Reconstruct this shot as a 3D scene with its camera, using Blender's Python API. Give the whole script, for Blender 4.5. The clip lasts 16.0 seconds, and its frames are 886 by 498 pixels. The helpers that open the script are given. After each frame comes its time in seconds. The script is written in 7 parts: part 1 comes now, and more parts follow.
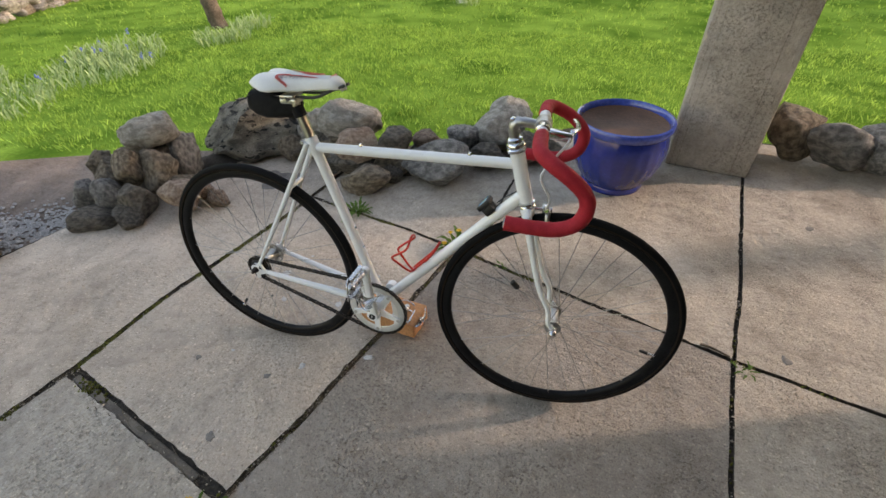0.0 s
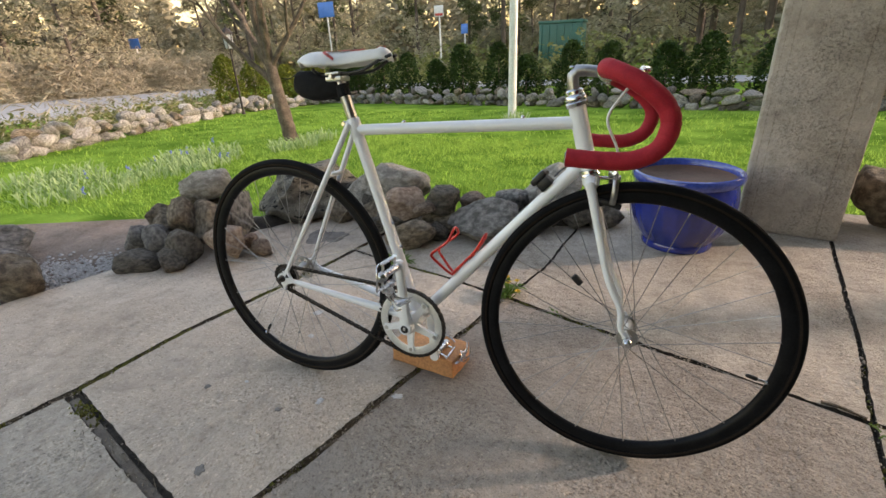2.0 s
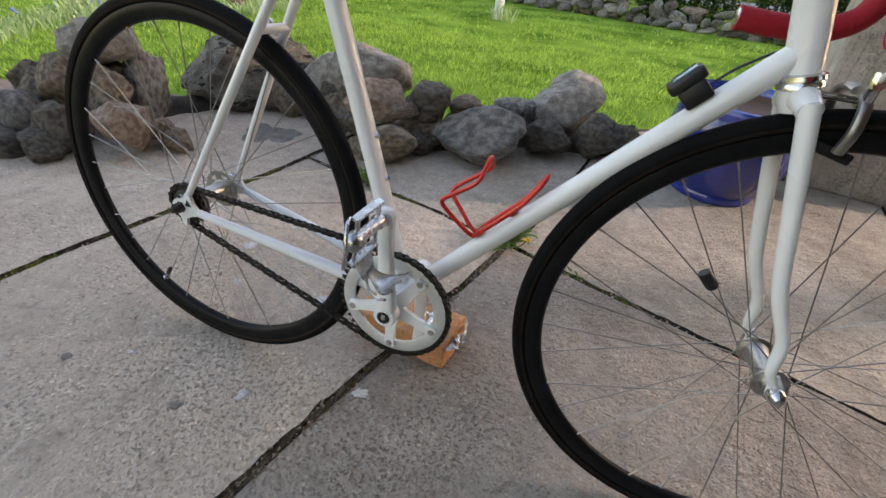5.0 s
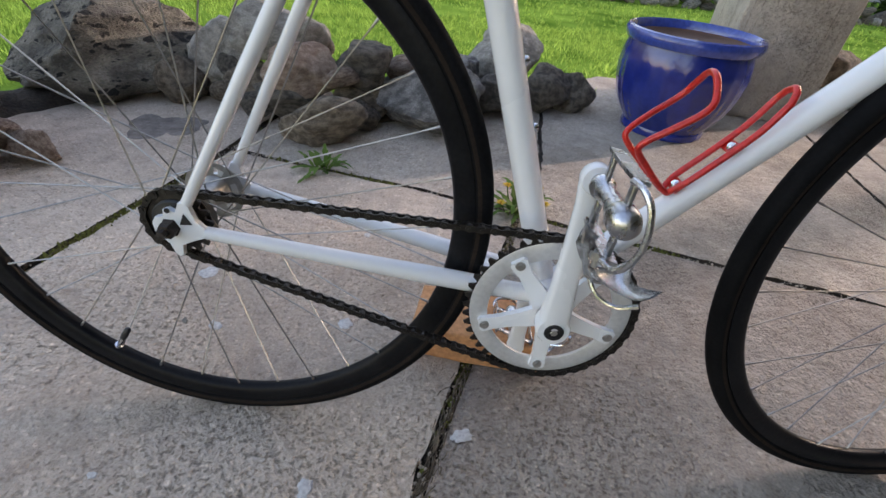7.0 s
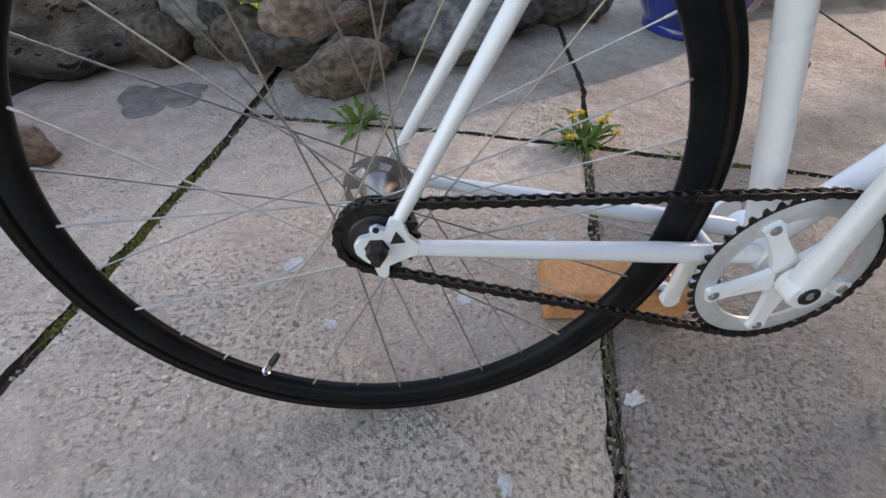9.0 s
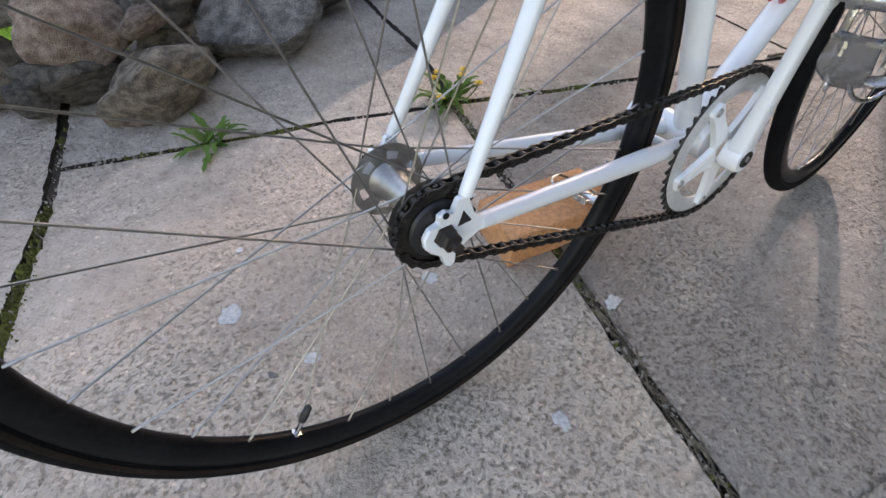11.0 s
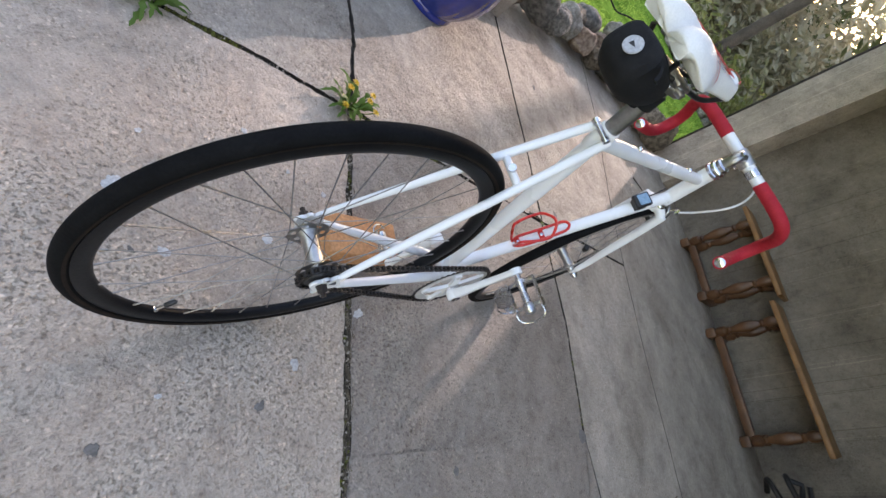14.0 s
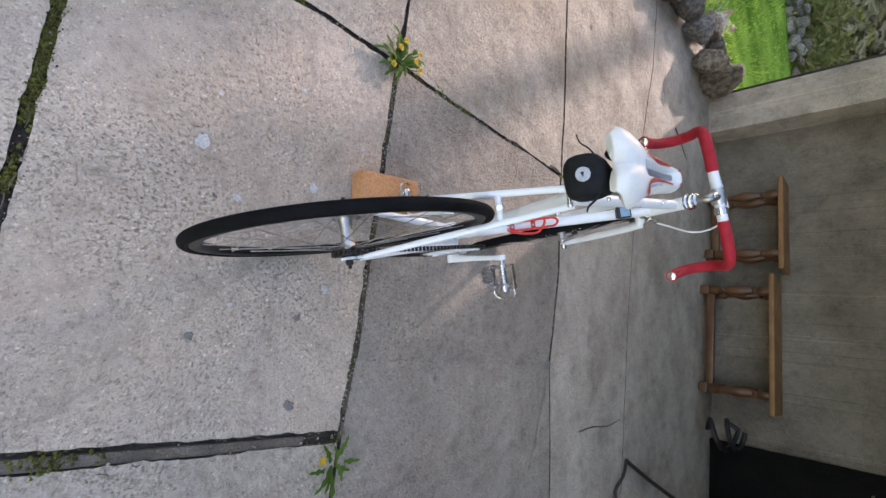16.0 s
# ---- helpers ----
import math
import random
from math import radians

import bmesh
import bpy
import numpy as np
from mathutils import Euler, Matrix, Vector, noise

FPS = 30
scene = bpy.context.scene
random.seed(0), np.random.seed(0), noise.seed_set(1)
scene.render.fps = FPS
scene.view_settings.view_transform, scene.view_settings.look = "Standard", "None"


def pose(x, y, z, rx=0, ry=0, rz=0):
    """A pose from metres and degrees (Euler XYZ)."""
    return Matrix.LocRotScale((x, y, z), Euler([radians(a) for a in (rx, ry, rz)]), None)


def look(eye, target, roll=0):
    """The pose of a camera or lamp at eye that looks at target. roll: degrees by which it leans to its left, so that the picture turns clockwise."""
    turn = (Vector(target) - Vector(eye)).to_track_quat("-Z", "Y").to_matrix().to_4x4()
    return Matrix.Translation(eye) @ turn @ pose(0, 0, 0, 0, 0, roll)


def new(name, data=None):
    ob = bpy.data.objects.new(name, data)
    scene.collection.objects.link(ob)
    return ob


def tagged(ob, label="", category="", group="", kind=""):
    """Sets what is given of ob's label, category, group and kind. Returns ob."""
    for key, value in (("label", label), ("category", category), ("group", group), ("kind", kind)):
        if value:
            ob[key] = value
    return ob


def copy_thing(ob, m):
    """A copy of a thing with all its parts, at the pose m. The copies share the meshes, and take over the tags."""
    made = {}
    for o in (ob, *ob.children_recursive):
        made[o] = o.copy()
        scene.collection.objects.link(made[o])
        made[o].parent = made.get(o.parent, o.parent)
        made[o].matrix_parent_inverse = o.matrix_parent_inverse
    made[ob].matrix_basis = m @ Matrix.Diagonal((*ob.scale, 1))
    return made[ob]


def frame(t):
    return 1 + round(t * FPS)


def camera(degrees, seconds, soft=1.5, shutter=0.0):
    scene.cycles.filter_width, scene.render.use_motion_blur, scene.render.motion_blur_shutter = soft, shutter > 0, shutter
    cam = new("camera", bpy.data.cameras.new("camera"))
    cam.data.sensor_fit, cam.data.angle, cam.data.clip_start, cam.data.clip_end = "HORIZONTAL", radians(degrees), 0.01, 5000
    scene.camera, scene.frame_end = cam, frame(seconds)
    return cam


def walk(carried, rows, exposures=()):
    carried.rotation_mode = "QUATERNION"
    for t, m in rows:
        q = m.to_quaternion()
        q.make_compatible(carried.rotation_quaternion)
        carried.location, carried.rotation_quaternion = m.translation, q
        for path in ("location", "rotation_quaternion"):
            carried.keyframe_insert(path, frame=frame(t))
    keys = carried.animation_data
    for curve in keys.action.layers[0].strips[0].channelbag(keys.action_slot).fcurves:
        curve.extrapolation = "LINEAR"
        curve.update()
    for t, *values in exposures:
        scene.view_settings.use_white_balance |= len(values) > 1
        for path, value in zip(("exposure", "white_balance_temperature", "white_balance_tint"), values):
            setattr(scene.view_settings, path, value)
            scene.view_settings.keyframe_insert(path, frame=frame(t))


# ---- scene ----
cam = camera(87.8, 16.0)
PATH = [
    (0, (0.9, -0.903, 1.308), (0.418, 0.564, 0.037), -1.6),
    (0.5, (0.866, -0.908, 1.237), (0.363, 0.638, 0.072), -0.2),
    (1, (0.883, -0.908, 1.075), (0.255, 0.686, 0.042), -1.5),
    (1.5, (0.91, -0.935, 0.975), (0.21, 0.737, 0.129), -2.0),
    (2, (0.904, -0.937, 0.938), (0.155, 0.729, 0.124), -2.8),
    (2.5, (0.877, -0.929, 0.925), (0.165, 0.753, 0.11), -1.4),
    (3, (0.865, -0.903, 0.904), (0.179, 0.782, 0.074), -1.2),
    (3.5, (0.856, -0.86, 0.879), (0.157, 0.83, 0.069), -1.6),
    (4, (0.792, -0.732, 0.842), (0.036, 0.857, -0.108), -0.7),
    (4.2, (0.764, -0.675, 0.829), (0.023, 0.883, -0.181), 0.1),
    (6.3, (0.4, -0.469, 0.683), (0.329, 1.104, -0.551), 11.6),
    (6.5, (0.371, -0.453, 0.663), (0.309, 1.111, -0.582), 9.8),
    (7, (0.267, -0.425, 0.625), (0.285, 1.191, -0.553), 6.1),
    (7.5, (0.185, -0.385, 0.615), (0.281, 1.211, -0.586), 4.2),
    (8, (0.118, -0.357, 0.651), (0.232, 1.186, -0.616), 2.2),
    (8.5, (0.077, -0.348, 0.64), (0.17, 1.135, -0.698), 3.6),
    (8.7, (0.05, -0.337, 0.628), (0.164, 1.103, -0.755), 3.0),
    (10.8, (-0.13, -0.26, 0.589), (0.558, 0.948, -0.849), -0.3),
    (11, (-0.156, -0.25, 0.59), (0.63, 0.885, -0.857), 1.4),
    (11.5, (-0.237, -0.252, 0.651), (0.768, 0.767, -0.747), 8.0),
    (12, (-0.316, -0.276, 0.747), (0.873, 0.638, -0.577), 21.1),
    (12.5, (-0.353, -0.315, 0.827), (0.928, 0.519, -0.462), 32.7),
    (13, (-0.363, -0.311, 0.888), (0.985, 0.457, -0.375), 44.0),
    (13.5, (-0.394, -0.265, 0.918), (1.035, 0.374, -0.328), 54.1),
    (14, (-0.449, -0.207, 0.951), (1.073, 0.254, -0.262), 64.8),
    (14.5, (-0.489, -0.185, 1.016), (1.083, 0.141, -0.176), 73.3),
    (15, (-0.499, -0.181, 1.083), (1.041, 0.067, -0.17), 76.9),
    (15.5, (-0.539, -0.103, 1.134), (0.949, 0.0, -0.198), 82.6),
    (16, (-0.598, -0.029, 1.215), (0.826, -0.034, -0.189), 86.5),
]
walk(cam, [(t, look(eye, target, roll)) for t, eye, target, roll in PATH], [(0, 1.80, 7500, 24), (4.2, 1.82, 7300, 25), (6.5, 1.76, 6750, 28), (10.8, 2.00, 6700, 28), (16, 2.06, 6680, 28)])

# ---- light ----
world = bpy.data.worlds.new("sky_world")
scene.world = world
world.use_nodes = True
wn = world.node_tree.nodes
sky = wn.new("ShaderNodeTexSky")
sky.sky_type, sky.sun_disc = "NISHITA", False
SUN_EL, SUN_AZ = radians(17), radians(22.5)          # azimuth from +x towards +y
sky.sun_elevation, sky.sun_rotation = SUN_EL, radians(90) - SUN_AZ
sky.air_density, sky.dust_density, sky.ozone_density = 1.5, 1.4, 1.0
world.node_tree.links.new(sky.outputs[0], wn["Background"].inputs[0])
wn["Background"].inputs[1].default_value = 0.15
sun = new("sun", bpy.data.lights.new("sun", "SUN"))
sun.data.energy, sun.data.angle, sun.data.color = 1.1, radians(0.8), (1.0, 0.92, 0.80)
sun_dir = Vector((math.cos(SUN_EL) * math.cos(SUN_AZ), math.cos(SUN_EL) * math.sin(SUN_AZ), math.sin(SUN_EL)))
sun.matrix_world = look(sun_dir * 20, (0, 0, 0))

# ---- materials ----
def rgb(c):
    return (*c, 1.0) if len(c) == 3 else c


def surface(name, c1, c2=None, scale=6.0, fine=90.0, rough=0.6, metal=0.0, bump=0.15, grain=0.25, rand=0.0, coat=0.0, depth=0.01, contrast=(0.3, 0.7)):
    """A two-scale noise material: patches between c1 and c2, a fine grain on top, relief from both."""
    c2 = c2 or tuple(v * 0.85 for v in c1)
    m = bpy.data.materials.new(name)
    m.use_nodes = True
    n, l = m.node_tree.nodes, m.node_tree.links
    b = n["Principled BSDF"]
    tc = n.new("ShaderNodeTexCoord")
    src = tc.outputs["Object"]
    if rand:
        oi = n.new("ShaderNodeObjectInfo")
        add = n.new("ShaderNodeVectorMath")
        add.operation = "ADD"
        mul = n.new("ShaderNodeMath")
        mul.operation = "MULTIPLY"
        mul.inputs[1].default_value = 37.0
        l.new(oi.outputs["Random"], mul.inputs[0])
        l.new(src, add.inputs[0])
        l.new(mul.outputs[0], add.inputs[1])
        src = add.outputs[0]
    n1, n2 = n.new("ShaderNodeTexNoise"), n.new("ShaderNodeTexNoise")
    n1.inputs["Scale"].default_value, n1.inputs["Detail"].default_value = scale, 6
    n2.inputs["Scale"].default_value, n2.inputs["Detail"].default_value = fine, 4
    l.new(src, n1.inputs["Vector"])
    l.new(src, n2.inputs["Vector"])
    r = n.new("ShaderNodeValToRGB")
    r.color_ramp.elements[0].position, r.color_ramp.elements[1].position = contrast
    r.color_ramp.elements[0].color, r.color_ramp.elements[1].color = rgb(c1), rgb(c2)
    l.new(n1.outputs["Fac"], r.inputs[0])
    g = n.new("ShaderNodeMapRange")
    g.inputs["To Min"].default_value, g.inputs["To Max"].default_value = 1 - grain, 1 + grain
    g.inputs["From Min"].default_value, g.inputs["From Max"].default_value = 0.25, 0.75
    l.new(n2.outputs["Fac"], g.inputs["Value"])
    mix = n.new("ShaderNodeMix")
    mix.data_type, mix.blend_type = "RGBA", "MULTIPLY"
    mix.inputs[0].default_value = 1.0
    l.new(r.outputs[0], mix.inputs[6])
    l.new(g.outputs[0], mix.inputs[7])
    col = mix.outputs[2]
    if rand:
        v = n.new("ShaderNodeMapRange")
        v.inputs["To Min"].default_value, v.inputs["To Max"].default_value = 1 - rand, 1 + rand
        l.new(oi.outputs["Random"], v.inputs["Value"])
        mix2 = n.new("ShaderNodeMix")
        mix2.data_type, mix2.blend_type = "RGBA", "MULTIPLY"
        mix2.inputs[0].default_value = 1.0
        l.new(col, mix2.inputs[6])
        l.new(v.outputs[0], mix2.inputs[7])
        col = mix2.outputs[2]
    l.new(col, b.inputs["Base Color"])
    rr = n.new("ShaderNodeMapRange")
    rr.inputs["To Min"].default_value, rr.inputs["To Max"].default_value = max(0.03, rough - 0.1), min(1, rough + 0.1)
    l.new(n1.outputs["Fac"], rr.inputs["Value"])
    l.new(rr.outputs[0], b.inputs["Roughness"])
    b.inputs["Metallic"].default_value = metal
    b.inputs["Coat Weight"].default_value = coat
    if bump:
        h = n.new("ShaderNodeMath")
        h.operation = "ADD"
        l.new(n1.outputs["Fac"], h.inputs[0])
        l.new(n2.outputs["Fac"], h.inputs[1])
        bp = n.new("ShaderNodeBump")
        bp.inputs["Strength"].default_value, bp.inputs["Distance"].default_value = bump, depth
        l.new(h.outputs[0], bp.inputs["Height"])
        l.new(bp.outputs[0], b.inputs["Normal"])
    return m


def dull(m, level):
    m.node_tree.nodes["Principled BSDF"].inputs["Specular IOR Level"].default_value = level
    return m


def ramp(n, *stops):
    r = n.new("ShaderNodeValToRGB")
    e = r.color_ramp.elements
    while len(e) < len(stops):
        e.new(0.5)
    for el, (p, c) in zip(e, stops):
        el.position, el.color = p, rgb(c)
    return r


def concrete(name, base, dark, light, speck_amount=0.5, rand=0.06):
    """Weathered worn concrete: broad stains, cloudy mottling, gritty relief and pits with shade put into the colour,
    and pale grains of aggregate.
    """
    m = bpy.data.materials.new(name)
    m.use_nodes = True
    n, l = m.node_tree.nodes, m.node_tree.links
    b = n["Principled BSDF"]
    src = n.new("ShaderNodeNewGeometry").outputs["Position"]

    def noise_at(scale, detail=6.0, roughness=0.6):
        t = n.new("ShaderNodeTexNoise")
        t.inputs["Scale"].default_value, t.inputs["Detail"].default_value, t.inputs["Roughness"].default_value = scale, detail, roughness
        l.new(src, t.inputs["Vector"])
        return t.outputs["Fac"]

    def mul(a, c):
        x = n.new("ShaderNodeMix")
        x.data_type, x.blend_type = "RGBA", "MULTIPLY"
        x.inputs[0].default_value = 1.0
        l.new(a, x.inputs[6])
        l.new(c, x.inputs[7])
        return x.outputs[2]

    def shade(value, *stops):
        r = ramp(n, *stops)
        l.new(value, r.inputs[0])
        return r.outputs[0]

    def calc(op, a, c):
        x = n.new("ShaderNodeMath")
        x.operation = op
        for k, v in ((0, a), (1, c)):
            if isinstance(v, float):
                x.inputs[k].default_value = v
            else:
                l.new(v, x.inputs[k])
        return x.outputs[0]

    k = speck_amount
    col = shade(noise_at(1.7, 5), (0.3, dark), (0.5, base), (0.72, light))
    col = mul(col, shade(noise_at(6, 8, 0.68), (0.30, (0.68, 0.65, 0.62)), (0.46, (0.96, 0.95, 0.94)), (0.72, (1.18, 1.17, 1.15))))
    col = mul(col, shade(noise_at(26, 6, 0.75), (0.32, (0.80, 0.785, 0.77)), (0.47, (0.99, 0.985, 0.98)), (0.68, (1.10, 1.10, 1.09))))
    # fine sand and grit
    fine = noise_at(210, 3, 0.65)
    col = mul(col, shade(fine, (0.30, (1 - 0.34 * k, 1 - 0.35 * k, 1 - 0.36 * k)), (0.45, (0.97, 0.965, 0.96)), (0.58, (1.03, 1.03, 1.02)), (0.72, (1 + 0.34 * k, 1 + 0.33 * k, 1 + 0.31 * k))))
    # the cement skin stands in plateaus with crisp edges over a lower, rougher ground
    worn = shade(noise_at(3.1, 7, 0.65), (0.40, (0.06, 0.06, 0.06)), (0.60, (1, 1, 1)))
    rough = noise_at(105, 5, 0.66)
    skin = shade(rough, (0.34, (0, 0, 0)), (0.47, (0.8, 0.8, 0.8)), (0.64, (1, 1, 1)))
    # low ground between plateaus darkened in colour for the relief's small shadows
    x = n.new("ShaderNodeMix")
    x.data_type = "RGBA"
    l.new(calc("MULTIPLY", calc("SUBTRACT", 1.0, skin), worn), x.inputs[0])
    x.inputs[6].default_value, x.inputs[7].default_value = (1.03, 1.03, 1.025, 1), (0.66, 0.645, 0.63, 1)
    col = mul(col, x.outputs[2])
    # single pale grains lying flush
    warp = n.new("ShaderNodeTexNoise")
    warp.inputs["Scale"].default_value = 90
    l.new(src, warp.inputs["Vector"])
    wadd = n.new("ShaderNodeVectorMath")
    wadd.operation = "MULTIPLY_ADD"
    wadd.inputs[1].default_value = (0.010, 0.010, 0.010)
    l.new(warp.outputs["Color"], wadd.inputs[0])
    l.new(src, wadd.inputs[2])
    fv = n.new("ShaderNodeTexVoronoi")
    fv.voronoi_dimensions = "2D"
    fv.inputs["Scale"].default_value = 75
    l.new(wadd.outputs[0], fv.inputs["Vector"])
    fsep = n.new("ShaderNodeSeparateColor")
    l.new(fv.outputs["Color"], fsep.inputs[0])
    fsize = n.new("ShaderNodeMapRange")
    fsize.inputs["From Min"].default_value, fsize.inputs["To Min"].default_value, fsize.inputs["To Max"].default_value = 0.62, 0.0, 0.34
    l.new(fsep.outputs[2], fsize.inputs["Value"])
    col = mul(col, shade(calc("SUBTRACT", fsize.outputs[0], fv.outputs["Distance"]), (0.0, (1, 1, 1)), (0.10, (1.30, 1.29, 1.27))))
    # scattered larger holes, drawn only by shade put into the colour
    pv = n.new("ShaderNodeTexVoronoi")
    pv.voronoi_dimensions = "2D"
    pv.inputs["Scale"].default_value = 26
    l.new(wadd.outputs[0], pv.inputs["Vector"])
    holes = shade(pv.outputs["Distance"], (0.04, (0.68, 0.66, 0.64)), (0.10, (1, 1, 1)))
    col = mul(col, holes)
    oi = n.new("ShaderNodeObjectInfo")
    tone = n.new("ShaderNodeMapRange")
    tone.inputs["To Min"].default_value, tone.inputs["To Max"].default_value = 1 - rand, 1 + rand
    l.new(oi.outputs["Random"], tone.inputs["Value"])
    l.new(mul(col, tone.outputs[0]), b.inputs["Base Color"])
    b.inputs["Roughness"].default_value = 0.88
    h = calc("ADD", calc("MULTIPLY", calc("MULTIPLY", skin, 0.22), worn), calc("MULTIPLY", fine, 0.10))
    h = calc("ADD", h, calc("MULTIPLY", noise_at(42, 4, 0.6), 0.40))
    h = calc("ADD", h, calc("MULTIPLY", noise_at(14, 5, 0.6), 0.7))
    bp = n.new("ShaderNodeBump")
    bp.inputs["Strength"].default_value, bp.inputs["Distance"].default_value = 1.0, 0.020
    l.new(h, bp.inputs["Height"])
    l.new(bp.outputs[0], b.inputs["Normal"])
    return m


def leafy(name, c1, c2, rough=0.55, scale=1.5, trans=0.25):
    """Foliage: colour varies from leaf to leaf and across the plant."""
    m = bpy.data.materials.new(name)
    m.use_nodes = True
    n, l = m.node_tree.nodes, m.node_tree.links
    b = n["Principled BSDF"]
    g = n.new("ShaderNodeNewGeometry")
    t = n.new("ShaderNodeTexNoise")
    t.inputs["Scale"].default_value = scale
    l.new(g.outputs["Position"], t.inputs["Vector"])
    a = n.new("ShaderNodeMath")
    a.operation = "MULTIPLY_ADD"
    a.inputs[1].default_value = 0.5
    l.new(g.outputs["Random Per Island"], a.inputs[0])
    s = n.new("ShaderNodeMath")
    s.operation = "MULTIPLY"
    s.inputs[1].default_value = 0.5
    l.new(t.outputs["Fac"], s.inputs[0])
    l.new(s.outputs[0], a.inputs[2])
    r = ramp(n, (0.2, c1), (0.8, c2))
    l.new(a.outputs[0], r.inputs[0])
    l.new(r.outputs[0], b.inputs["Base Color"])
    b.inputs["Roughness"].default_value = rough
    b.inputs["Specular IOR Level"].default_value = 0.12
    tr = n.new("ShaderNodeBsdfTranslucent")
    l.new(r.outputs[0], tr.inputs[0])
    mx = n.new("ShaderNodeMixShader")
    mx.inputs[0].default_value = trans
    l.new(b.outputs[0], mx.inputs[1])
    l.new(tr.outputs[0], mx.inputs[2])
    l.new(mx.outputs[0], n["Material Output"].inputs[0])
    return m


M_SLAB = concrete("concrete_slab", (0.402, 0.351, 0.294), (0.294, 0.248, 0.202), (0.479, 0.426, 0.365), 0.70)
M_SLABPALE = concrete("pale_pinkish_slab", (0.508, 0.425, 0.349), (0.383, 0.314, 0.253), (0.595, 0.507, 0.423), 0.60)
M_SLABGREY = concrete("dark_grey_slab", (0.309, 0.268, 0.229), (0.221, 0.189, 0.160), (0.381, 0.333, 0.288), 0.70)
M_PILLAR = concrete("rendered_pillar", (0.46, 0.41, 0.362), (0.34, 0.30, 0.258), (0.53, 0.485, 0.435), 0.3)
# wall darker than the pillar render: porch shade is put into its colour
M_WALL = concrete("shade_toned_render", (0.200, 0.178, 0.150), (0.145, 0.128, 0.106), (0.25, 0.226, 0.195), 0.2)
M_CEIL = surface("painted_ceiling", (0.45, 0.44, 0.42), (0.4, 0.39, 0.37), 2, 60, 0.8)
M_SOIL = surface("joint_soil", (0.04, 0.031, 0.022), (0.13, 0.105, 0.075), 25, 180, 0.95, bump=0.8)
M_MOSS = leafy("moss", (0.05, 0.040, 0.020), (0.19, 0.20, 0.045), 0.9, 20, 0.1)
M_ROOT = surface("dry_roots", (0.06, 0.045, 0.03), (0.20, 0.16, 0.11), 30, 200, 0.9)
M_JOINTWOOD = surface("weathered_wood_strip", (0.10, 0.080, 0.062), (0.20, 0.165, 0.128), 12, 150, 0.9, bump=0.6)
M_LIME = surface("lime_splash", (0.54, 0.53, 0.51), (0.44, 0.43, 0.41), 40, 200, 0.9, bump=0.2)
M_STAIN = surface("dark_stain", (0.15, 0.135, 0.12), (0.22, 0.2, 0.18), 40, 200, 0.95)
M_PAINT = surface("white_enamel", (0.80, 0.81, 0.82), (0.76, 0.77, 0.78), 3, 40, 0.28, bump=0.02, grain=0.02, coat=0.3)
M_STEEL = surface("polished_alloy", (0.72, 0.72, 0.73), (0.58, 0.58, 0.59), 30, 200, 0.2, metal=1.0, bump=0.03, grain=0.08)
M_RING = surface("pale_ring_alloy", (0.70, 0.70, 0.69), (0.58, 0.58, 0.57), 25, 200, 0.4, metal=0.45, bump=0.05, grain=0.1)
M_DULL = surface("dull_alloy", (0.56, 0.55, 0.53), (0.44, 0.43, 0.41), 30, 220, 0.38, metal=1.0, bump=0.05, grain=0.12)
M_CLIP = surface("bright_pressed_steel", (0.80, 0.81, 0.82), (0.62, 0.63, 0.64), 40, 200, 0.2, metal=1.0, bump=0.12, grain=0.06)
M_STEM = surface("grey_alloy", (0.44, 0.43, 0.42), (0.34, 0.335, 0.33), 30, 220, 0.36, metal=1.0, bump=0.05, grain=0.12)
M_ALLOY = surface("satin_alloy", (0.62, 0.62, 0.63), (0.46, 0.46, 0.47), 60, 300, 0.27, metal=1.0, bump=0.08, grain=0.08)
M_SPOKE = surface("spoke_steel", (0.40, 0.38, 0.355), (0.27, 0.255, 0.24), 20, 100, 0.36, metal=0.9, bump=0, grain=0.03)
M_TYRE = surface("tyre_rubber", (0.005, 0.005, 0.0055), (0.009, 0.009, 0.0095), 20, 260, 0.7, bump=0.2, grain=0.3, depth=0.002)
dull(M_TYRE, 0.06)
M_WALLBAND = surface("tyre_sidewall", (0.013, 0.009, 0.007), (0.022, 0.015, 0.011), 20, 260, 0.75, bump=0.1)
M_RIM = surface("black_anodised_rim", (0.007, 0.007, 0.008), (0.013, 0.013, 0.014), 20, 200, 0.35, metal=0.1, bump=0.03)
dull(M_WALLBAND, 0.12)
dull(M_RIM, 0.1)
M_CHAIN = surface("oily_chain", (0.065, 0.059, 0.053), (0.032, 0.029, 0.027), 120, 500, 0.38, metal=0.85, bump=0.1)
M_BLACK = surface("black_plastic", (0.007, 0.007, 0.008), (0.013, 0.013, 0.014), 30, 200, 0.45, bump=0.05)
M_CLOTH = surface("black_nylon", (0.008, 0.008, 0.009), (0.015, 0.015, 0.016), 60, 700, 0.85, bump=0.4, depth=0.001)
dull(M_CLOTH, 0.2)
M_TAPE = surface("red_bar_tape", (0.42, 0.018, 0.03), (0.33, 0.014, 0.024), 45, 500, 0.72, bump=0.5, grain=0.18, depth=0.0015)
dull(M_TAPE, 0.3)
M_CAGE = surface("red_anodised", (0.66, 0.028, 0.016), (0.56, 0.022, 0.014), 20, 200, 0.3, metal=0.2, bump=0.03, coat=0.3)
M_CHANNEL = surface("grey_mesh_fabric", (0.50, 0.50, 0.49), (0.42, 0.42, 0.41), 60, 700, 0.8, bump=0.3, depth=0.001)
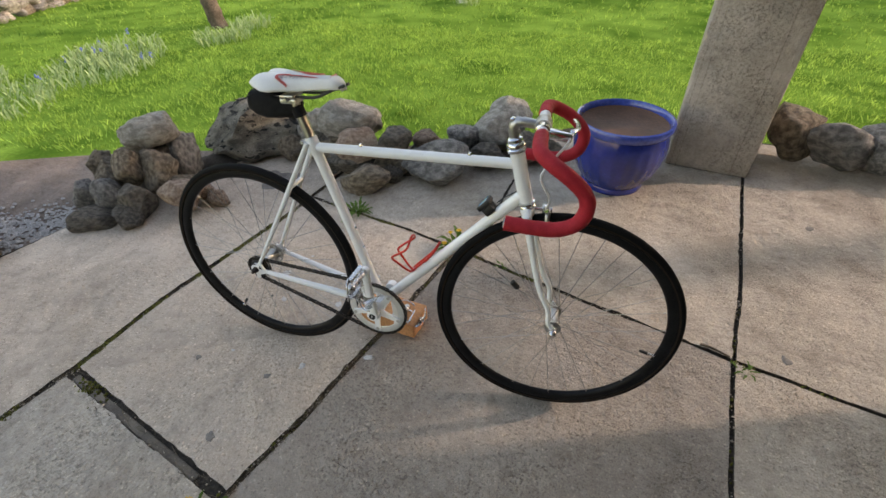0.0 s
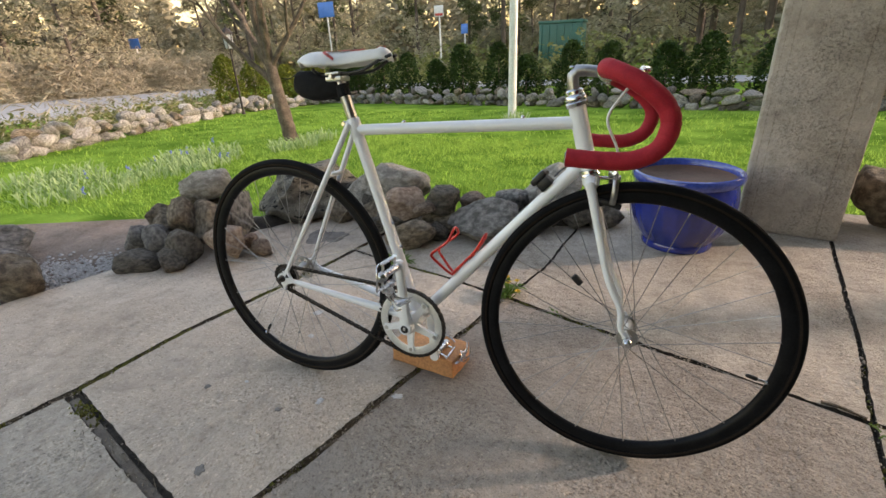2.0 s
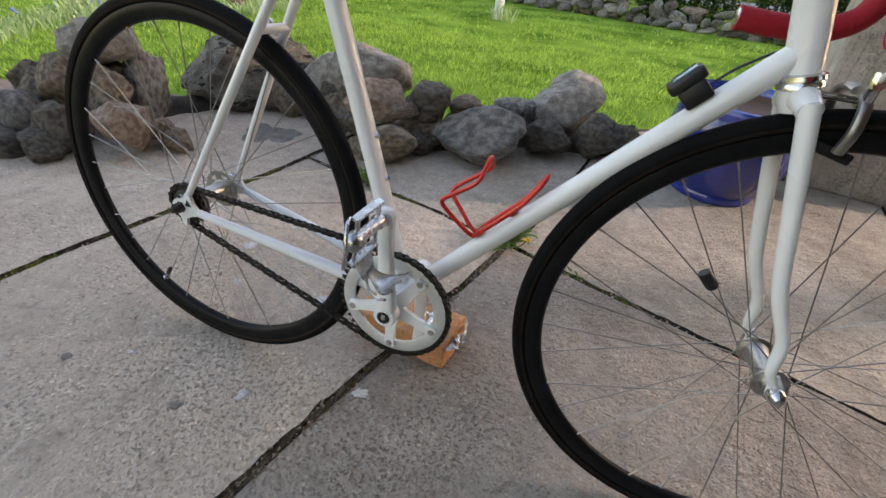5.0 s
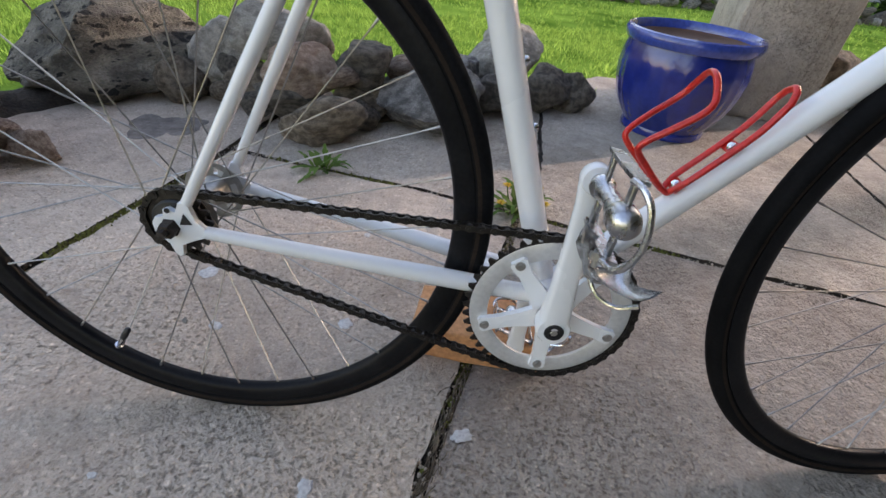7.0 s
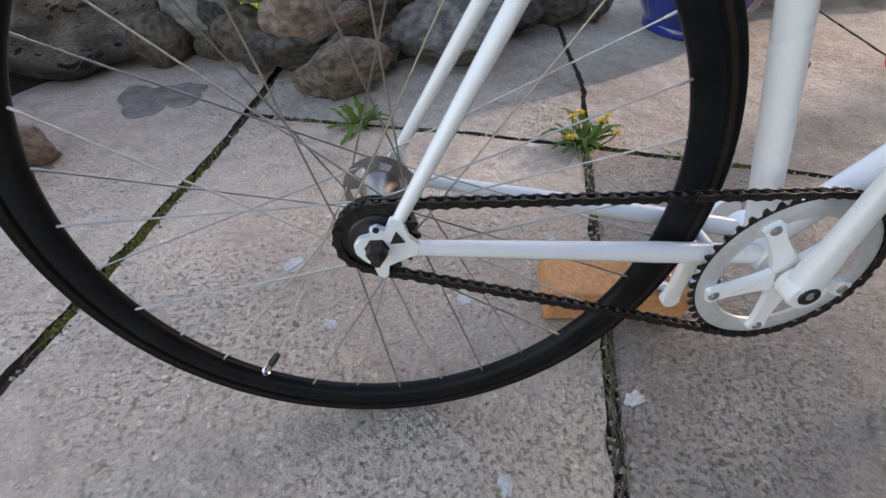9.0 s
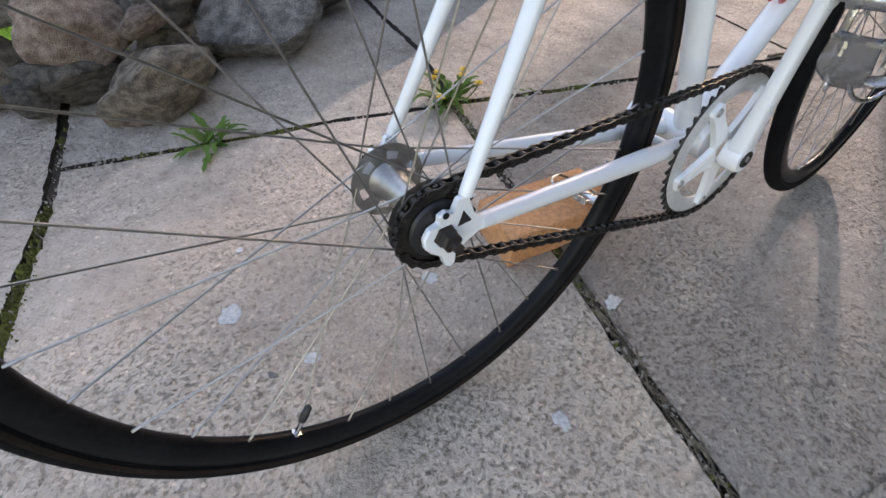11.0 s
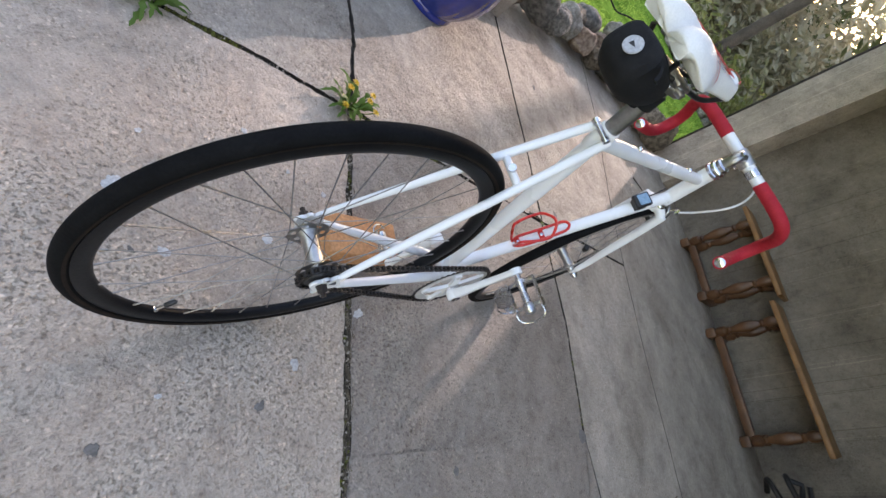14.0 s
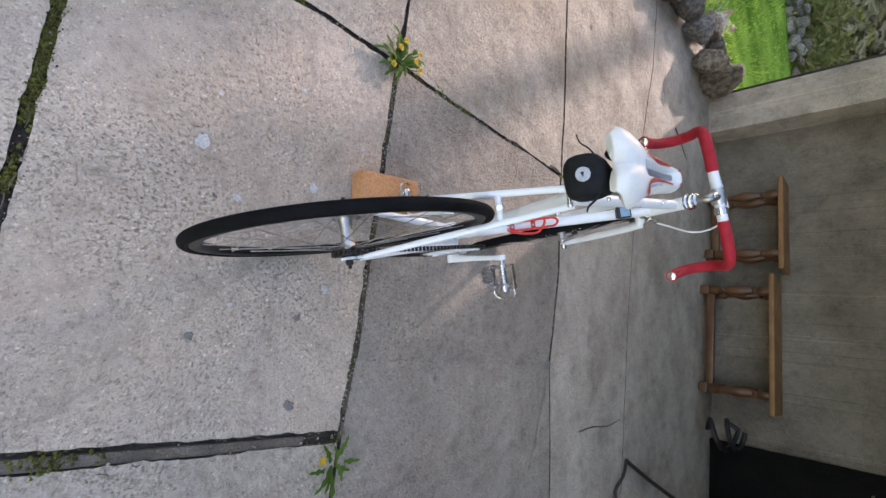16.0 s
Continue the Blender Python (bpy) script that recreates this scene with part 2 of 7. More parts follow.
M_SADDLE = surface("white_vinyl", (0.74, 0.73, 0.70), (0.66, 0.65, 0.62), 25, 400, 0.5, bump=0.25, grain=0.06, depth=0.001)
M_STRIPE = surface("red_trim", (0.66, 0.15, 0.13), (0.60, 0.12, 0.10), 25, 300, 0.5, bump=0.1)
M_SCREEN = surface("lcd_screen", (0.16, 0.28, 0.42), (0.2, 0.33, 0.46), 8, 90, 0.12, bump=0, coat=0.8)
M_GREYPATCH = surface("reflective_patch", (0.42, 0.43, 0.46), (0.34, 0.35, 0.38), 60, 300, 0.4, bump=0.05)
M_CABLE = surface("white_cable_housing", (0.72, 0.72, 0.72), (0.66, 0.66, 0.66), 20, 200, 0.4, bump=0)
M_BRICK = surface("orange_brick", (0.56, 0.27, 0.115), (0.44, 0.20, 0.085), 14, 130, 0.8, bump=0.45, grain=0.25, depth=0.004)
M_GLAZE = surface("blue_glaze", (0.018, 0.035, 0.25), (0.008, 0.016, 0.14), 7, 60, 0.16, bump=0.08, grain=0.12, coat=0.6)
M_GLAZERIM = surface("blue_glaze_rim", (0.05, 0.085, 0.36), (0.025, 0.05, 0.26), 9, 60, 0.14, bump=0.05, coat=0.6)
M_TERRA = surface("brown_pot_inside", (0.12, 0.055, 0.03), (0.075, 0.035, 0.02), 9, 90, 0.75, bump=0.2)
M_POTSOIL = surface("pot_soil", (0.05, 0.033, 0.022), (0.085, 0.06, 0.04), 25, 180, 0.95, bump=0.8)
M_BENCH = surface("stained_bench_wood", (0.060, 0.026, 0.011), (0.13, 0.058, 0.023), 9, 130, 0.42, bump=0.2, grain=0.25)
M_BENCHTOP = surface("worn_bench_top", (0.27, 0.135, 0.045), (0.18, 0.088, 0.030), 9, 130, 0.5, bump=0.2, grain=0.2)
M_DARK = dull(surface("black_door", (0.006, 0.006, 0.006), (0.010, 0.0095, 0.009), 5, 90, 0.7), 0.05)
M_RUST = surface("dark_iron", (0.03, 0.025, 0.022), (0.055, 0.042, 0.034), 20, 180, 0.6, metal=0.5, bump=0.2)


def stone_mat(name, c1, c2, sc=9.0):
    return surface(name, c1, c2, sc, 70, 0.92, bump=0.95, grain=0.42, rand=0.2, depth=0.016, contrast=(0.38, 0.62))


M_ST = dict(
    grey=stone_mat("grey_fieldstone", (0.13, 0.122, 0.112), (0.33, 0.308, 0.28)),
    light=stone_mat("pale_fieldstone", (0.25, 0.228, 0.195), (0.47, 0.435, 0.38)),
    brown=stone_mat("brown_fieldstone", (0.11, 0.084, 0.058), (0.29, 0.232, 0.168)),
    dark=stone_mat("dark_fieldstone", (0.07, 0.06, 0.048), (0.185, 0.16, 0.13)),
    pink=stone_mat("pinkish_fieldstone", (0.24, 0.16, 0.115), (0.45, 0.34, 0.26)),
)
M_LICHEN = stone_mat("lichened_boulder", (0.062, 0.055, 0.043), (0.19, 0.172, 0.138), 6)


def black_spots(m, scale, size):
    """Scattered black lichen spots over a stone's own colour."""
    n, l = m.node_tree.nodes, m.node_tree.links
    b = n["Principled BSDF"]
    src = b.inputs["Base Color"].links[0].from_socket
    tc, v, w = n.new("ShaderNodeTexCoord"), n.new("ShaderNodeTexVoronoi"), n.new("ShaderNodeTexNoise")
    v.inputs["Scale"].default_value, w.inputs["Scale"].default_value = scale, scale * 0.35
    wv = n.new("ShaderNodeVectorMath")
    wv.operation = "MULTIPLY_ADD"
    wv.inputs[1].default_value = (0.12, 0.12, 0.12)
    w2 = n.new("ShaderNodeTexNoise")
    w2.inputs["Scale"].default_value = scale * 1.3
    l.new(tc.outputs["Object"], w2.inputs["Vector"])
    l.new(w2.outputs["Color"], wv.inputs[0])
    l.new(tc.outputs["Object"], wv.inputs[2])
    l.new(wv.outputs[0], v.inputs["Vector"])
    l.new(tc.outputs["Object"], w.inputs["Vector"])
    r = ramp(n, (size * 0.7, (0.08, 0.08, 0.08)), (size, (1, 1, 1)))
    d = n.new("ShaderNodeMath")
    d.operation = "ADD"
    k = n.new("ShaderNodeMath")
    k.operation = "MULTIPLY_ADD"
    k.inputs[1].default_value, k.inputs[2].default_value = -1.2, 0.61
    l.new(w.outputs["Fac"], k.inputs[0])
    l.new(v.outputs["Distance"], d.inputs[0])
    l.new(k.outputs[0], d.inputs[1])
    l.new(d.outputs[0], r.inputs[0])
    x = n.new("ShaderNodeMix")
    x.data_type, x.blend_type = "RGBA", "MULTIPLY"
    x.inputs[0].default_value = 1.0
    l.new(src, x.inputs[6])
    l.new(r.outputs[0], x.inputs[7])
    l.new(x.outputs[2], b.inputs["Base Color"])


black_spots(M_LICHEN, 13, 0.34)
M_SOIL = surface("dark_earth", (0.028, 0.021, 0.015), (0.075, 0.058, 0.042), 14, 120, 0.95, bump=0.9, grain=0.4, depth=0.012)
M_GRAVEL = concrete("pinkish_gravel", (0.22, 0.168, 0.138), (0.155, 0.118, 0.096), (0.29, 0.23, 0.195), 1.0)
M_PEBBLE = surface("pale_pebbles", (0.34, 0.315, 0.295), (0.52, 0.49, 0.46), 30, 140, 0.9, bump=0.3, rand=0.2)
M_ROAD = surface("pale_road", (0.27, 0.265, 0.26), (0.35, 0.345, 0.34), 1.2, 40, 0.9)
M_GRASSGROUND = surface("lawn_ground", (0.055, 0.125, 0.014), (0.20, 0.33, 0.05), 1.6, 45, 0.9, bump=0.4, grain=0.22, depth=0.02)
M_GRASSGROUND.node_tree.nodes["Principled BSDF"].inputs["Specular IOR Level"].default_value = 0.0
M_GRASS = leafy("grass_blades", (0.09, 0.19, 0.024), (0.46, 0.66, 0.13), 0.65, 3.6, 0.55)
dull(M_GRASS, 0.15)
M_BULBLEAF = leafy("bulb_leaves", (0.20, 0.31, 0.11), (0.50, 0.60, 0.30), 0.45, 3, 0.4)
M_WEED = leafy("weed_leaves", (0.05, 0.10, 0.015), (0.12, 0.20, 0.04), 0.5, 8, 0.3)
M_YELLOW = surface("yellow_petals", (0.75, 0.50, 0.02), (0.62, 0.38, 0.015), 60, 200, 0.6, bump=0.2)
M_PINKPETAL = surface("pink_petals", (0.72, 0.36, 0.42), (0.6, 0.27, 0.34), 60, 200, 0.6, bump=0.2)
M_BLUEPETAL = surface("blue_petals", (0.16, 0.22, 0.55), (0.12, 0.16, 0.45), 60, 200, 0.6)
M_BARK = surface("tree_bark", (0.055, 0.040, 0.028), (0.17, 0.128, 0.092), 11, 60, 0.95, bump=0.9, grain=0.4, depth=0.02)
M_FARBARK = surface("pine_bark", (0.055, 0.042, 0.034), (0.13, 0.10, 0.08), 3, 30, 0.95, bump=0.5)
M_THUJA = leafy("thuja_leaves", (0.012, 0.029, 0.008), (0.050, 0.090, 0.020), 0.6, 3, 0.15)
M_THUJALIGHT = leafy("yellow_thuja_leaves", (0.06, 0.08, 0.012), (0.20, 0.22, 0.035), 0.6, 3, 0.2)
M_TWIG = leafy("dry_twigs", (0.33, 0.28, 0.20), (0.50, 0.44, 0.33), 0.8, 1.2, 0.1)
M_SHRUB = leafy("budding_shrubs", (0.13, 0.15, 0.045), (0.28, 0.28, 0.12), 0.7, 0.4, 0.2)
M_PINE = leafy("pine_needles", (0.055, 0.07, 0.032), (0.155, 0.175, 0.08), 0.7, 0.35, 0.15)
M_BIRCH = leafy("bare_woodland", (0.25, 0.225, 0.15), (0.43, 0.385, 0.27), 0.8, 0.3, 0.15)
M_WHITEPOLE = surface("white_painted_pole", (0.72, 0.72, 0.70), (0.62, 0.62, 0.60), 5, 60, 0.5)
M_BLUESIGN = surface("blue_sign", (0.05, 0.20, 0.62), (0.045, 0.18, 0.55), 5, 60, 0.4)
M_REDSIGN = surface("red_sign", (0.5, 0.06, 0.05), (0.44, 0.05, 0.04), 5, 60, 0.4)
M_GREENBOX = surface("green_container", (0.02, 0.10, 0.075), (0.028, 0.13, 0.10), 3, 40, 0.5)
M_CARPAINT = surface("white_car_paint", (0.75, 0.76, 0.77), (0.7, 0.71, 0.72), 2, 40, 0.25, coat=0.6, bump=0)
M_GLASS = surface("dark_glass", (0.03, 0.035, 0.04), (0.04, 0.045, 0.05), 2, 40, 0.08, bump=0)


# ---- building helpers ----
def part(name, bm, material, parent=None, label="", sharp=38, recalc=True):
    """Links a bmesh as one mesh object, under a thing or part."""
    if recalc:
        bmesh.ops.recalc_face_normals(bm, faces=bm.faces)
    lim = radians(sharp)
    for f in bm.faces:
        f.smooth = True
    for e in bm.edges:
        if len(e.link_faces) == 2 and e.calc_face_angle(0) > lim:
            e.smooth = False
    me = bpy.data.meshes.new(name)
    bm.to_mesh(me)
    bm.free()
    me.materials.append(material)
    ob = new(name, me)
    if parent is not None:
        ob.parent = parent
    if label:
        ob["label"] = label
    return ob


def piece(name, mesh, parent, m):
    """One more object on a shared mesh, at m in its parent's space."""
    ob = new(name, mesh)
    ob.parent = parent
    ob.matrix_basis = m
    return ob


def mesh_of(bm, name, material, sharp=38):
    ob = part(name, bm, material, None, "", sharp)
    me = ob.data
    bpy.data.objects.remove(ob)
    return me


def sweep(bm, pts, r, seg=10, closed=False, flat=1.0, up=None, caps=True):
    """A tube along pts; r: one radius or one a point; flat squeezes it along its second axis."""
    pts = [Vector(p) for p in pts]
    n = len(pts)
    rs = [r] * n if isinstance(r, (int, float)) else list(r)
    rings, side = [], None
    for i, p in enumerate(pts):
        a = pts[i - 1] if (i or closed) else p
        b = pts[(i + 1) % n] if (i < n - 1 or closed) else p
        d = (b - a).normalized()
        if side is None:
            u = Vector(up) if up else (Vector((0, 0, 1)) if abs(d.z) < 0.9 else Vector((0, 1, 0)))
            side = d.cross(u).normalized()
        side = (side - d * side.dot(d)).normalized()
        other = d.cross(side)
        rings.append([bm.verts.new(p + (side * math.cos(w) + other * math.sin(w) * flat) * rs[i]) for w in (2 * math.pi * k / seg for k in range(seg))])
    for i in range(n if closed else n - 1):
        q, s = rings[i], rings[(i + 1) % n]
        for k in range(seg):
            bm.faces.new((q[k], q[(k + 1) % seg], s[(k + 1) % seg], s[k]))
    if caps and not closed:
        bm.faces.new(rings[0][::-1])
        bm.faces.new(rings[-1])
    return bm


def smooth_path(ctrl, steps=8):
    """A Catmull-Rom line through ctrl."""
    c = [Vector(p) for p in ctrl]
    c = [c[0] * 2 - c[1]] + c + [c[-1] * 2 - c[-2]]
    out = []
    for i in range(1, len(c) - 2):
        for k in range(steps):
            t = k / steps
            a, b, d, e = c[i - 1], c[i], c[i + 1], c[i + 2]
            out.append(0.5 * ((2 * b) + (d - a) * t + (2 * a - 5 * b + 4 * d - e) * t * t + (3 * b - a - 3 * d + e) * t ** 3))
    out.append(c[-2])
    return out


def lathe(bm, profile, seg=48, axis="Y", m=None, closed=False):
    """Profile of (radius, along) turned round an axis."""
    rings = []
    for r, h in profile:
        ring = []
        for k in range(seg):
            w = 2 * math.pi * k / seg
            v = Vector((r * math.cos(w), h, r * math.sin(w))) if axis == "Y" else Vector((r * math.cos(w), r * math.sin(w), h))
            ring.append(bm.verts.new(m @ v if m else v))
        rings.append(ring)
    n = len(rings)
    for i in range(n if closed else n - 1):
        q, s = rings[i], rings[(i + 1) % n]
        for k in range(seg):
            bm.faces.new((q[k], q[(k + 1) % seg], s[(k + 1) % seg], s[k]))
    if not closed:
        for ring in (rings[0], rings[-1]):
            if (ring[0].co - ring[seg // 2].co).length > 1e-5:
                bm.faces.new(ring)
    return bm


def box(bm, size, m, bevel=0.0, seg=2):
    r = bmesh.ops.create_cube(bm, size=1.0, matrix=m @ Matrix.Diagonal((*size, 1)))
    if bevel:
        es = list({e for v in r["verts"] for e in v.link_edges})
        bmesh.ops.bevel(bm, geom=es, offset=bevel, segments=seg, affect="EDGES", profile=0.5)
    return bm


def plate(bm, outline, thick, m):
    """A flat outline of (x, z) made thick along y."""
    a = [bm.verts.new(m @ Vector((x, -thick / 2, z))) for x, z in outline]
    b = [bm.verts.new(m @ Vector((x, thick / 2, z))) for x, z in outline]
    bm.faces.new(a)
    bm.faces.new(b[::-1])
    for i in range(len(a)):
        j = (i + 1) % len(a)
        bm.faces.new((a[j], a[i], b[i], b[j]))
    return bm


def empty(name, m=Matrix()):
    ob = new(name)
    ob.empty_display_size = 0.05
    ob.matrix_basis = m
    return ob


# the house stands turned: its axes run along HA and HB
HA, HB = Vector((0.963, -0.269, 0)), Vector((0.269, 0.963, 0))
HOUSE = Matrix(((0.963, 0.269, 0, 0), (-0.269, 0.963, 0, 0), (0, 0, 1, 0), (0, 0, 0, 1)))

# ---- ground ----
def ground_z(x, y):
    a, b = 0.963 * x - 0.269 * y, 0.269 * x + 0.963 * y
    r = min(max(b - 1.9, -(a + 1.6), 0.0) / 3.5, 1.0)
    r = r * r * (3 - 2 * r)
    return -0.05 * (1 - r) + r * (-0.194 + 0.0102 * x - 0.0311 * max(y, 0.0))       # the garden falls away gently


steps = [-600, -250, -120, -60, -40] + [-26 + 2 * i for i in range(9)] + [-9 + 0.5 * i for i in range(45)] + [14 + 2 * i for i in range(8)] + [36, 60, 120, 250, 600]
gm = bpy.data.meshes.new("ground")
gv = [(x, y, ground_z(x, y) + (0.012 * noise.noise(Vector((x * 0.9, y * 0.9, 0))) if -9 < x < 12 and 2.6 < y < 13 else 0)) for y in steps for x in steps]
k = len(steps)
gm.from_pydata(gv, [], [(j * k + i, j * k + i + 1, (j + 1) * k + i + 1, (j + 1) * k + i) for j in range(k - 1) for i in range(k - 1)])
gm.materials.append(M_GRASSGROUND)
tagged(new("ground", gm), "green lawn ground reaching out to the woods", "ground", kind="structure")


def flat_sheet(name, pts, z, material, label, category, cuts=0):
    bm = bmesh.new()
    zs = [ground_z(x, y) + 0.05 if z is None else z for x, y in pts]
    hi = [bm.verts.new((x, y, q)) for (x, y), q in zip(pts, zs)]
    lo = [bm.verts.new((x, y, q - 0.04)) for (x, y), q in zip(pts, zs)]
    bm.faces.new(hi)
    bm.faces.new(lo[::-1])
    for i in range(len(pts)):
        j = (i + 1) % len(pts)
        bm.faces.new((hi[j], hi[i], lo[i], lo[j]))
    return tagged(part(name, bm, material), label, category, kind="structure")


flat_sheet("path", [(-1.3, 0.2), (-1.25, 1.2), (-1.6, 1.12), (-2.26, 0.84), (-2.94, 0.54), (-4.4, -0.05), (-6.5, -1.2), (-5.6, -2.6), (-3.2, -1.2), (-2.0, -0.6), (-1.5, -0.4)], -0.035, M_GRAVEL, "pinkish trodden gravel path beside the patio", "path")
flat_sheet("road", [(-14.2, -2), (-14.8, 7), (-15.6, 10), (-18.8, 16), (-26, 27), (-60, 40), (-60, -2)], None, M_ROAD, "pale grey road beyond the garden wall", "road")
flat_sheet("road_2", [(-14, 19), (18, 17.5), (60, 20), (60, 25), (18, 22), (-20, 24)], None, M_ROAD, "pale grey road behind the hedge", "road")

flat_sheet("border", [(-1.5, 0.75), (-1.2, 1.22), (-0.75, 1.48), (-0.2, 1.52), (0.3, 1.74), (0.95, 2.14), (0.6, 1.70), (-0.3, 1.3), (-0.8, 0.9)], -0.028, M_SOIL, "dark soil border under the edging stones", "soil")

# ---- patio ----
patio_bed = flat_sheet("patio_bed", [(-1.9, -2.6), (-1.6, -0.15), (-1.42, 0.35), (-1.30, 0.76), (-1.21, 1.10), (-0.76, 1.31), (-0.1, 1.37), (0.3, 1.58), (0.7, 1.80), (1.0, 2.12), (3.1, 2.1), (4.5, 1.75), (4.72, 1.2), (3.1, -4.3), (1.2, -3.4)], -0.014, M_SOIL, "dark soil bed under the patio slabs", "patio")


def slab(pts, gap=0.011, lift=0.0, rag=1.0, material=None):
    """One cast slab with slightly broken edges; pts run round it."""
    c = [Vector((x, y, 0)) for x, y in pts]
    n = len(c)
    area = sum(c[i].x * c[(i + 1) % n].y - c[(i + 1) % n].x * c[i].y for i in range(n))
    if area < 0:
        c.reverse()
    inner = []
    for i in range(n):
        d1, d2 = (c[i] - c[i - 1]).normalized(), (c[(i + 1) % n] - c[i]).normalized()
        n1, n2 = Vector((-d1.y, d1.x, 0)), Vector((-d2.y, d2.x, 0))
        m = (n1 + n2).normalized()
        inner.append(c[i] + m * gap / max(0.4, m.dot(n1)))
    ring = []
    for i in range(n):
        p, q = inner[i], inner[(i + 1) % n]
        s = max(1, int((q - p).length / 0.018))
        nrm = Vector((-(q - p).y, (q - p).x, 0)).normalized()
        same = nrm * (1 if nrm.x + 0.4 * nrm.y > 0 else -1)        # both sides of a joint wander together
        for j in range(s):
            v = p.lerp(q, j / s)
            ring.append(v + same * 0.006 * noise.noise(v * 5.3) + nrm * rag * (0.005 * noise.noise(v * 27) + 0.004 * noise.noise(v * 71)) if j else v)
    bm = bmesh.new()
    f = bm.faces.new([bm.verts.new(v + Vector((0, 0, lift))) for v in ring])
    top = bmesh.ops.inset_region(bm, faces=[f], thickness=0.005, depth=0.0)
    ex = bmesh.ops.extrude_edge_only(bm, edges=[e for e in bm.edges if e.is_boundary])
    for v in (g for g in ex["geom"] if isinstance(g, bmesh.types.BMVert)):
        v.co.z -= 0.05
    for g in ex["geom"]:
        if isinstance(g, bmesh.types.BMEdge):
            for side in g.link_faces:
                side.material_index = 1                            # soil sticks to the sides
    for v in bm.verts:
        if v.is_boundary is False and v.co.z > lift - 0.01 and v not in f.verts:
            v.co.z -= 0.004
    ob = part("slab", bm, material or M_SLAB, patio_bed, sharp=60)
    ob.data.materials.append(M_SOIL)
    return ob


J1 = [(-0.33, 1.25), (-0.365, 0.95), (-0.385, 0.835), (-0.42, 0.65), (-0.49, 0.37), (-0.59, 0.0), (-0.635, -0.36), (-0.655, -0.42), (-0.695, -0.58), (-0.9, -1.5), (-1.15, -2.6)]
J4 = [(1.85, 2.08), (1.77, 1.6), (1.605, 0.65), (1.53, 0.30), (1.455, -0.186), (1.316, -0.605), (1.252, -1.15), (1.15, -1.8), (1.0, -2.7)]
J6 = [(3.2, 2.0), (2.95, 1.2), (2.64, 0.6), (2.43, 0.07), (2.25, -0.5), (2.05, -1.3), (1.7, -2.7)]
slab(J1 + [(-1.85, -2.6), (-1.7, -1.2), (-1.56, -0.12), (-1.4, 0.36), (-1.27, 0.75), (-1.18, 1.06), (-0.78, 1.28)], 0.013, material=M_SLABPALE)
slab(J1[2:7] + [(0.145, -0.57), (0.247, -0.229), (0.332, 0.089), (0.434, 0.485), (0.468, 0.628), (0.225, 0.697), (-0.07, 0.762)], 0.0115, material=M_SLABPALE)
slab(J1[:3] + [(-0.07, 0.762), (0.225, 0.697), (0.468, 0.628), (0.555, 0.9), (0.622, 1.4), (0.665, 1.79), (0.3, 1.57), (-0.1, 1.35)], 0.007, -0.002)
slab([(0.468, 0.628), (0.605, 0.578), (0.897, 0.488), (1.19, 0.407), (1.26, 0.382)] + J4[3::-1] + [(1.0, 2.1), (0.665, 1.79), (0.622, 1.4), (0.555, 0.9)], 0.007, 0.001)
slab([(0.468, 0.628), (0.434, 0.485), (0.332, 0.089), (0.247, -0.229), (0.2112, -0.3653)] + [(1.3100, -0.6253)] + J4[4:2:-1] + [(1.263, 0.3925), (1.19, 0.407), (0.897, 0.488), (0.605, 0.578)], 0.009, -0.001, 0.3, M_SLABGREY)
slab([(0.2136, -0.3556), (0.145, -0.57), (0.05, -0.95), (-0.1, -1.6), (-0.4, -2.7)] + J4[:4:-1] + [(1.3124, -0.6156)], 0.005, 0.0, 0.15, M_SLABGREY)
slab([(-0.642, -0.388), (0.140, -0.586), (0.05, -0.95), (-0.1, -1.6), (-0.4, -2.7)] + J1[:7:-1], 0.006, -0.002)
slab(J4[:4] + [(1.95, 0.2), (2.43, 0.07)] + J6[2::-1], 0.009, 0.0, 0.5)
slab(J4[3:] + J6[:2:-1] + [(1.95, 0.2)], 0.0055, -0.001, 0.3)
slab(J6 + [(2.1, -3.9), (3.05, -4.2), (4.66, 1.25), (4.3, 1.65), (3.7, 1.95)], -0.004, 0.001, 0.3)

# fine filled joint between the two slabs beside the bicycle
bm = bmesh.new()
d = Vector((1.3112, -0.6205, 0)) - Vector((0.2124, -0.3605, 0))
box(bm, (d.length, 0.011, 0.02), Matrix.Translation(Vector((0.7618, -0.4905, -0.0117))) @ pose(0, 0, 0, 0, 0, math.degrees(math.atan2(d.y, d.x))))
part("joint_filler", bm, M_SLABGREY, patio_bed, "cement filling of a fine joint")

# weathered strip of timber left in the widest joint
bm = bmesh.new()
d = Vector((0.79, -0.21, 0))
box(bm, (0.66, 0.027, 0.03), Matrix.Translation((-0.29, -0.468, -0.021)) @ pose(0, 0, 0, 0, 0, -14.6), 0.004)
part("timber_strip", bm, M_JOINTWOOD, patio_bed, "weathered grey timber strip in the joint")


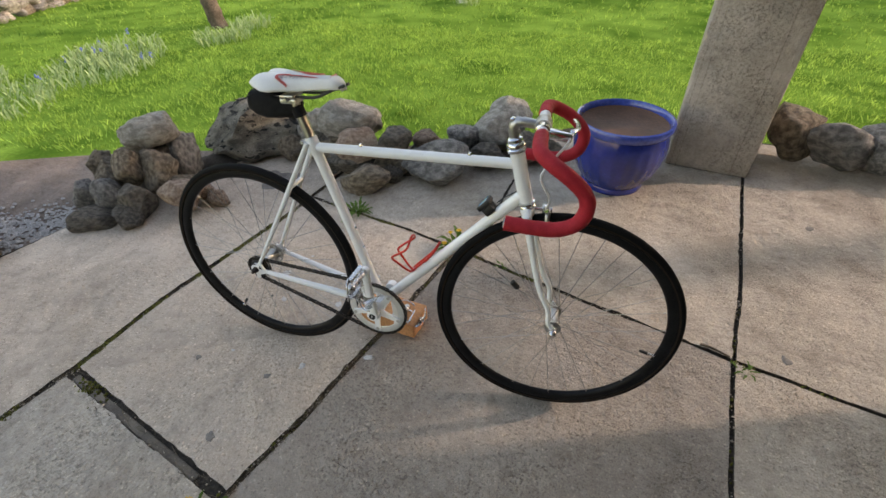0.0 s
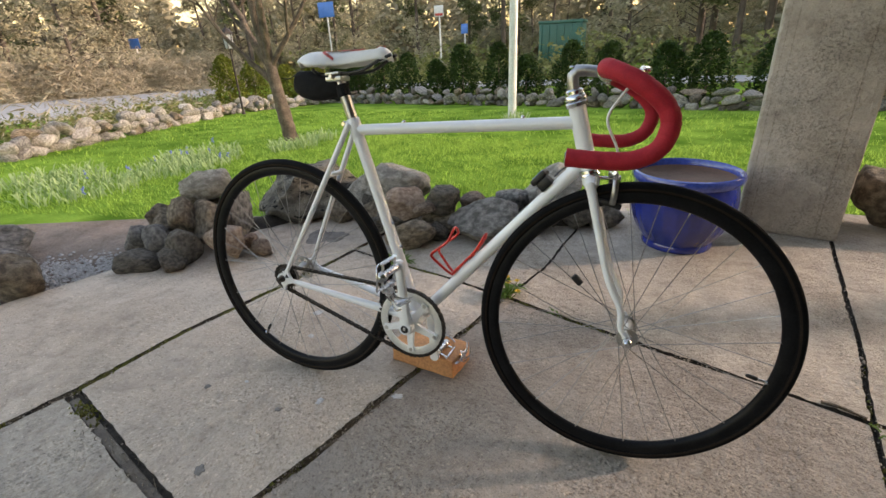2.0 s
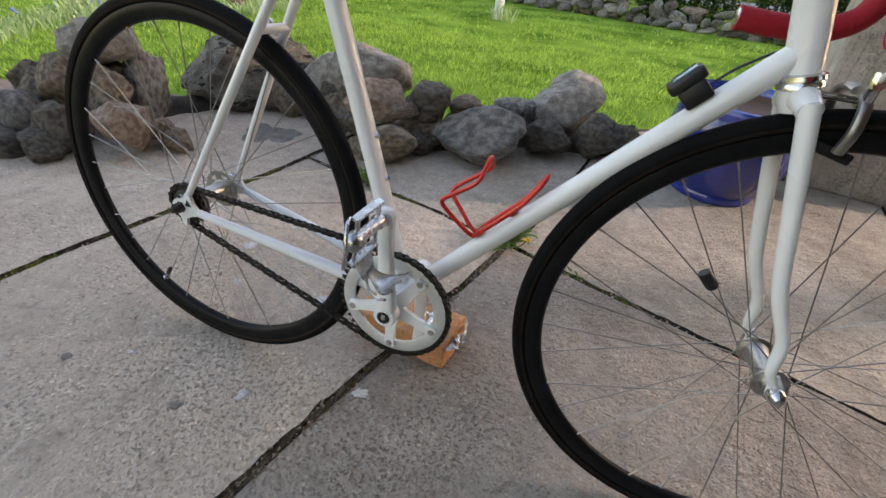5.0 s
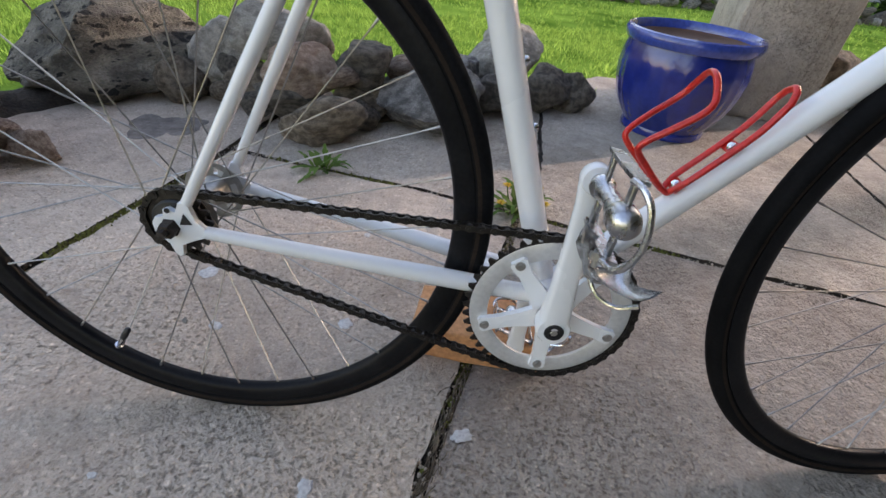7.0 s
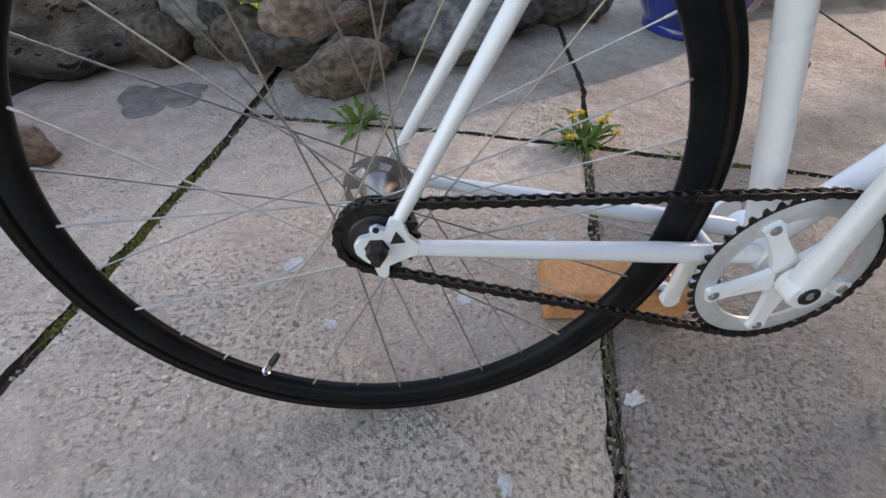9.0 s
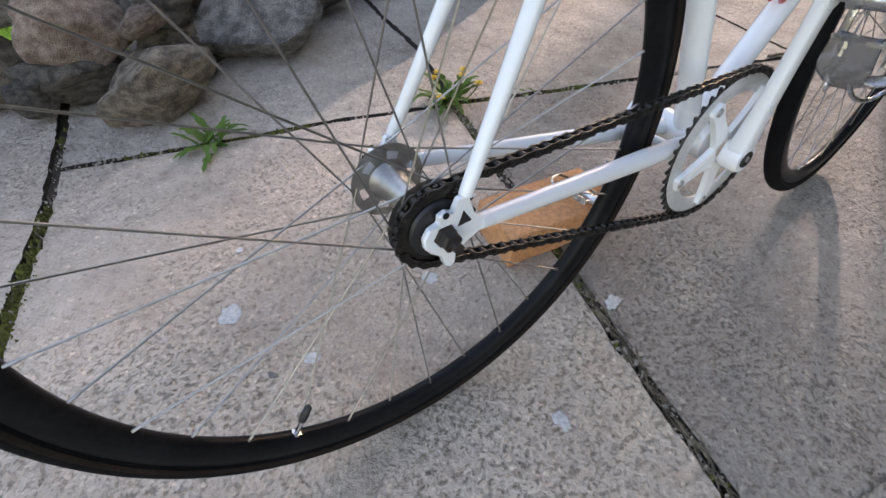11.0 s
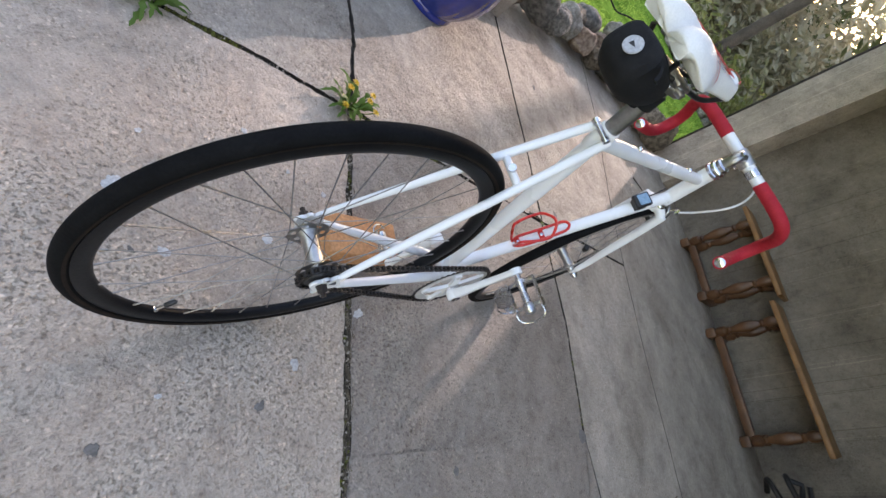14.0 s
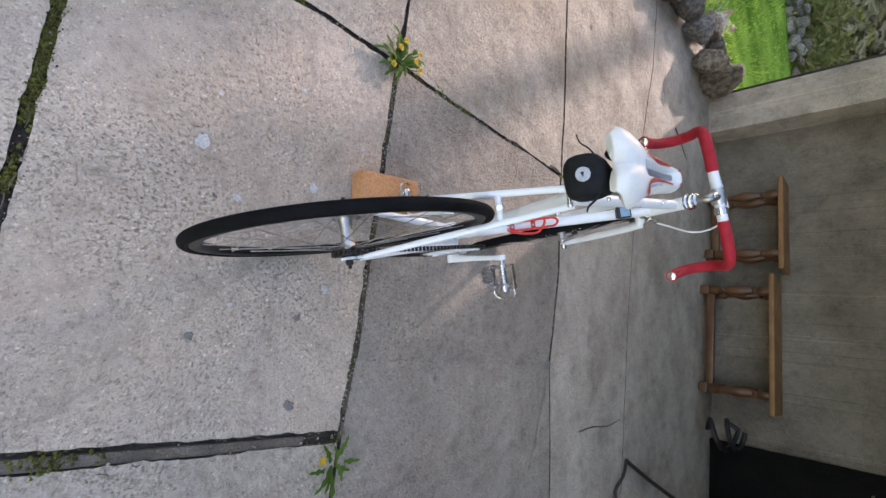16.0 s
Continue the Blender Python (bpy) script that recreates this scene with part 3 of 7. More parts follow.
def splash(x, y, r, material, name, seed, rag=1.0):
    """A thin irregular patch stuck to a slab."""
    rnd = random.Random(seed)
    st, tw = rnd.uniform(0.6, 1.0), rnd.uniform(0, 3)
    ring, off, n = [], Vector((rnd.uniform(0, 90), rnd.uniform(0, 90), 0)), 36
    for i in range(n):
        w = 2 * math.pi * i / n
        a = Vector((math.cos(w), math.sin(w), 0))
        q = r * (0.95 + 0.45 * noise.noise(a * 1.3 + off) + rag * (0.20 * noise.noise(a * 3.7 + off) + 0.10 * rnd.random()))
        u = Vector((q * a.x, q * a.y * st, 0))
        u.rotate(Euler((0, 0, tw)))
        ring.append(u)
    bm = bmesh.new()
    lo = [bm.verts.new((x + u.x, y + u.y, 0.0004)) for u in ring]
    hi = [bm.verts.new((x + u.x * 0.86, y + u.y * 0.86, 0.0017)) for u in ring]
    mid = bm.verts.new((x, y, 0.0019))
    for i in range(n):
        j = (i + 1) % n
        bm.faces.new((hi[i], hi[j], mid))
        bm.faces.new((lo[i], lo[j], hi[j], hi[i]))
    return part(name, bm, material, patio_bed)


for i, (x, y, r) in enumerate([(-0.187, 0.273, 0.018), (-0.114, 0.135, 0.014), (0.11, 0.169, 0.013), (0.123, -0.131, 0.014), (0.328, -0.034, 0.016), (0.296, 0.304, 0.009), (0.097, 0.456, 0.008), (-0.136, 0.402, 0.007), (-0.151, -0.139, 0.007), (0.2, 0.36, 0.007)]):
    splash(x, y, r, M_LIME, "lime_splash", i)
for i, (x, y, r) in enumerate([(-0.011, -0.437, 0.017), (0.03, -0.20, 0.012), (1.29, -0.618, 0.028), (-0.17, 0.139, 0.008), (0.55, -0.5, 0.013), (1.7, 0.35, 0.02), (-0.25, -0.2, 0.01), (1.98, 1.2, 0.02)]):
    splash(x, y, r, M_STAIN, "dark_blotch", i + 40)
for i, (x, y, r) in enumerate([(-0.67, 0.93, 0.105), (-0.58, 0.96, 0.075)]):
    splash(x, y, r, surface("damp_stain", (0.10, 0.082, 0.07), (0.23, 0.20, 0.172), 22, 90, 0.9), "damp_stain", i + 60, 0.3)


def moss_line(pts, amount, width, seed, lo=0.0018, hi=0.0062):
    rnd = random.Random(seed)
    out = []
    seglen = [(Vector(q) - Vector(p)).length for p, q in zip(pts, pts[1:])]
    for (p, q), ln in zip(zip(pts, pts[1:]), seglen):
        for _ in range(int(amount * ln)):
            t = rnd.random()
            v = Vector((*p, 0)).lerp(Vector((*q, 0)), t)
            if noise.noise(v * 7.0) + 0.10 < rnd.random() * 0.5:
                continue
            out.append((v.x + rnd.gauss(0, width), v.y + rnd.gauss(0, width), rnd.uniform(lo, hi)))
    return out


# moss and dirt in the joints
clumps = (moss_line(J1[2:9], 3600, 0.0075, 1) + moss_line([(0.145, -0.57), (0.247, -0.229), (0.332, 0.089), (0.434, 0.485), (0.468, 0.628)], 700, 0.006, 2)
          + moss_line([(-0.12, -0.515), (0.14, -0.588)], 2600, 0.010, 3) + moss_line([(-0.64, -0.375), (-0.5, -0.415)], 900, 0.012, 13) + moss_line([(-0.64, -0.375), (0.14, -0.585)], 500, 0.015, 14) + moss_line([(-0.385, 0.835), (-0.07, 0.762), (0.225, 0.697), (0.468, 0.628), (0.9, 0.488)], 700, 0.004, 4)
          + moss_line(J4[2:6], 120, 0.004, 5) + moss_line([(1.53, 0.3), (1.95, 0.2), (2.4, 0.08)], 600, 0.006, 6) + moss_line(J1[:3], 500, 0.006, 7))
vs, fs = [], []
for x, y, r in clumps:
    o = len(vs)
    h = r * random.uniform(0.9, 1.7)
    w0 = random.random() * 6
    vs += [(x + r * math.cos(w0 + i * 1.0472), y + r * math.sin(w0 + i * 1.0472), -0.007) for i in range(6)] + [(x + random.uniform(-.3, .3) * r, y + random.uniform(-.3, .3) * r, -0.004 + h)]
    fs += [(o + i, o + (i + 1) % 6, o + 6) for i in range(6)]
mm = bpy.data.meshes.new("moss")
mm.from_pydata(vs, [], fs)
mm.materials.append(M_MOSS)
tagged(new("moss", mm), "green-brown moss growing in the patio joints", "moss", kind="stuff")
J2 = [(0.145, -0.57), (0.247, -0.229), (0.332, 0.089), (0.434, 0.485), (0.468, 0.628)]
TIMBER = [(-0.64, -0.375), (0.14, -0.585)]

# dry roots and straw lying in the joints
rnd = random.Random(31)
vs, fs = [], []
for line, count, spread in ((J2[:3], 330, 0.006), (J2[2:], 110, 0.005), (J1[2:9], 70, 0.006), (TIMBER, 40, 0.014)):
    for _ in range(count):
        i = rnd.randrange(len(line) - 1)
        p, q = Vector((*line[i], 0)), Vector((*line[i + 1], 0))
        d = (q - p).normalized()
        side = Vector((-d.y, d.x, 0))
        c = p.lerp(q, rnd.random()) + side * rnd.gauss(0, spread)
        ln, w, bow, turn = rnd.uniform(0.012, 0.045), rnd.uniform(0.0005, 0.0011), rnd.uniform(-0.006, 0.006), rnd.gauss(0, 0.22)
        z = rnd.uniform(-0.008, 0.0005)
        o = len(vs)
        for k in range(4):
            t = k / 3
            at = c + (d + side * turn) * ln * (t - 0.5) + side * bow * 4 * t * (1 - t)
            zz = z + 0.006 * math.sin(math.pi * t) * rnd.uniform(0.2, 0.9)
            vs += [(at.x + side.x * w, at.y + side.y * w, zz), (at.x, at.y, zz + 1.6 * w), (at.x - side.x * w, at.y - side.y * w, zz)]
        for k in range(3):
            for j in range(3):
                fs.append((o + 3 * k + j, o + 3 * k + (j + 1) % 3, o + 3 * k + 3 + (j + 1) % 3, o + 3 * k + 3 + j))
pm = bpy.data.meshes.new("dry_roots")
pm.from_pydata(vs, [], fs)
pm.materials.append(M_ROOT)
tagged(new("dry_roots", pm), "dry brown roots and straw in the patio joints", "roots", kind="stuff")

# crumbs broken off the slab edges
vs, fs = [], []
for line, count, spread in ((J2, 620, 0.011), (J1[1:9], 200, 0.013), (TIMBER, 50, 0.022), ([(-0.385, 0.835), (-0.07, 0.762), (0.468, 0.628), (0.9, 0.488), (1.26, 0.382)], 260, 0.008), (J4[1:6], 200, 0.008)):
    for _ in range(count):
        i = rnd.randrange(len(line) - 1)
        p, q = Vector((*line[i], 0)), Vector((*line[i + 1], 0))
        d = (q - p).normalized()
        c = p.lerp(q, rnd.random()) + Vector((-d.y, d.x, 0)) * rnd.gauss(0, spread)
        r = 0.0012 + 0.0045 * rnd.random() ** 3
        o = len(vs)
        vs += [(c.x + r * math.cos(w) * rnd.uniform(0.6, 1.2), c.y + r * math.sin(w) * rnd.uniform(0.6, 1.2), -0.003) for w in (0.2, 1.4, 2.7, 3.9, 5.2)]
        vs.append((c.x + rnd.uniform(-0.3, 0.3) * r, c.y + rnd.uniform(-0.3, 0.3) * r, 0.0006 + r * rnd.uniform(0.15, 0.6)))
        fs += [(o + k, o + (k + 1) % 5, o + 5) for k in range(5)]
pm = bpy.data.meshes.new("concrete_crumbs")
pm.from_pydata(vs, [], fs)
pm.materials.append(M_SLAB)
tagged(new("concrete_crumbs", pm), "grey crumbs of concrete along the slab edges", "crumbs", kind="stuff")

# ---- house ----
bm = bmesh.new()
box(bm, (0.41, 0.40, 2.46), HOUSE @ Matrix.Translation((1.066, 2.205, 1.23)) @ pose(0, 0, 0, 0, 0, 6), 0.012, 3)
tagged(part("pillar", bm, M_PILLAR), "grey roughcast concrete porch pillar", "pillar", kind="structure")
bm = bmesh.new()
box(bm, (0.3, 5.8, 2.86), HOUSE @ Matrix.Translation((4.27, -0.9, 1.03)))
tagged(part("wall_east", bm, M_WALL), "roughcast house wall, porch shade put into its colour", "wall", kind="structure")
# pier takes the paler pillar render for the sky light it catches
bm = bmesh.new()
box(bm, (0.52, 0.36, 2.86), HOUSE @ Matrix.Translation((4.13, 2.18, 1.03)), 0.01, 2)
tagged(part("wall_end", bm, M_PILLAR), "roughcast end pier of the house wall, paler as if sky-lit", "wall", kind="structure")
bm = bmesh.new()
box(bm, (0.03, 0.02, 2.46), HOUSE @ Matrix.Translation((3.89, 2.373, 1.23)), 0.003)
tagged(part("trim", bm, M_RUST), "dark metal edge strip on the wall end", "trim", kind="structure")
# ceiling is out of view, added to roof the porch and shade it
bm = bmesh.new()
box(bm, (3.30, 3.3, 0.18), HOUSE @ Matrix.Translation((2.695, 0.75, 2.55)), 0.01)
box(bm, (3.35, 2.7, 0.18), HOUSE @ Matrix.Translation((2.67, -2.25, 2.55)), 0.01)
tagged(part("ceiling", bm, M_CEIL), "unseen pale porch ceiling slab", "ceiling", kind="structure")
# upper storey is out of view, added to keep sun off the patio
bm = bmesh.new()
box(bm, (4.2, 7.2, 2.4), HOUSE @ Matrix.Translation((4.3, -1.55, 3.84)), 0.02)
tagged(part("wall_upper", bm, M_WALL), "unseen upper storey added above the porch to block sun", "wall", kind="structure")
# south wall is out of view, added to stop light entering from there
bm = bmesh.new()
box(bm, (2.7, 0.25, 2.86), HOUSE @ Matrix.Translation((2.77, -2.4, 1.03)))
tagged(part("wall_south", bm, M_WALL), "unseen roughcast wall added to close the porch to light", "wall", kind="structure")
door = empty("door_1", HOUSE @ Matrix.Translation((4.12, -1.24, 0)))
tagged(door, "black painted house door in the shaded wall", "door", kind="structure")
bm = bmesh.new()
box(bm, (0.04, 0.9, 2.0), Matrix.Translation((-0.022, 0, 1.0)), 0.006)
part("door_leaf", bm, M_DARK, door)
for s in (-1, 1):
    bm = bmesh.new()
    box(bm, (0.05, 0.06, 2.06), Matrix.Translation((-0.026, s * 0.48, 1.03)), 0.004)
    part("door_frame", bm, M_DARK, door)
bm = bmesh.new()
sweep(bm, [(-0.045, 0.36, 1.02), (-0.09, 0.36, 1.02), (-0.095, 0.28, 1.02)], 0.009, 8)
part("door_handle", bm, M_DULL, door, "dull metal door handle")


# ---- boulders round the patio ----
def rock_mesh(seed, material, rough=0.22, cuts=3):
    bm = bmesh.new()
    bmesh.ops.create_icosphere(bm, subdivisions=cuts, radius=0.5)
    rnd = random.Random(seed)
    off = Vector((rnd.uniform(-50, 50), rnd.uniform(-50, 50), rnd.uniform(-50, 50)))
    planes = [(Vector((rnd.gauss(0, 1), rnd.gauss(0, 1), rnd.gauss(0, 1))).normalized(), rnd.uniform(0.25, 0.42)) for _ in range(8)]
    for v in bm.verts:
        p = v.co.copy()
        for nrm, d in planes:
            over = p.dot(nrm) - d
            if over > 0:
                p -= nrm * over * 0.93
        p *= 1 + rough * noise.noise(p * 2.2 + off) + rough * 0.5 * noise.noise(p * 6 + off) + rough * 0.25 * noise.noise(p * 15 + off)
        v.co = p
    # fill the unit box again
    for ax in range(3):
        lo, hi = min(v.co[ax] for v in bm.verts), max(v.co[ax] for v in bm.verts)
        for v in bm.verts:
            v.co[ax] = (v.co[ax] - (lo + hi) / 2) / (hi - lo)
    return mesh_of(bm, "boulder", material, 50)


boulder_seed = [0]
BOULDER_SAY = dict(light="pale grey rounded fieldstone at the patio edge", brown="brown rounded fieldstone at the patio edge", grey="grey rounded fieldstone at the patio edge",
                   dark="dark weathered fieldstone at the patio edge", pink="pinkish granite fieldstone at the patio edge", lichen="large dark lichen-spotted boulder beside the lawn")


def boulder(x, y, z, w, d, h, kind):
    boulder_seed[0] += 1
    i = boulder_seed[0]
    rnd = random.Random(i * 7)
    me = rock_mesh(i, M_LICHEN if kind == "lichen" else M_ST[kind], 0.3 if kind == "lichen" else 0.2, 4 if w > 0.13 else 3)
    ob = new("boulder", me)
    ob.matrix_basis = Matrix.Translation((x, y, z)) @ pose(0, 0, 0, rnd.uniform(-8, 8), rnd.uniform(-8, 8), 18 + rnd.uniform(-12, 12)) @ Matrix.Diagonal((w * 1.14, d * 1.12, h * 1.1, 1))
    return tagged(ob, BOULDER_SAY[kind], "boulder", "boulders round the patio")


boulder(-1.25, 0.78, 0.29, 0.27, 0.21, 0.17, "light")
boulder(-1.52, 0.65, 0.12, 0.14, 0.14, 0.17, "brown")
boulder(-1.24, 0.58, 0.19, 0.13, 0.15, 0.18, "brown")
boulder(-1.16, 0.66, 0.14, 0.18, 0.19, 0.22, "brown")
boulder(-1.16, 0.85, 0.12, 0.15, 0.19, 0.26, "grey")
boulder(-1.41, 0.43, 0.10, 0.12, 0.12, 0.14, "grey")
boulder(-1.29, 0.46, 0.08, 0.16, 0.16, 0.18, "grey")
boulder(-1.13, 0.46, 0.08, 0.14, 0.15, 0.17, "dark")
boulder(-1.29, 0.33, 0.04, 0.19, 0.13, 0.10, "dark")
boulder(-1.11, 0.37, 0.04, 0.12, 0.11, 0.10, "dark")
boulder(-0.91, 0.53, 0.10, 0.17, 0.17, 0.18, "pink")
boulder(-0.81, 0.65, 0.04, 0.10, 0.09, 0.09, "pink")
boulder(-0.94, 1.25, 0.14, 0.62, 0.40, 0.32, "lichen")
boulder(-0.69, 1.19, 0.07, 0.15, 0.13, 0.15, "brown")
boulder(-0.59, 1.31, 0.13, 0.22, 0.18, 0.25, "light")
boulder(-0.36, 1.31, 0.23, 0.32, 0.24, 0.19, "light")
boulder(-0.26, 1.15, 0.16, 0.22, 0.17, 0.15, "pink")
boulder(-0.06, 1.20, 0.18, 0.19, 0.16, 0.14, "dark")
boulder(0.08, 1.35, 0.14, 0.15, 0.11, 0.08, "pink")
boulder(-0.11, 1.11, 0.16, 0.11, 0.08, 0.06, "pink")
boulder(-0.14, 0.98, 0.07, 0.24, 0.18, 0.14, "brown")
boulder(-0.03, 1.10, 0.04, 0.10, 0.09, 0.10, "dark")
boulder(-0.38, 1.08, 0.05, 0.10, 0.08, 0.08, "dark")
boulder(-0.54, 1.26, 0.11, 0.10, 0.09, 0.10, "dark")
boulder(-0.90, 0.65, 0.05, 0.10, 0.10, 0.09, "pink")
boulder(0.19, 1.18, 0.09, 0.33, 0.25, 0.20, "grey")
boulder(0.26, 1.49, 0.10, 0.18, 0.16, 0.15, "grey")
boulder(0.45, 1.62, 0.15, 0.31, 0.26, 0.25, "light")
boulder(0.63, 1.49, 0.08, 0.19, 0.17, 0.18, "dark")
boulder(0.43, 1.37, 0.07, 0.19, 0.16, 0.14, "dark")
boulder(0.76, 1.53, 0.07, 0.16, 0.15, 0.16, "dark")
boulder(2.03, 1.93, 0.15, 0.25, 0.25, 0.28, "brown")
boulder(2.25, 1.88, 0.13, 0.35, 0.28, 0.23, "grey")
boulder(2.46, 1.82, 0.12, 0.22, 0.19, 0.18, "grey")
boulder(2.47, 2.04, 0.14, 0.16, 0.12, 0.10, "light")
boulder(2.84, 2.03, 0.10, 0.27, 0.21, 0.20, "brown")
boulder(3.08, 2.09, 0.12, 0.26, 0.24, 0.25, "grey")
boulder(3.31, 1.97, 0.10, 0.22, 0.22, 0.20, "pink")
boulder(3.53, 1.90, 0.11, 0.24, 0.21, 0.23, "dark")
boulder(3.77, 2.04, 0.10, 0.27, 0.22, 0.22, "grey")
boulder(3.55, 2.11, 0.22, 0.22, 0.20, 0.18, "light")
boulder(3.96, 1.74, 0.10, 0.24, 0.22, 0.22, "brown")
boulder(4.10, 1.56, 0.11, 0.22, 0.22, 0.24, "dark")
boulder(3.93, 1.41, 0.13, 0.22, 0.26, 0.27, "brown")
boulder(4.33, 1.89, 0.08, 0.24, 0.22, 0.20, "light")
boulder(4.23, 1.34, 0.14, 0.33, 0.29, 0.34, "brown")
boulder(3.78, 1.67, 0.10, 0.25, 0.22, 0.23, "grey")
boulder(3.50, 1.77, 0.11, 0.27, 0.22, 0.24, "dark")
boulder(3.22, 1.83, 0.09, 0.22, 0.19, 0.19, "brown")
boulder(2.96, 1.87, 0.10, 0.26, 0.21, 0.21, "pink")
boulder(2.73, 1.95, 0.11, 0.23, 0.21, 0.22, "light")
boulder(-1.64, -0.02, 0.07, 0.30, 0.24, 0.22, "brown")
boulder(-2.3, 0.2, 0.05, 0.34, 0.30, 0.20, "grey")
boulder(-1.98, 0.07, 0.04, 0.28, 0.22, 0.17, "grey")
boulder(-2.3, -0.05, 0.06, 0.36, 0.3, 0.22, "brown")
boulder(-2.62, 0.10, 0.05, 0.3, 0.3, 0.2, "dark")

for x, y, z, w, d, h, kind in ((-0.30, 1.12, 0.05, 0.20, 0.16, 0.13, "dark"), (-0.06, 1.18, 0.06, 0.20, 0.14, 0.13, "brown"), (-0.45, 1.22, 0.07, 0.18, 0.15, 0.15, "brown"), (-0.55, 1.20, 0.035, 0.10, 0.09, 0.08, "brown"),
                              (0.10, 1.36, 0.06, 0.20, 0.14, 0.12, "dark"), (0.44, 1.62, 0.03, 0.26, 0.2, 0.12, "dark"), (-1.22, 0.76, 0.12, 0.22, 0.18, 0.2, "dark"), (-1.02, 0.66, 0.06, 0.14, 0.14, 0.13, "brown"), (-1.40, 0.60, 0.10, 0.16, 0.14, 0.18, "brown"), (-1.33, 0.72, 0.10, 0.2, 0.16, 0.2, "brown")):
    boulder(x, y, z, w, d, h, kind)

# dark earth the boulders are bedded in
bm = bmesh.new()
line = smooth_path([Vector((*q, 0)) for q in ((-1.50, 0.70), (-1.27, 0.76), (-1.12, 1.04), (-0.85, 1.32), (-0.40, 1.30), (-0.05, 1.24), (0.32, 1.50), (0.80, 1.62))], 9)
rows = []
for i, q in enumerate(line):
    d = (line[min(i + 1, len(line) - 1)] - line[max(i - 1, 0)]).normalized()
    side = Vector((-d.y, d.x, 0))
    row = []
    for k in range(9):
        u = k / 4 - 1
        at = q + side * (0.11 * u + 0.03 * noise.noise(q * 9 + Vector((0, 0, u))))
        row.append(bm.verts.new((at.x, at.y, -0.012 + 0.055 * (1 - u * u) + 0.012 * noise.noise(at * 23))))
    rows.append(row)
for a, b in zip(rows, rows[1:]):
    for k in range(8):
        bm.faces.new((a[k], b[k], b[k + 1], a[k + 1]))
tagged(part("soil", bm, M_SOIL, sharp=80), "dark damp earth between the boulders", "soil", kind="structure")

# pale pebbles spread where the patio meets the path
rnd = random.Random(5)
vs, fs = [], []
for _ in range(1500):
    t = rnd.random()
    x, y = -1.95 + 0.6 * t + rnd.gauss(0, 0.09), -0.05 + 0.5 * t * t + rnd.gauss(0, 0.11) + 0.1
    r = rnd.uniform(0.005, 0.016)
    o = len(vs)
    zz = -0.03 + r * 0.3
    for i in range(6):
        w = i * 1.0472 + rnd.random() * 0.4
        vs.append((x + r * math.cos(w), y + r * math.sin(w) * 0.8, zz))
    vs.append((x, y, zz + r * 0.75))
    fs += [(o + i, o + (i + 1) % 6, o + 6) for i in range(6)]
pm = bpy.data.meshes.new("pebbles")
pm.from_pydata(vs, [], fs)
pm.materials.append(M_PEBBLE)
tagged(new("pebbles", pm), "pale pebbles scattered at the patio corner", "pebbles", kind="stuff")


# ---- plant pot ----
pot = empty("plant_pot", Matrix.Translation((1.10, 1.40, 0)) @ Matrix.Scale(0.95, 4))
tagged(pot, "large cobalt blue glazed pot with bare soil", "plant pot")
bm = bmesh.new()
lathe(bm, [(0.0, 0.02), (0.150, 0.0), (0.162, 0.004), (0.166, 0.018), (0.160, 0.034), (0.164, 0.042), (0.186, 0.072), (0.209, 0.112), (0.227, 0.160), (0.2375, 0.210), (0.240, 0.255), (0.2365, 0.295), (0.229, 0.322), (0.226, 0.335), (0.222, 0.335), (0.216, 0.30), (0.2, 0.2), (0.0, 0.19)], 156, "Z")
for v in bm.verts:                                   # shallow flutes
    k = 1 + 0.007 * math.cos(26 * math.atan2(v.co.y, v.co.x)) * (1 if 0.05 < v.co.z < 0.28 and math.hypot(v.co.x, v.co.y) > 0.15 else 0)
    v.co.x, v.co.y = v.co.x * k, v.co.y * k
part("body", bm, M_GLAZE, pot)
bm = bmesh.new()
lathe(bm, [(0.226, 0.334), (0.238, 0.338), (0.247, 0.352), (0.249, 0.368), (0.243, 0.381), (0.233, 0.384), (0.224, 0.376), (0.220, 0.355), (0.219, 0.334)], 64, "Z", closed=True)
part("rim", bm, M_GLAZERIM, pot, "brighter blue rolled rim")
bm = bmesh.new()
lathe(bm, [(0.2195, 0.352), (0.2135, 0.30), (0.205, 0.225), (0.2, 0.196)], 48, "Z")
part("inner_wall", bm, M_TERRA, pot, "brown unglazed inner wall", recalc=False)
bm = bmesh.new()
lathe(bm, [(0.0, 0.215), (0.07, 0.213), (0.15, 0.208), (0.2025, 0.205), (0.2025, 0.195)], 40, "Z")
for v in bm.verts:
    v.co.z += 0.006 * noise.noise(v.co * 30)
part("soil", bm, M_POTSOIL, pot, "dry brown potting soil")


# ---- benches by the wall ----
def turned_leg(h):
    k = h / 0.36
    return [(0.026, 0), (0.040, 0.015 * k), (0.041, 0.055 * k), (0.024, 0.070 * k), (0.032, 0.080 * k), (0.022, 0.092 * k), (0.030, 0.12 * k), (0.043, 0.16 * k), (0.045, 0.19 * k), (0.037, 0.225 * k), (0.023, 0.262 * k), (0.034, 0.275 * k), (0.024, 0.288 * k), (0.038, 0.305 * k), (0.040, 0.335 * k), (0.034, h)]


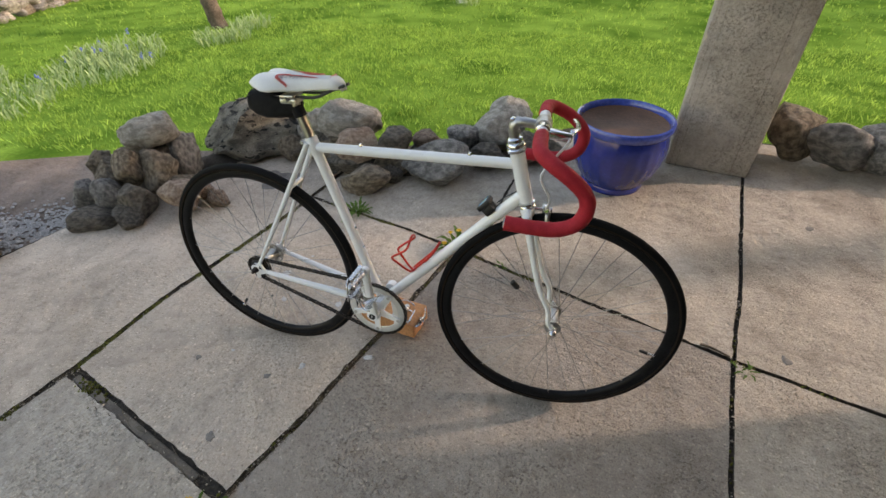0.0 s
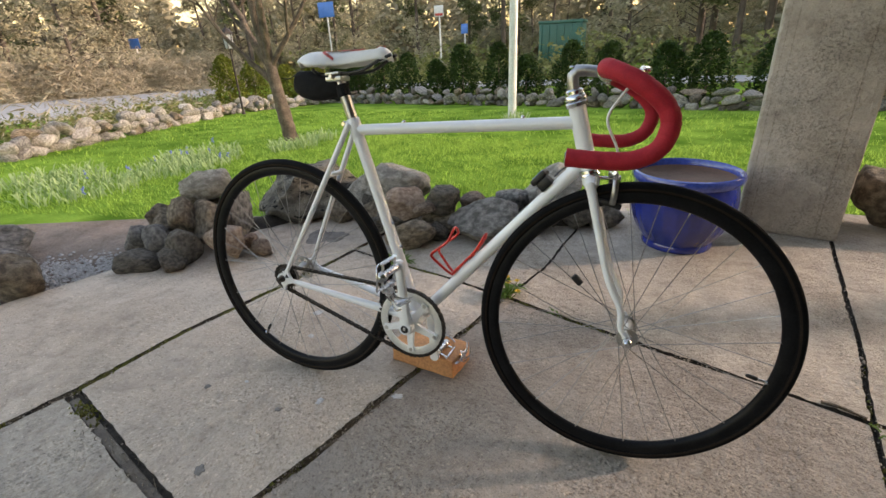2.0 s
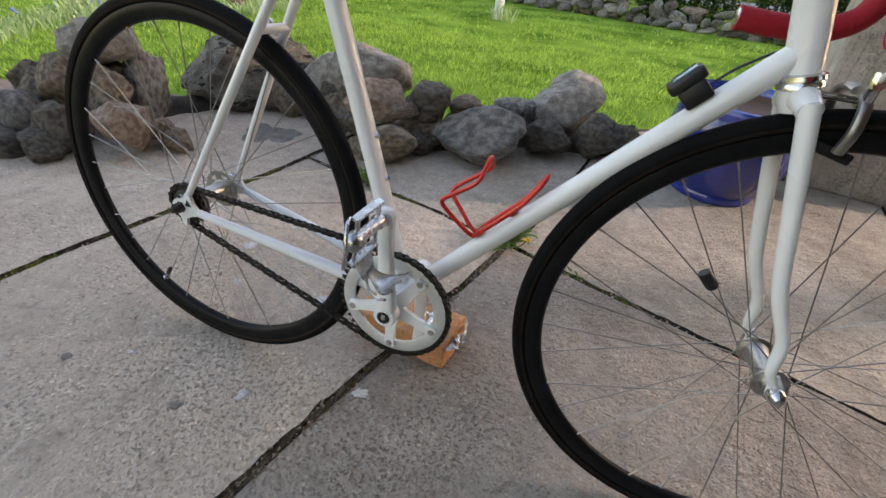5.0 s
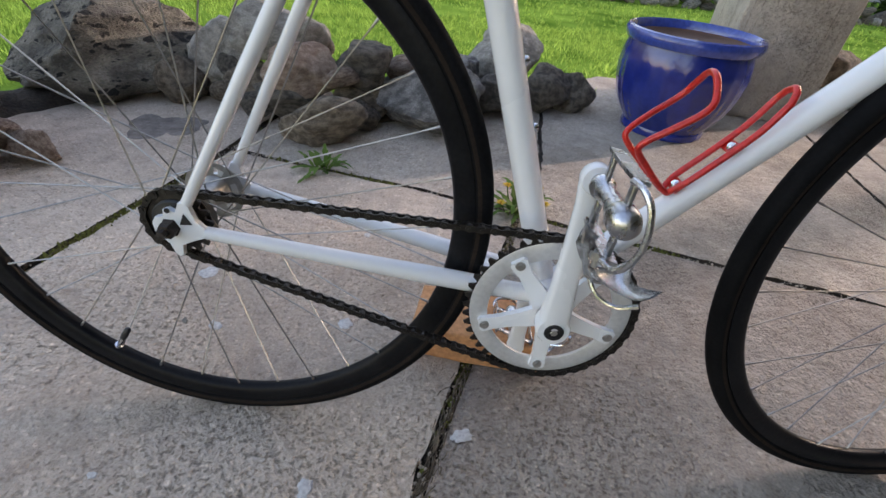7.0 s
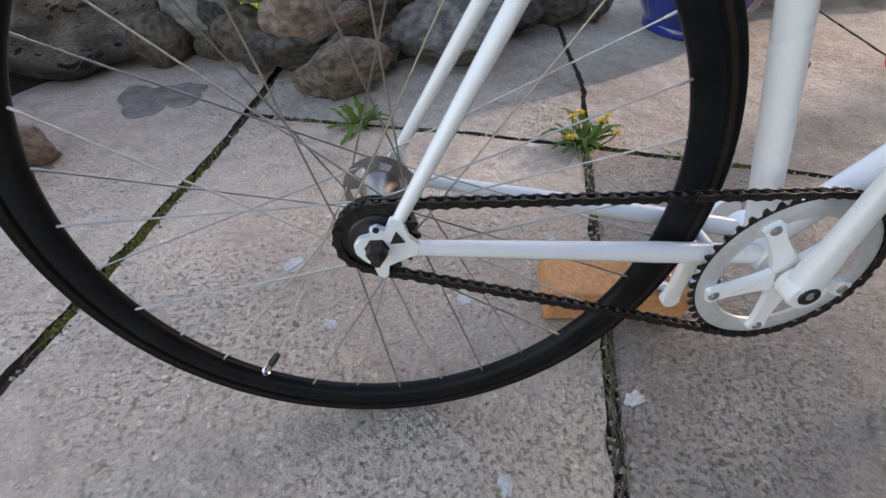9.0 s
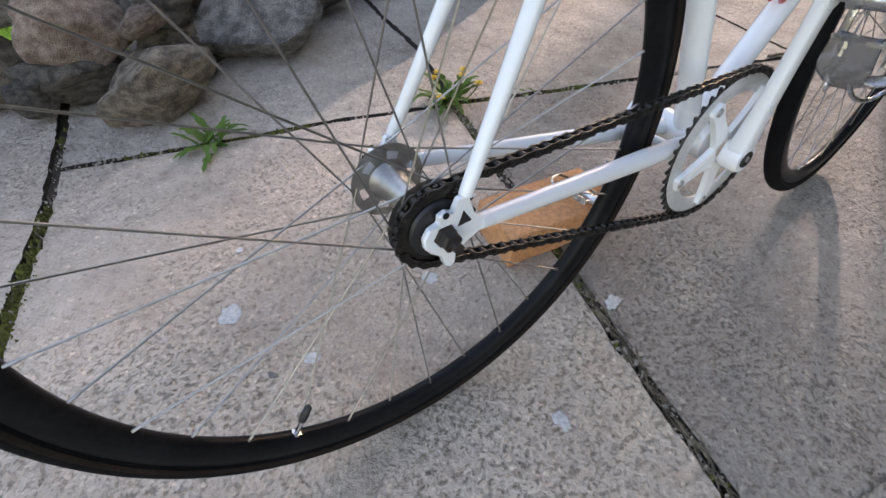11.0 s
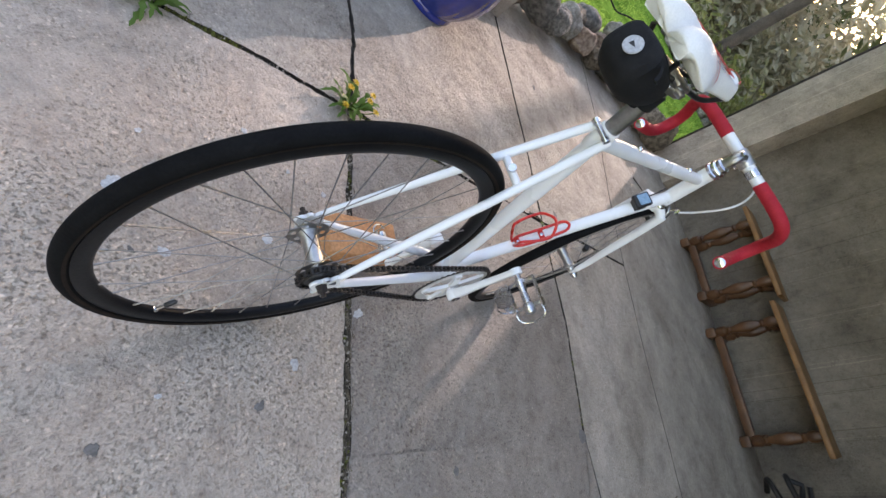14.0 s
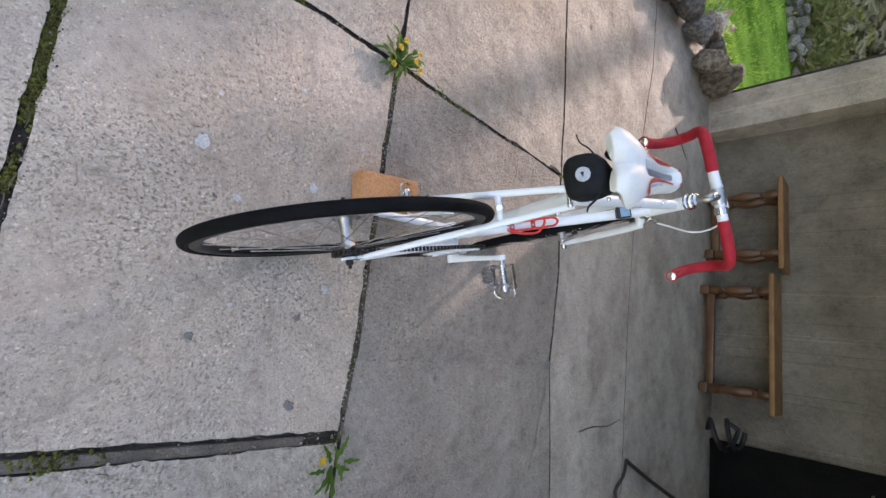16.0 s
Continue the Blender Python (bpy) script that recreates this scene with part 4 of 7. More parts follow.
def bench(m, length, width, height, label, inset=0.14):
    b = empty("bench", m)
    tagged(b, label, "bench", "benches along the wall")
    bm = bmesh.new()
    box(bm, (width, length, 0.035), Matrix.Translation((0, 0, height - 0.0175)), 0.006)
    part("seat", bm, M_BENCHTOP, b, "worn honey-brown plank seat")
    for sy in (-1, 1):
        for sx in (-1, 1):
            bm = bmesh.new()
            px, py = sx * (width / 2 - 0.045), sy * (length / 2 - inset)
            lathe(bm, turned_leg(height - 0.105), 16, "Z", Matrix.Translation((px, py, 0.07)))
            part("leg", bm, M_BENCH, b)
        bm = bmesh.new()
        box(bm, (width + 0.02, 0.075, 0.065), Matrix.Translation((0, sy * (length / 2 - inset), 0.04)), 0.008)
        box(bm, (0.05, 0.05, 0.02), Matrix.Translation((-width / 2 + 0.03, sy * (length / 2 - inset), 0.01)), 0.004)
        box(bm, (0.05, 0.05, 0.02), Matrix.Translation((width / 2 - 0.03, sy * (length / 2 - inset), 0.01)), 0.004)
        part("foot_rail", bm, M_BENCH, b)
        bm = bmesh.new()
        box(bm, (width - 0.06, 0.03, 0.05), Matrix.Translation((0, sy * (length / 2 - inset), height - 0.06)), 0.004)
        part("apron", bm, M_BENCH, b)
    bm = bmesh.new()
    box(bm, (0.04, length - 2 * inset, 0.06), Matrix.Translation((-width / 2 + 0.05, 0, 0.075)), 0.006)
    part("stretcher", bm, M_BENCH, b)
    return b


bench(HOUSE @ Matrix.Translation((3.88, 0.10, 0)), 1.08, 0.32, 0.52, "low dark wooden bench with turned legs")
bench(HOUSE @ Matrix.Translation((3.96, 1.08, 0)), 0.78, 0.28, 0.57, "small taller wooden bench with turned legs")

bm = bmesh.new()
sweep(bm, [(3.38 + 0.09 * math.cos(i * 0.5) + 0.004 * i, -1.62 + 0.11 * math.sin(i * 0.5), 0.06 + 0.016 * i * (1 if i < 14 else 0.6)) for i in range(26)], 0.018, 8)
tagged(part("hose_coil", bm, M_BLACK), "coil of black hose beside the wall", "hose")
bm = bmesh.new()
sweep(bm, [(2.06, -1.365, 0.012), (2.36, -1.60, 0.02), (2.75, -1.92, 0.10), (3.05, -2.2, 0.22)], 0.013, 8)
sweep(bm, smooth_path([(2.06, -1.365, 0.012), (1.97, -1.41, 0.03), (1.88, -1.46, 0.02), (1.90, -1.54, 0.012)], 5), 0.009, 8)
tagged(part("iron_rod", bm, M_RUST), "bent dark iron rod lying on the patio", "rod")
for k, pts in enumerate(([(1.54, -1.02, 0.006), (1.68, -1.04, 0.009), (1.85, -1.09, 0.008), (2.01, -1.105, 0.006)], [(3.33, 0.80, 0.006), (3.42, 0.71, 0.01), (3.48, 0.64, 0.009), (3.57, 0.565, 0.006)], [(1.43, 0.345, 0.004), (1.47, 0.335, 0.006), (1.52, 0.312, 0.004)])):
    bm = bmesh.new()
    sweep(bm, smooth_path(pts, 5), [0.005 - 0.00018 * i for i in range((len(pts) - 1) * 5 + 1)], 6)
    tagged(part("twig", bm, M_BARK), "thin dark twig lying on the slabs", "twig", "twigs on the slabs")


# ---- weeds in the joints ----
def leaf_strip(bm, base, d, length, width, lift, teeth=0, curl=0.6):
    """One curved leaf from base, outward along d."""
    d = Vector(d).normalized()
    s = Vector((-d.y, d.x, 0))
    n = 7 if teeth else 5
    rows = []
    for i in range(n + 1):
        t = i / n
        w = width * math.sin(math.pi * min(1, 0.12 + 0.86 * t)) * (0.55 + 0.6 * t) * (1.0 if not teeth else (0.55 if i % 2 else 1.15))
        p = Vector(base) + d * length * t + Vector((0, 0, lift * math.sin(t * math.pi * curl)))
        rows.append((bm.verts.new(p - s * w), bm.verts.new(p + Vector((0, 0, -0.12 * w))), bm.verts.new(p + s * w)))
    for a, b in zip(rows, rows[1:]):
        bm.faces.new((a[0], a[1], b[1], b[0]))
        bm.faces.new((a[1], a[2], b[2], b[1]))


def weed(x, y, r, leaves, label, flowers=(), seed=1, tall=1.0, name="dandelion"):
    rnd = random.Random(seed)
    w = empty(name, Matrix.Translation((x, y, -0.008)))
    tagged(w, label, "weed", "weeds in the patio joints")
    bm = bmesh.new()
    for i in range(leaves):
        a = 2 * math.pi * i / leaves + rnd.uniform(-0.4, 0.4)
        leaf_strip(bm, (rnd.gauss(0, 0.01), rnd.gauss(0, 0.01), 0), (math.cos(a), math.sin(a), 0), r * rnd.uniform(0.6, 1.15), r * 0.115, r * rnd.uniform(0.2, 0.85) * tall, teeth=1, curl=rnd.uniform(0.45, 0.85))
    part("leaves", bm, M_WEED, w, recalc=False, sharp=80)
    for fx, fy, fz in flowers:
        bm = bmesh.new()
        sweep(bm, smooth_path([(fx * 0.3, fy * 0.3, 0), (fx * 0.8, fy * 0.8, fz * 0.6), (fx, fy, fz)], 4), 0.0016, 6)
        part("stem", bm, M_WEED, w)
        bm = bmesh.new()
        for k in range(26):
            a = k * 2.4
            q = 0.004 + 0.0105 * (k / 26)
            b0 = Vector((fx, fy, fz))
            t0 = b0 + Vector((math.cos(a) * q, math.sin(a) * q, 0.006 - 0.004 * k / 26))
            s = Vector((-math.sin(a), math.cos(a), 0)) * 0.0022
            bm.faces.new([bm.verts.new(v) for v in (b0 - s * 0.4, t0 - s, t0 + s, b0 + s * 0.4)])
        part("flower_head", bm, M_YELLOW, w, "yellow dandelion flower head", recalc=False)
    return w


weed(0.463, 0.628, 0.09, 28, "flowering dandelion growing from the patio joint", [(-0.035, 0.02, 0.075), (0.045, 0.01, 0.08), (0.06, -0.035, 0.06), (-0.005, 0.05, 0.07), (0.02, -0.02, 0.085), (-0.05, -0.03, 0.05)], 3, 0.9)
weed(-0.09, 0.762, 0.085, 18, "small leafy dandelion without flowers in the joint", [], 5, 0.75)
weed(0.118, -0.645, 0.085, 11, "young broad-leaved weed in the joint", [(-0.05, 0.03, 0.03)], 8, 0.7)
weed(0.68, 0.555, 0.04, 9, "small leafy weed in the joint", [], 9, 0.8)
weed(1.56, 0.262, 0.045, 9, "small leafy weed in the joint", [], 10, 0.9)
weed(-2.05, -0.12, 0.12, 16, "leafy weed beside the path", [], 11, 0.9)


# ---- lawn ----
def tufts(count, xr, yr, keep, height, width, seed, clump=1):
    rs = np.random.RandomState(seed)
    vs, fs = [], []
    while len(fs) < count:
        cx, cy = rs.uniform(*xr), rs.uniform(*yr)
        if not keep(cx, cy):
            continue
        patch = (0.6 + 0.9 * (0.5 + 0.5 * noise.noise(Vector((cx * 1.3, cy * 1.3, 3))))) * (1.0 + 0.85 * noise.noise(Vector((cx * 6.5, cy * 6.5, 8))))
        for _ in range(clump):
            x, y = cx + rs.normal(0, 0.012), cy + rs.normal(0, 0.012)
            h = height * patch * rs.uniform(0.6, 1.35)
            a, lean = rs.uniform(0, 6.283), rs.uniform(0.15, 0.8) * h
            ca, sa = math.cos(a), math.sin(a)
            b = rs.uniform(0, 6.283)
            z = ground_z(x, y) - 0.004
            o = len(vs)
            w = width * rs.uniform(0.7, 1.3)
            vs += [(x - w * ca, y - w * sa, z), (x + w * ca, y + w * sa, z), (x + w * 0.5 * ca + lean * 0.4 * math.cos(b), y + w * 0.5 * sa + lean * 0.4 * math.sin(b), z + h * 0.6), (x + lean * math.cos(b), y + lean * math.sin(b), z + h)]
            fs += [(o, o + 1, o + 2), (o, o + 2, o + 3)]
    return vs, fs


def on_lawn(x, y):
    a, b = 0.963 * x - 0.269 * y, 0.269 * x + 0.963 * y
    if x < -1.3:
        return y > 1.22 + (x + 1.5) * 0.44 + 0.06 * noise.noise(Vector((x * 3, 0, 0)))
    if a < 0.2:
        return b > 1.16 + 0.36 * (a + 1.2)
    return b > (1.80 if a < 0.7 else 2.45 if a < 3.2 else 2.3)


vs, fs = tufts(170000, (-5.5, 6.0), (1.0, 5.5), on_lawn, 0.035, 0.0028, 1, 4)
v2, f2 = tufts(60000, (-9.0, 11.0), (2.0, 9.6), lambda x, y: on_lawn(x, y) and (y > 4.6 or abs(x) > 4.5) and y < 9.3, 0.045, 0.005, 2, 5)
o = len(vs)
gm2 = bpy.data.meshes.new("grass")
gm2.from_pydata(vs + v2, [], fs + [tuple(i + o for i in f) for f in f2])
gm2.materials.append(M_GRASS)
tagged(new("grass", gm2), "short green lawn grass", "grass", kind="stuff")


def bulb_clump(x, y, r, count, seed, label, flower=None, flowers=0, tall=0.14):
    rnd = random.Random(seed)
    c = empty("flower_clump", Matrix.Translation((x, y, ground_z(x, y))))
    tagged(c, label, "flowers", "clumps of bulbs in the lawn")
    bm = bmesh.new()
    for _ in range(count):
        q, a, b = r * math.sqrt(rnd.random()), rnd.uniform(0, 6.283), rnd.uniform(0, 6.283)
        leaf_strip(bm, (q * math.cos(a), q * math.sin(a), 0), (math.cos(b), math.sin(b), 0), tall * rnd.uniform(0.4, 0.9), 0.010, tall * rnd.uniform(0.6, 1.2), curl=rnd.uniform(0.45, 0.7))
    part("leaves", bm, M_BULBLEAF, c, recalc=False, sharp=80)
    if flower:
        bm = bmesh.new()
        for _ in range(flowers):
            q, a = r * math.sqrt(rnd.random()), rnd.uniform(0, 6.283)
            p = Vector((q * math.cos(a), q * math.sin(a), tall * rnd.uniform(0.8, 1.3)))
            for j in range(7):
                bmesh.ops.create_icosphere(bm, subdivisions=1, radius=0.009, matrix=Matrix.Translation(p + Vector((rnd.gauss(0, 0.008), rnd.gauss(0, 0.008), rnd.gauss(0, 0.016)))))
        part("blossoms", bm, flower, c)
    return c


bulb_clump(-4.5, 3.4, 0.55, 330, 1, "dense clump of pale green bulb leaves with blue flowers", M_BLUEPETAL, 5)
bulb_clump(-3.7, 4.3, 0.35, 180, 2, "clump of pale green bulb leaves under the tree")
bulb_clump(-4.1, 2.75, 0.55, 300, 3, "dense clump of pale green bulb leaves with blue flowers", M_BLUEPETAL, 4)
bulb_clump(-4.05, 1.65, 0.5, 260, 4, "patch of pale green bulb leaves by the path", M_BLUEPETAL, 3)
bulb_clump(-5.1, 1.95, 0.5, 260, 5, "patch of pale green bulb leaves by the path")
bulb_clump(-3.9, 5.1, 0.3, 120, 6, "clump of pale green bulb leaves under the tree")
bulb_clump(4.8, 2.1, 0.16, 60, 7, "pink hyacinths among green leaves by the stones", M_PINKPETAL, 9, 0.2)
bulb_clump(4.1, 2.35, 0.25, 90, 8, "green bulb leaves behind the stones", None, 0, 0.2)
bulb_clump(-1.25, 7.25, 0.2, 60, 9, "tuft of tall grass at the pole foot", None, 0, 0.2)


# ---- fruit tree ----
def limb(bm, p, d, r, length, depth, rnd):
    pts, rs = [Vector(p)], [r]
    q, dd = Vector(p), Vector(d).normalized()
    n = 6
    for i in range(n):
        dd = (dd + Vector((rnd.gauss(0, 0.13), rnd.gauss(0, 0.13), rnd.gauss(0.08, 0.08)))).normalized()
        q = q + dd * length / n
        pts.append(q.copy())
        rs.append(r * (1 - 0.6 * (i + 1) / n))
    sweep(bm, pts, rs, 8 if r > 0.02 else 5)
    if depth:
        for _ in range(3 if depth > 1 else 4):
            i = rnd.randint(2, n)
            side = Vector((rnd.gauss(0, 1), rnd.gauss(0, 1), rnd.gauss(0.7, 0.4))).normalized()
            limb(bm, pts[i], (dd * 0.55 + side * 0.8), rs[i] * 0.7, length * rnd.uniform(0.45, 0.75), depth - 1, rnd)


tree = empty("fruit_tree", Matrix.Translation((-4.40, 5.03, ground_z(-4.4, 5.03) + 0.03)) @ Matrix.Scale(1.1, 4))
tagged(tree, "old leaning fruit tree with bare branches", "tree")
bm = bmesh.new()
sweep(bm, smooth_path([(0.03, 0, -0.05), (0.01, 0, 0.08), (-0.04, 0, 0.4), (-0.11, 0.02, 0.75), (-0.16, 0.03, 1.08)], 6), [0.112 - 0.0016 * i for i in range(25)], 20)
for v in bm.verts:
    v.co += Vector((v.co.x, v.co.y, 0)).normalized() * (0.016 * noise.noise(v.co * 9) + 0.008 * noise.noise(v.co * 31))
part("trunk", bm, M_BARK, tree, sharp=80)
rnd = random.Random(12)
for b0, d, r, ln in (((-0.15, 0.03, 1.0), (-0.5, 0.0, 0.85), 0.058, 1.7), ((-0.16, 0.03, 1.05), (-0.15, 0.1, 1), 0.068, 1.8), ((-0.15, 0.03, 1.02), (0.22, -0.1, 1), 0.060, 1.7), ((-0.14, 0.03, 0.98), (0.5, 0.2, 0.85), 0.040, 1.6), ((-0.11, 0.02, 0.74), (-0.8, -0.1, 0.75), 0.048, 1.4)):
    bm = bmesh.new()
    limb(bm, b0, d, r, ln, 3, rnd)
    part("branch", bm, M_BARK, tree, sharp=80)

# flag pole
bm = bmesh.new()
lathe(bm, [(0.075, -0.2), (0.072, 1.0), (0.066, 3.5), (0.05, 6.5), (0.0, 6.55)], 24, "Z", Matrix.Translation((-1.38, 7.5, ground_z(-1.38, 7.5))))
tagged(part("flag_pole", bm, M_WHITEPOLE), "tall white painted pole on the lawn", "pole")


# ---- garden wall of fieldstones ----
ROCKS = [rock_mesh(100 + i, M_ST[k], 0.2, 2) for i, k in enumerate(("light", "pink", "grey", "light", "light", "grey", "light", "brown"))]


DARKROCKS = [rock_mesh(120 + i, M_ST[k], 0.2, 2) for i, k in enumerate(("grey", "dark", "brown", "grey", "light"))]


def stone_wall(p, q, label, seed, size=0.25, rocks=ROCKS):
    rnd = random.Random(seed)
    p, q = Vector((*p, 0)), Vector((*q, 0))
    length, d = (q - p).length, (q - p).normalized()
    wall = empty("stone_wall", Matrix.Translation((p.x, p.y, ground_z(p.x, p.y))))
    tagged(wall, label, "stone wall")
    for course in range(3):
        t = rnd.uniform(0, 0.2)
        while t < length:
            w = size * rnd.choice((0.55, 0.8, 1.0, 1.25, 1.7)) * rnd.uniform(0.85, 1.15)
            h = size * rnd.uniform(0.45, 1.05)
            if course < 2 or rnd.random() < 0.55:
                v = d * (t + w / 2)
                at = Vector((v.x + rnd.gauss(0, 0.03), v.y + rnd.gauss(0, 0.03), ground_z(p.x + v.x, p.y + v.y) - ground_z(p.x, p.y) + 0.06 + course * size * 0.55 + rnd.gauss(0, 0.015)))
                piece("stone", rnd.choice(rocks), wall, Matrix.Translation(at) @ pose(0, 0, 0, rnd.uniform(-25, 25), rnd.uniform(-25, 25), math.degrees(math.atan2(d.y, d.x)) + rnd.uniform(-15, 15)) @ Matrix.Diagonal((w * 1.1, size * rnd.uniform(0.9, 1.3), h, 1)))
            t += w
    return wall


stone_wall((-7.55, 2.6), (-8.35, 4.8), "low dry wall of rounded fieldstones round the lawn", 1, 0.25)
stone_wall((-8.35, 4.8), (-9.6, 8.8), "low dry wall of rounded fieldstones round the lawn", 2, 0.25)
stone_wall((-9.6, 8.8), (-8.6, 12.0), "low dry wall of rounded fieldstones round the lawn", 5, 0.25)
stone_wall((-8.6, 12.0), (-0.7, 10.4), "low dark dry wall of fieldstones below the hedge", 3, 0.24, DARKROCKS)
stone_wall((-0.7, 10.4), (2.4, 9.5), "low dark dry wall of fieldstones below the hedge", 6, 0.24, DARKROCKS)
stone_wall((2.4, 9.5), (12.5, 9.4), "low dark dry wall of fieldstones below the hedge", 7, 0.22, DARKROCKS)
stone_wall((12.5, 9.4), (11.2, 3.2), "low dark dry wall of fieldstones at the end of the lawn", 4, 0.22, DARKROCKS)


# ---- foliage ----
def clump_mesh(name, material, points, size, seed, flat=0.5, per=1):
    """Small leaf cards, each bent across its middle, at the points given."""
    rs = np.random.RandomState(seed)
    vs, fs = [], []
    for p in points:
        for _ in range(per):
            a, b = rs.uniform(0, 6.283), rs.uniform(-0.9, 0.9)
            u = Vector((math.cos(a) * math.cos(b), math.sin(a) * math.cos(b), math.sin(b)))
            w = u.cross(Vector(rs.normal(0, 1, 3))).normalized()
            n = u.cross(w)
            c = Vector(p) + Vector(rs.normal(0, size * 0.5, 3))
            s = size * rs.uniform(0.6, 1.4)
            o = len(vs)
            vs += [tuple(c - u * s), tuple(c + w * s * flat + n * s * 0.15), tuple(c + u * s), tuple(c - w * s * flat + n * s * 0.15)]
            fs += [(o, o + 1, o + 2), (o, o + 2, o + 3)]
    me = bpy.data.meshes.new(name)
    me.from_pydata(vs, [], fs)
    me.materials.append(material)
    return me


def thuja(name, x, y, h, w, material, label, seed):
    rs = np.random.RandomState(seed)
    th = empty(name, Matrix.Translation((x, y, ground_z(x, y))))
    tagged(th, label, "conifer", "thuja hedge")
    bm = bmesh.new()
    sweep(bm, [(0, 0, 0), (0.01, 0, h * 0.4), (0, 0, h * 0.8)], [0.03, 0.02, 0.008], 6)
    part("trunk", bm, M_BARK, th)
    pts = []
    while len(pts) < 2000:
        z = rs.uniform(0.02, 1)
        a = rs.uniform(0, 6.283)
        env = w / 2 * (math.sin(min(1, z * 2.2 + 0.45) * math.pi / 2) * (1 - max(0, z - 0.5) / 0.5) ** 0.45) * (0.85 + 0.25 * math.sin(a * 3 + z * 9 + seed))
        r = env * rs.uniform(0.35, 1) ** 0.5
        pts.append((r * math.cos(a), r * math.sin(a), z * h))
    ob = new("crown", clump_mesh("crown", material, pts, 0.034, seed, 0.5, 2))
    ob.parent = th
    return th


BUSH = [thuja("thuja", -9.0 + 0.3 * i, 13.1, 1.15 + 0.15 * i, 0.92, M_THUJA, "dark green clipped thuja in the hedge row", 20 + i) for i in range(3)]
rnd = random.Random(3)
for i in range(20):
    s = rnd.uniform(0.95, 1.2)
    x = -8.0 + 1.0 * i + rnd.gauss(0, 0.08)
    y = (12.0 - 0.2025 * (x + 8.6) if x < -0.7 else 10.4 - 0.29 * (x + 0.7) if x < 2.4 else 9.5) + 1.0 + rnd.gauss(0, 0.1)
    m = Matrix.Translation((x, y, ground_z(x, y))) @ pose(0, 0, 0, 0, 0, rnd.uniform(0, 360)) @ Matrix.Diagonal((s * 0.98, s * 0.98, s * rnd.uniform(0.85, 1.05), 1))
    c = copy_thing(rnd.choice(BUSH), m)
    c.matrix_basis = m
for i, (x, y, h) in enumerate([(-10.1, 9.3, 1.5), (-10.1, 10.3, 1.35), (-9.8, 11.4, 1.2), (-9.9, 12.9, 1.4)]):
    thuja("thuja", x, y, h, 0.95, M_THUJALIGHT, "yellow-green thuja behind the stone wall", 40 + i)

# lantern on its post
lamp = empty("garden_lantern", Matrix.Translation((-9.15, 8.75, ground_z(-9.15, 8.75))) @ Matrix.Scale(1.25, 4))
tagged(lamp, "dark metal garden lantern on a post", "lantern")
bm = bmesh.new()
lathe(bm, [(0.05, 0), (0.03, 0.05), (0.022, 0.1), (0.02, 1.28), (0.05, 1.3)], 12, "Z")
part("post", bm, M_RUST, lamp)
bm = bmesh.new()
lathe(bm, [(0.075, 1.3), (0.085, 1.31), (0.10, 1.56), (0.09, 1.57)], 6, "Z")
part("glass", bm, M_GREYPATCH, lamp, "cloudy lantern panes")
bm = bmesh.new()
lathe(bm, [(0.13, 1.57), (0.125, 1.59), (0.05, 1.67), (0.02, 1.69), (0.02, 1.73), (0, 1.74)], 6, "Z")
part("roof", bm, M_RUST, lamp)
for i in range(6):
    bm = bmesh.new()
    w = i * math.pi / 3
    sweep(bm, [(0.088 * math.cos(w), 0.088 * math.sin(w), 1.3), (0.104 * math.cos(w), 0.104 * math.sin(w), 1.57)], 0.008, 5)
    part("bar", bm, M_RUST, lamp)


def stuff(name, material, count, place, size, seed, label, category, flat=0.5, per=1):
    rs = np.random.RandomState(seed)
    ob = new(name, clump_mesh(name, material, [place(rs) for _ in range(count)], size, seed, flat, per))
    return tagged(ob, label, category, kind="stuff")


def band(x0, y0, x1, y1, thick, z0, z1):
    def at(rs):
        t = rs.uniform()
        z = z0 + (z1 - z0) * rs.uniform() ** 1.2 * (0.75 + 0.25 * math.sin(t * 37) + 0.15 * math.sin(t * 91))
        x, y = x0 + (x1 - x0) * t + rs.normal(0, thick), y0 + (y1 - y0) * t + rs.normal(0, thick)
        return (x, y, z + 0.19 + ground_z(x, y))
    return at


stuff("brush", M_TWIG, 15000, band(-31, 2, -27, 27, 0.8, -0.2, 2.1), 0.22, 1, "dense dry beige brushwood across the road", "brush", 0.035, 4)
stuff("brush", M_TWIG, 900, band(-9.2, 3.2, -11.2, 10.5, 0.4, -0.2, 0.9), 0.12, 2, "sparse dry stalks behind the stone wall", "brush", 0.025, 2)
stuff("brush", M_SHRUB, 6000, band(-20, 26, 30, 24, 1.2, -0.2, 1.9), 0.15, 3, "budding yellow-green shrubs behind the road", "shrubs", 0.4, 2)
stuff("brush", M_SHRUB, 3000, band(-9.3, 3.2, -11.0, 10.0, 0.4, -0.2, 0.35), 0.05, 4, "low green plants in the bed behind the wall", "plants", 0.4, 2)
stuff("brush", M_SHRUB, 1800, band(-8.4, 14.0, 3, 11.3, 0.4, -0.2, 0.8), 0.06, 5, "thin yellow-green twigs behind the hedge", "shrubs", 0.3, 2)


stuff("brush", M_SHRUB, 2600, band(12.0, 2.5, 13.6, 9.0, 0.45, -0.2, 0.9), 0.10, 6, "mixed green shrubs behind the wall at the end of the lawn", "shrubs", 0.35, 2)


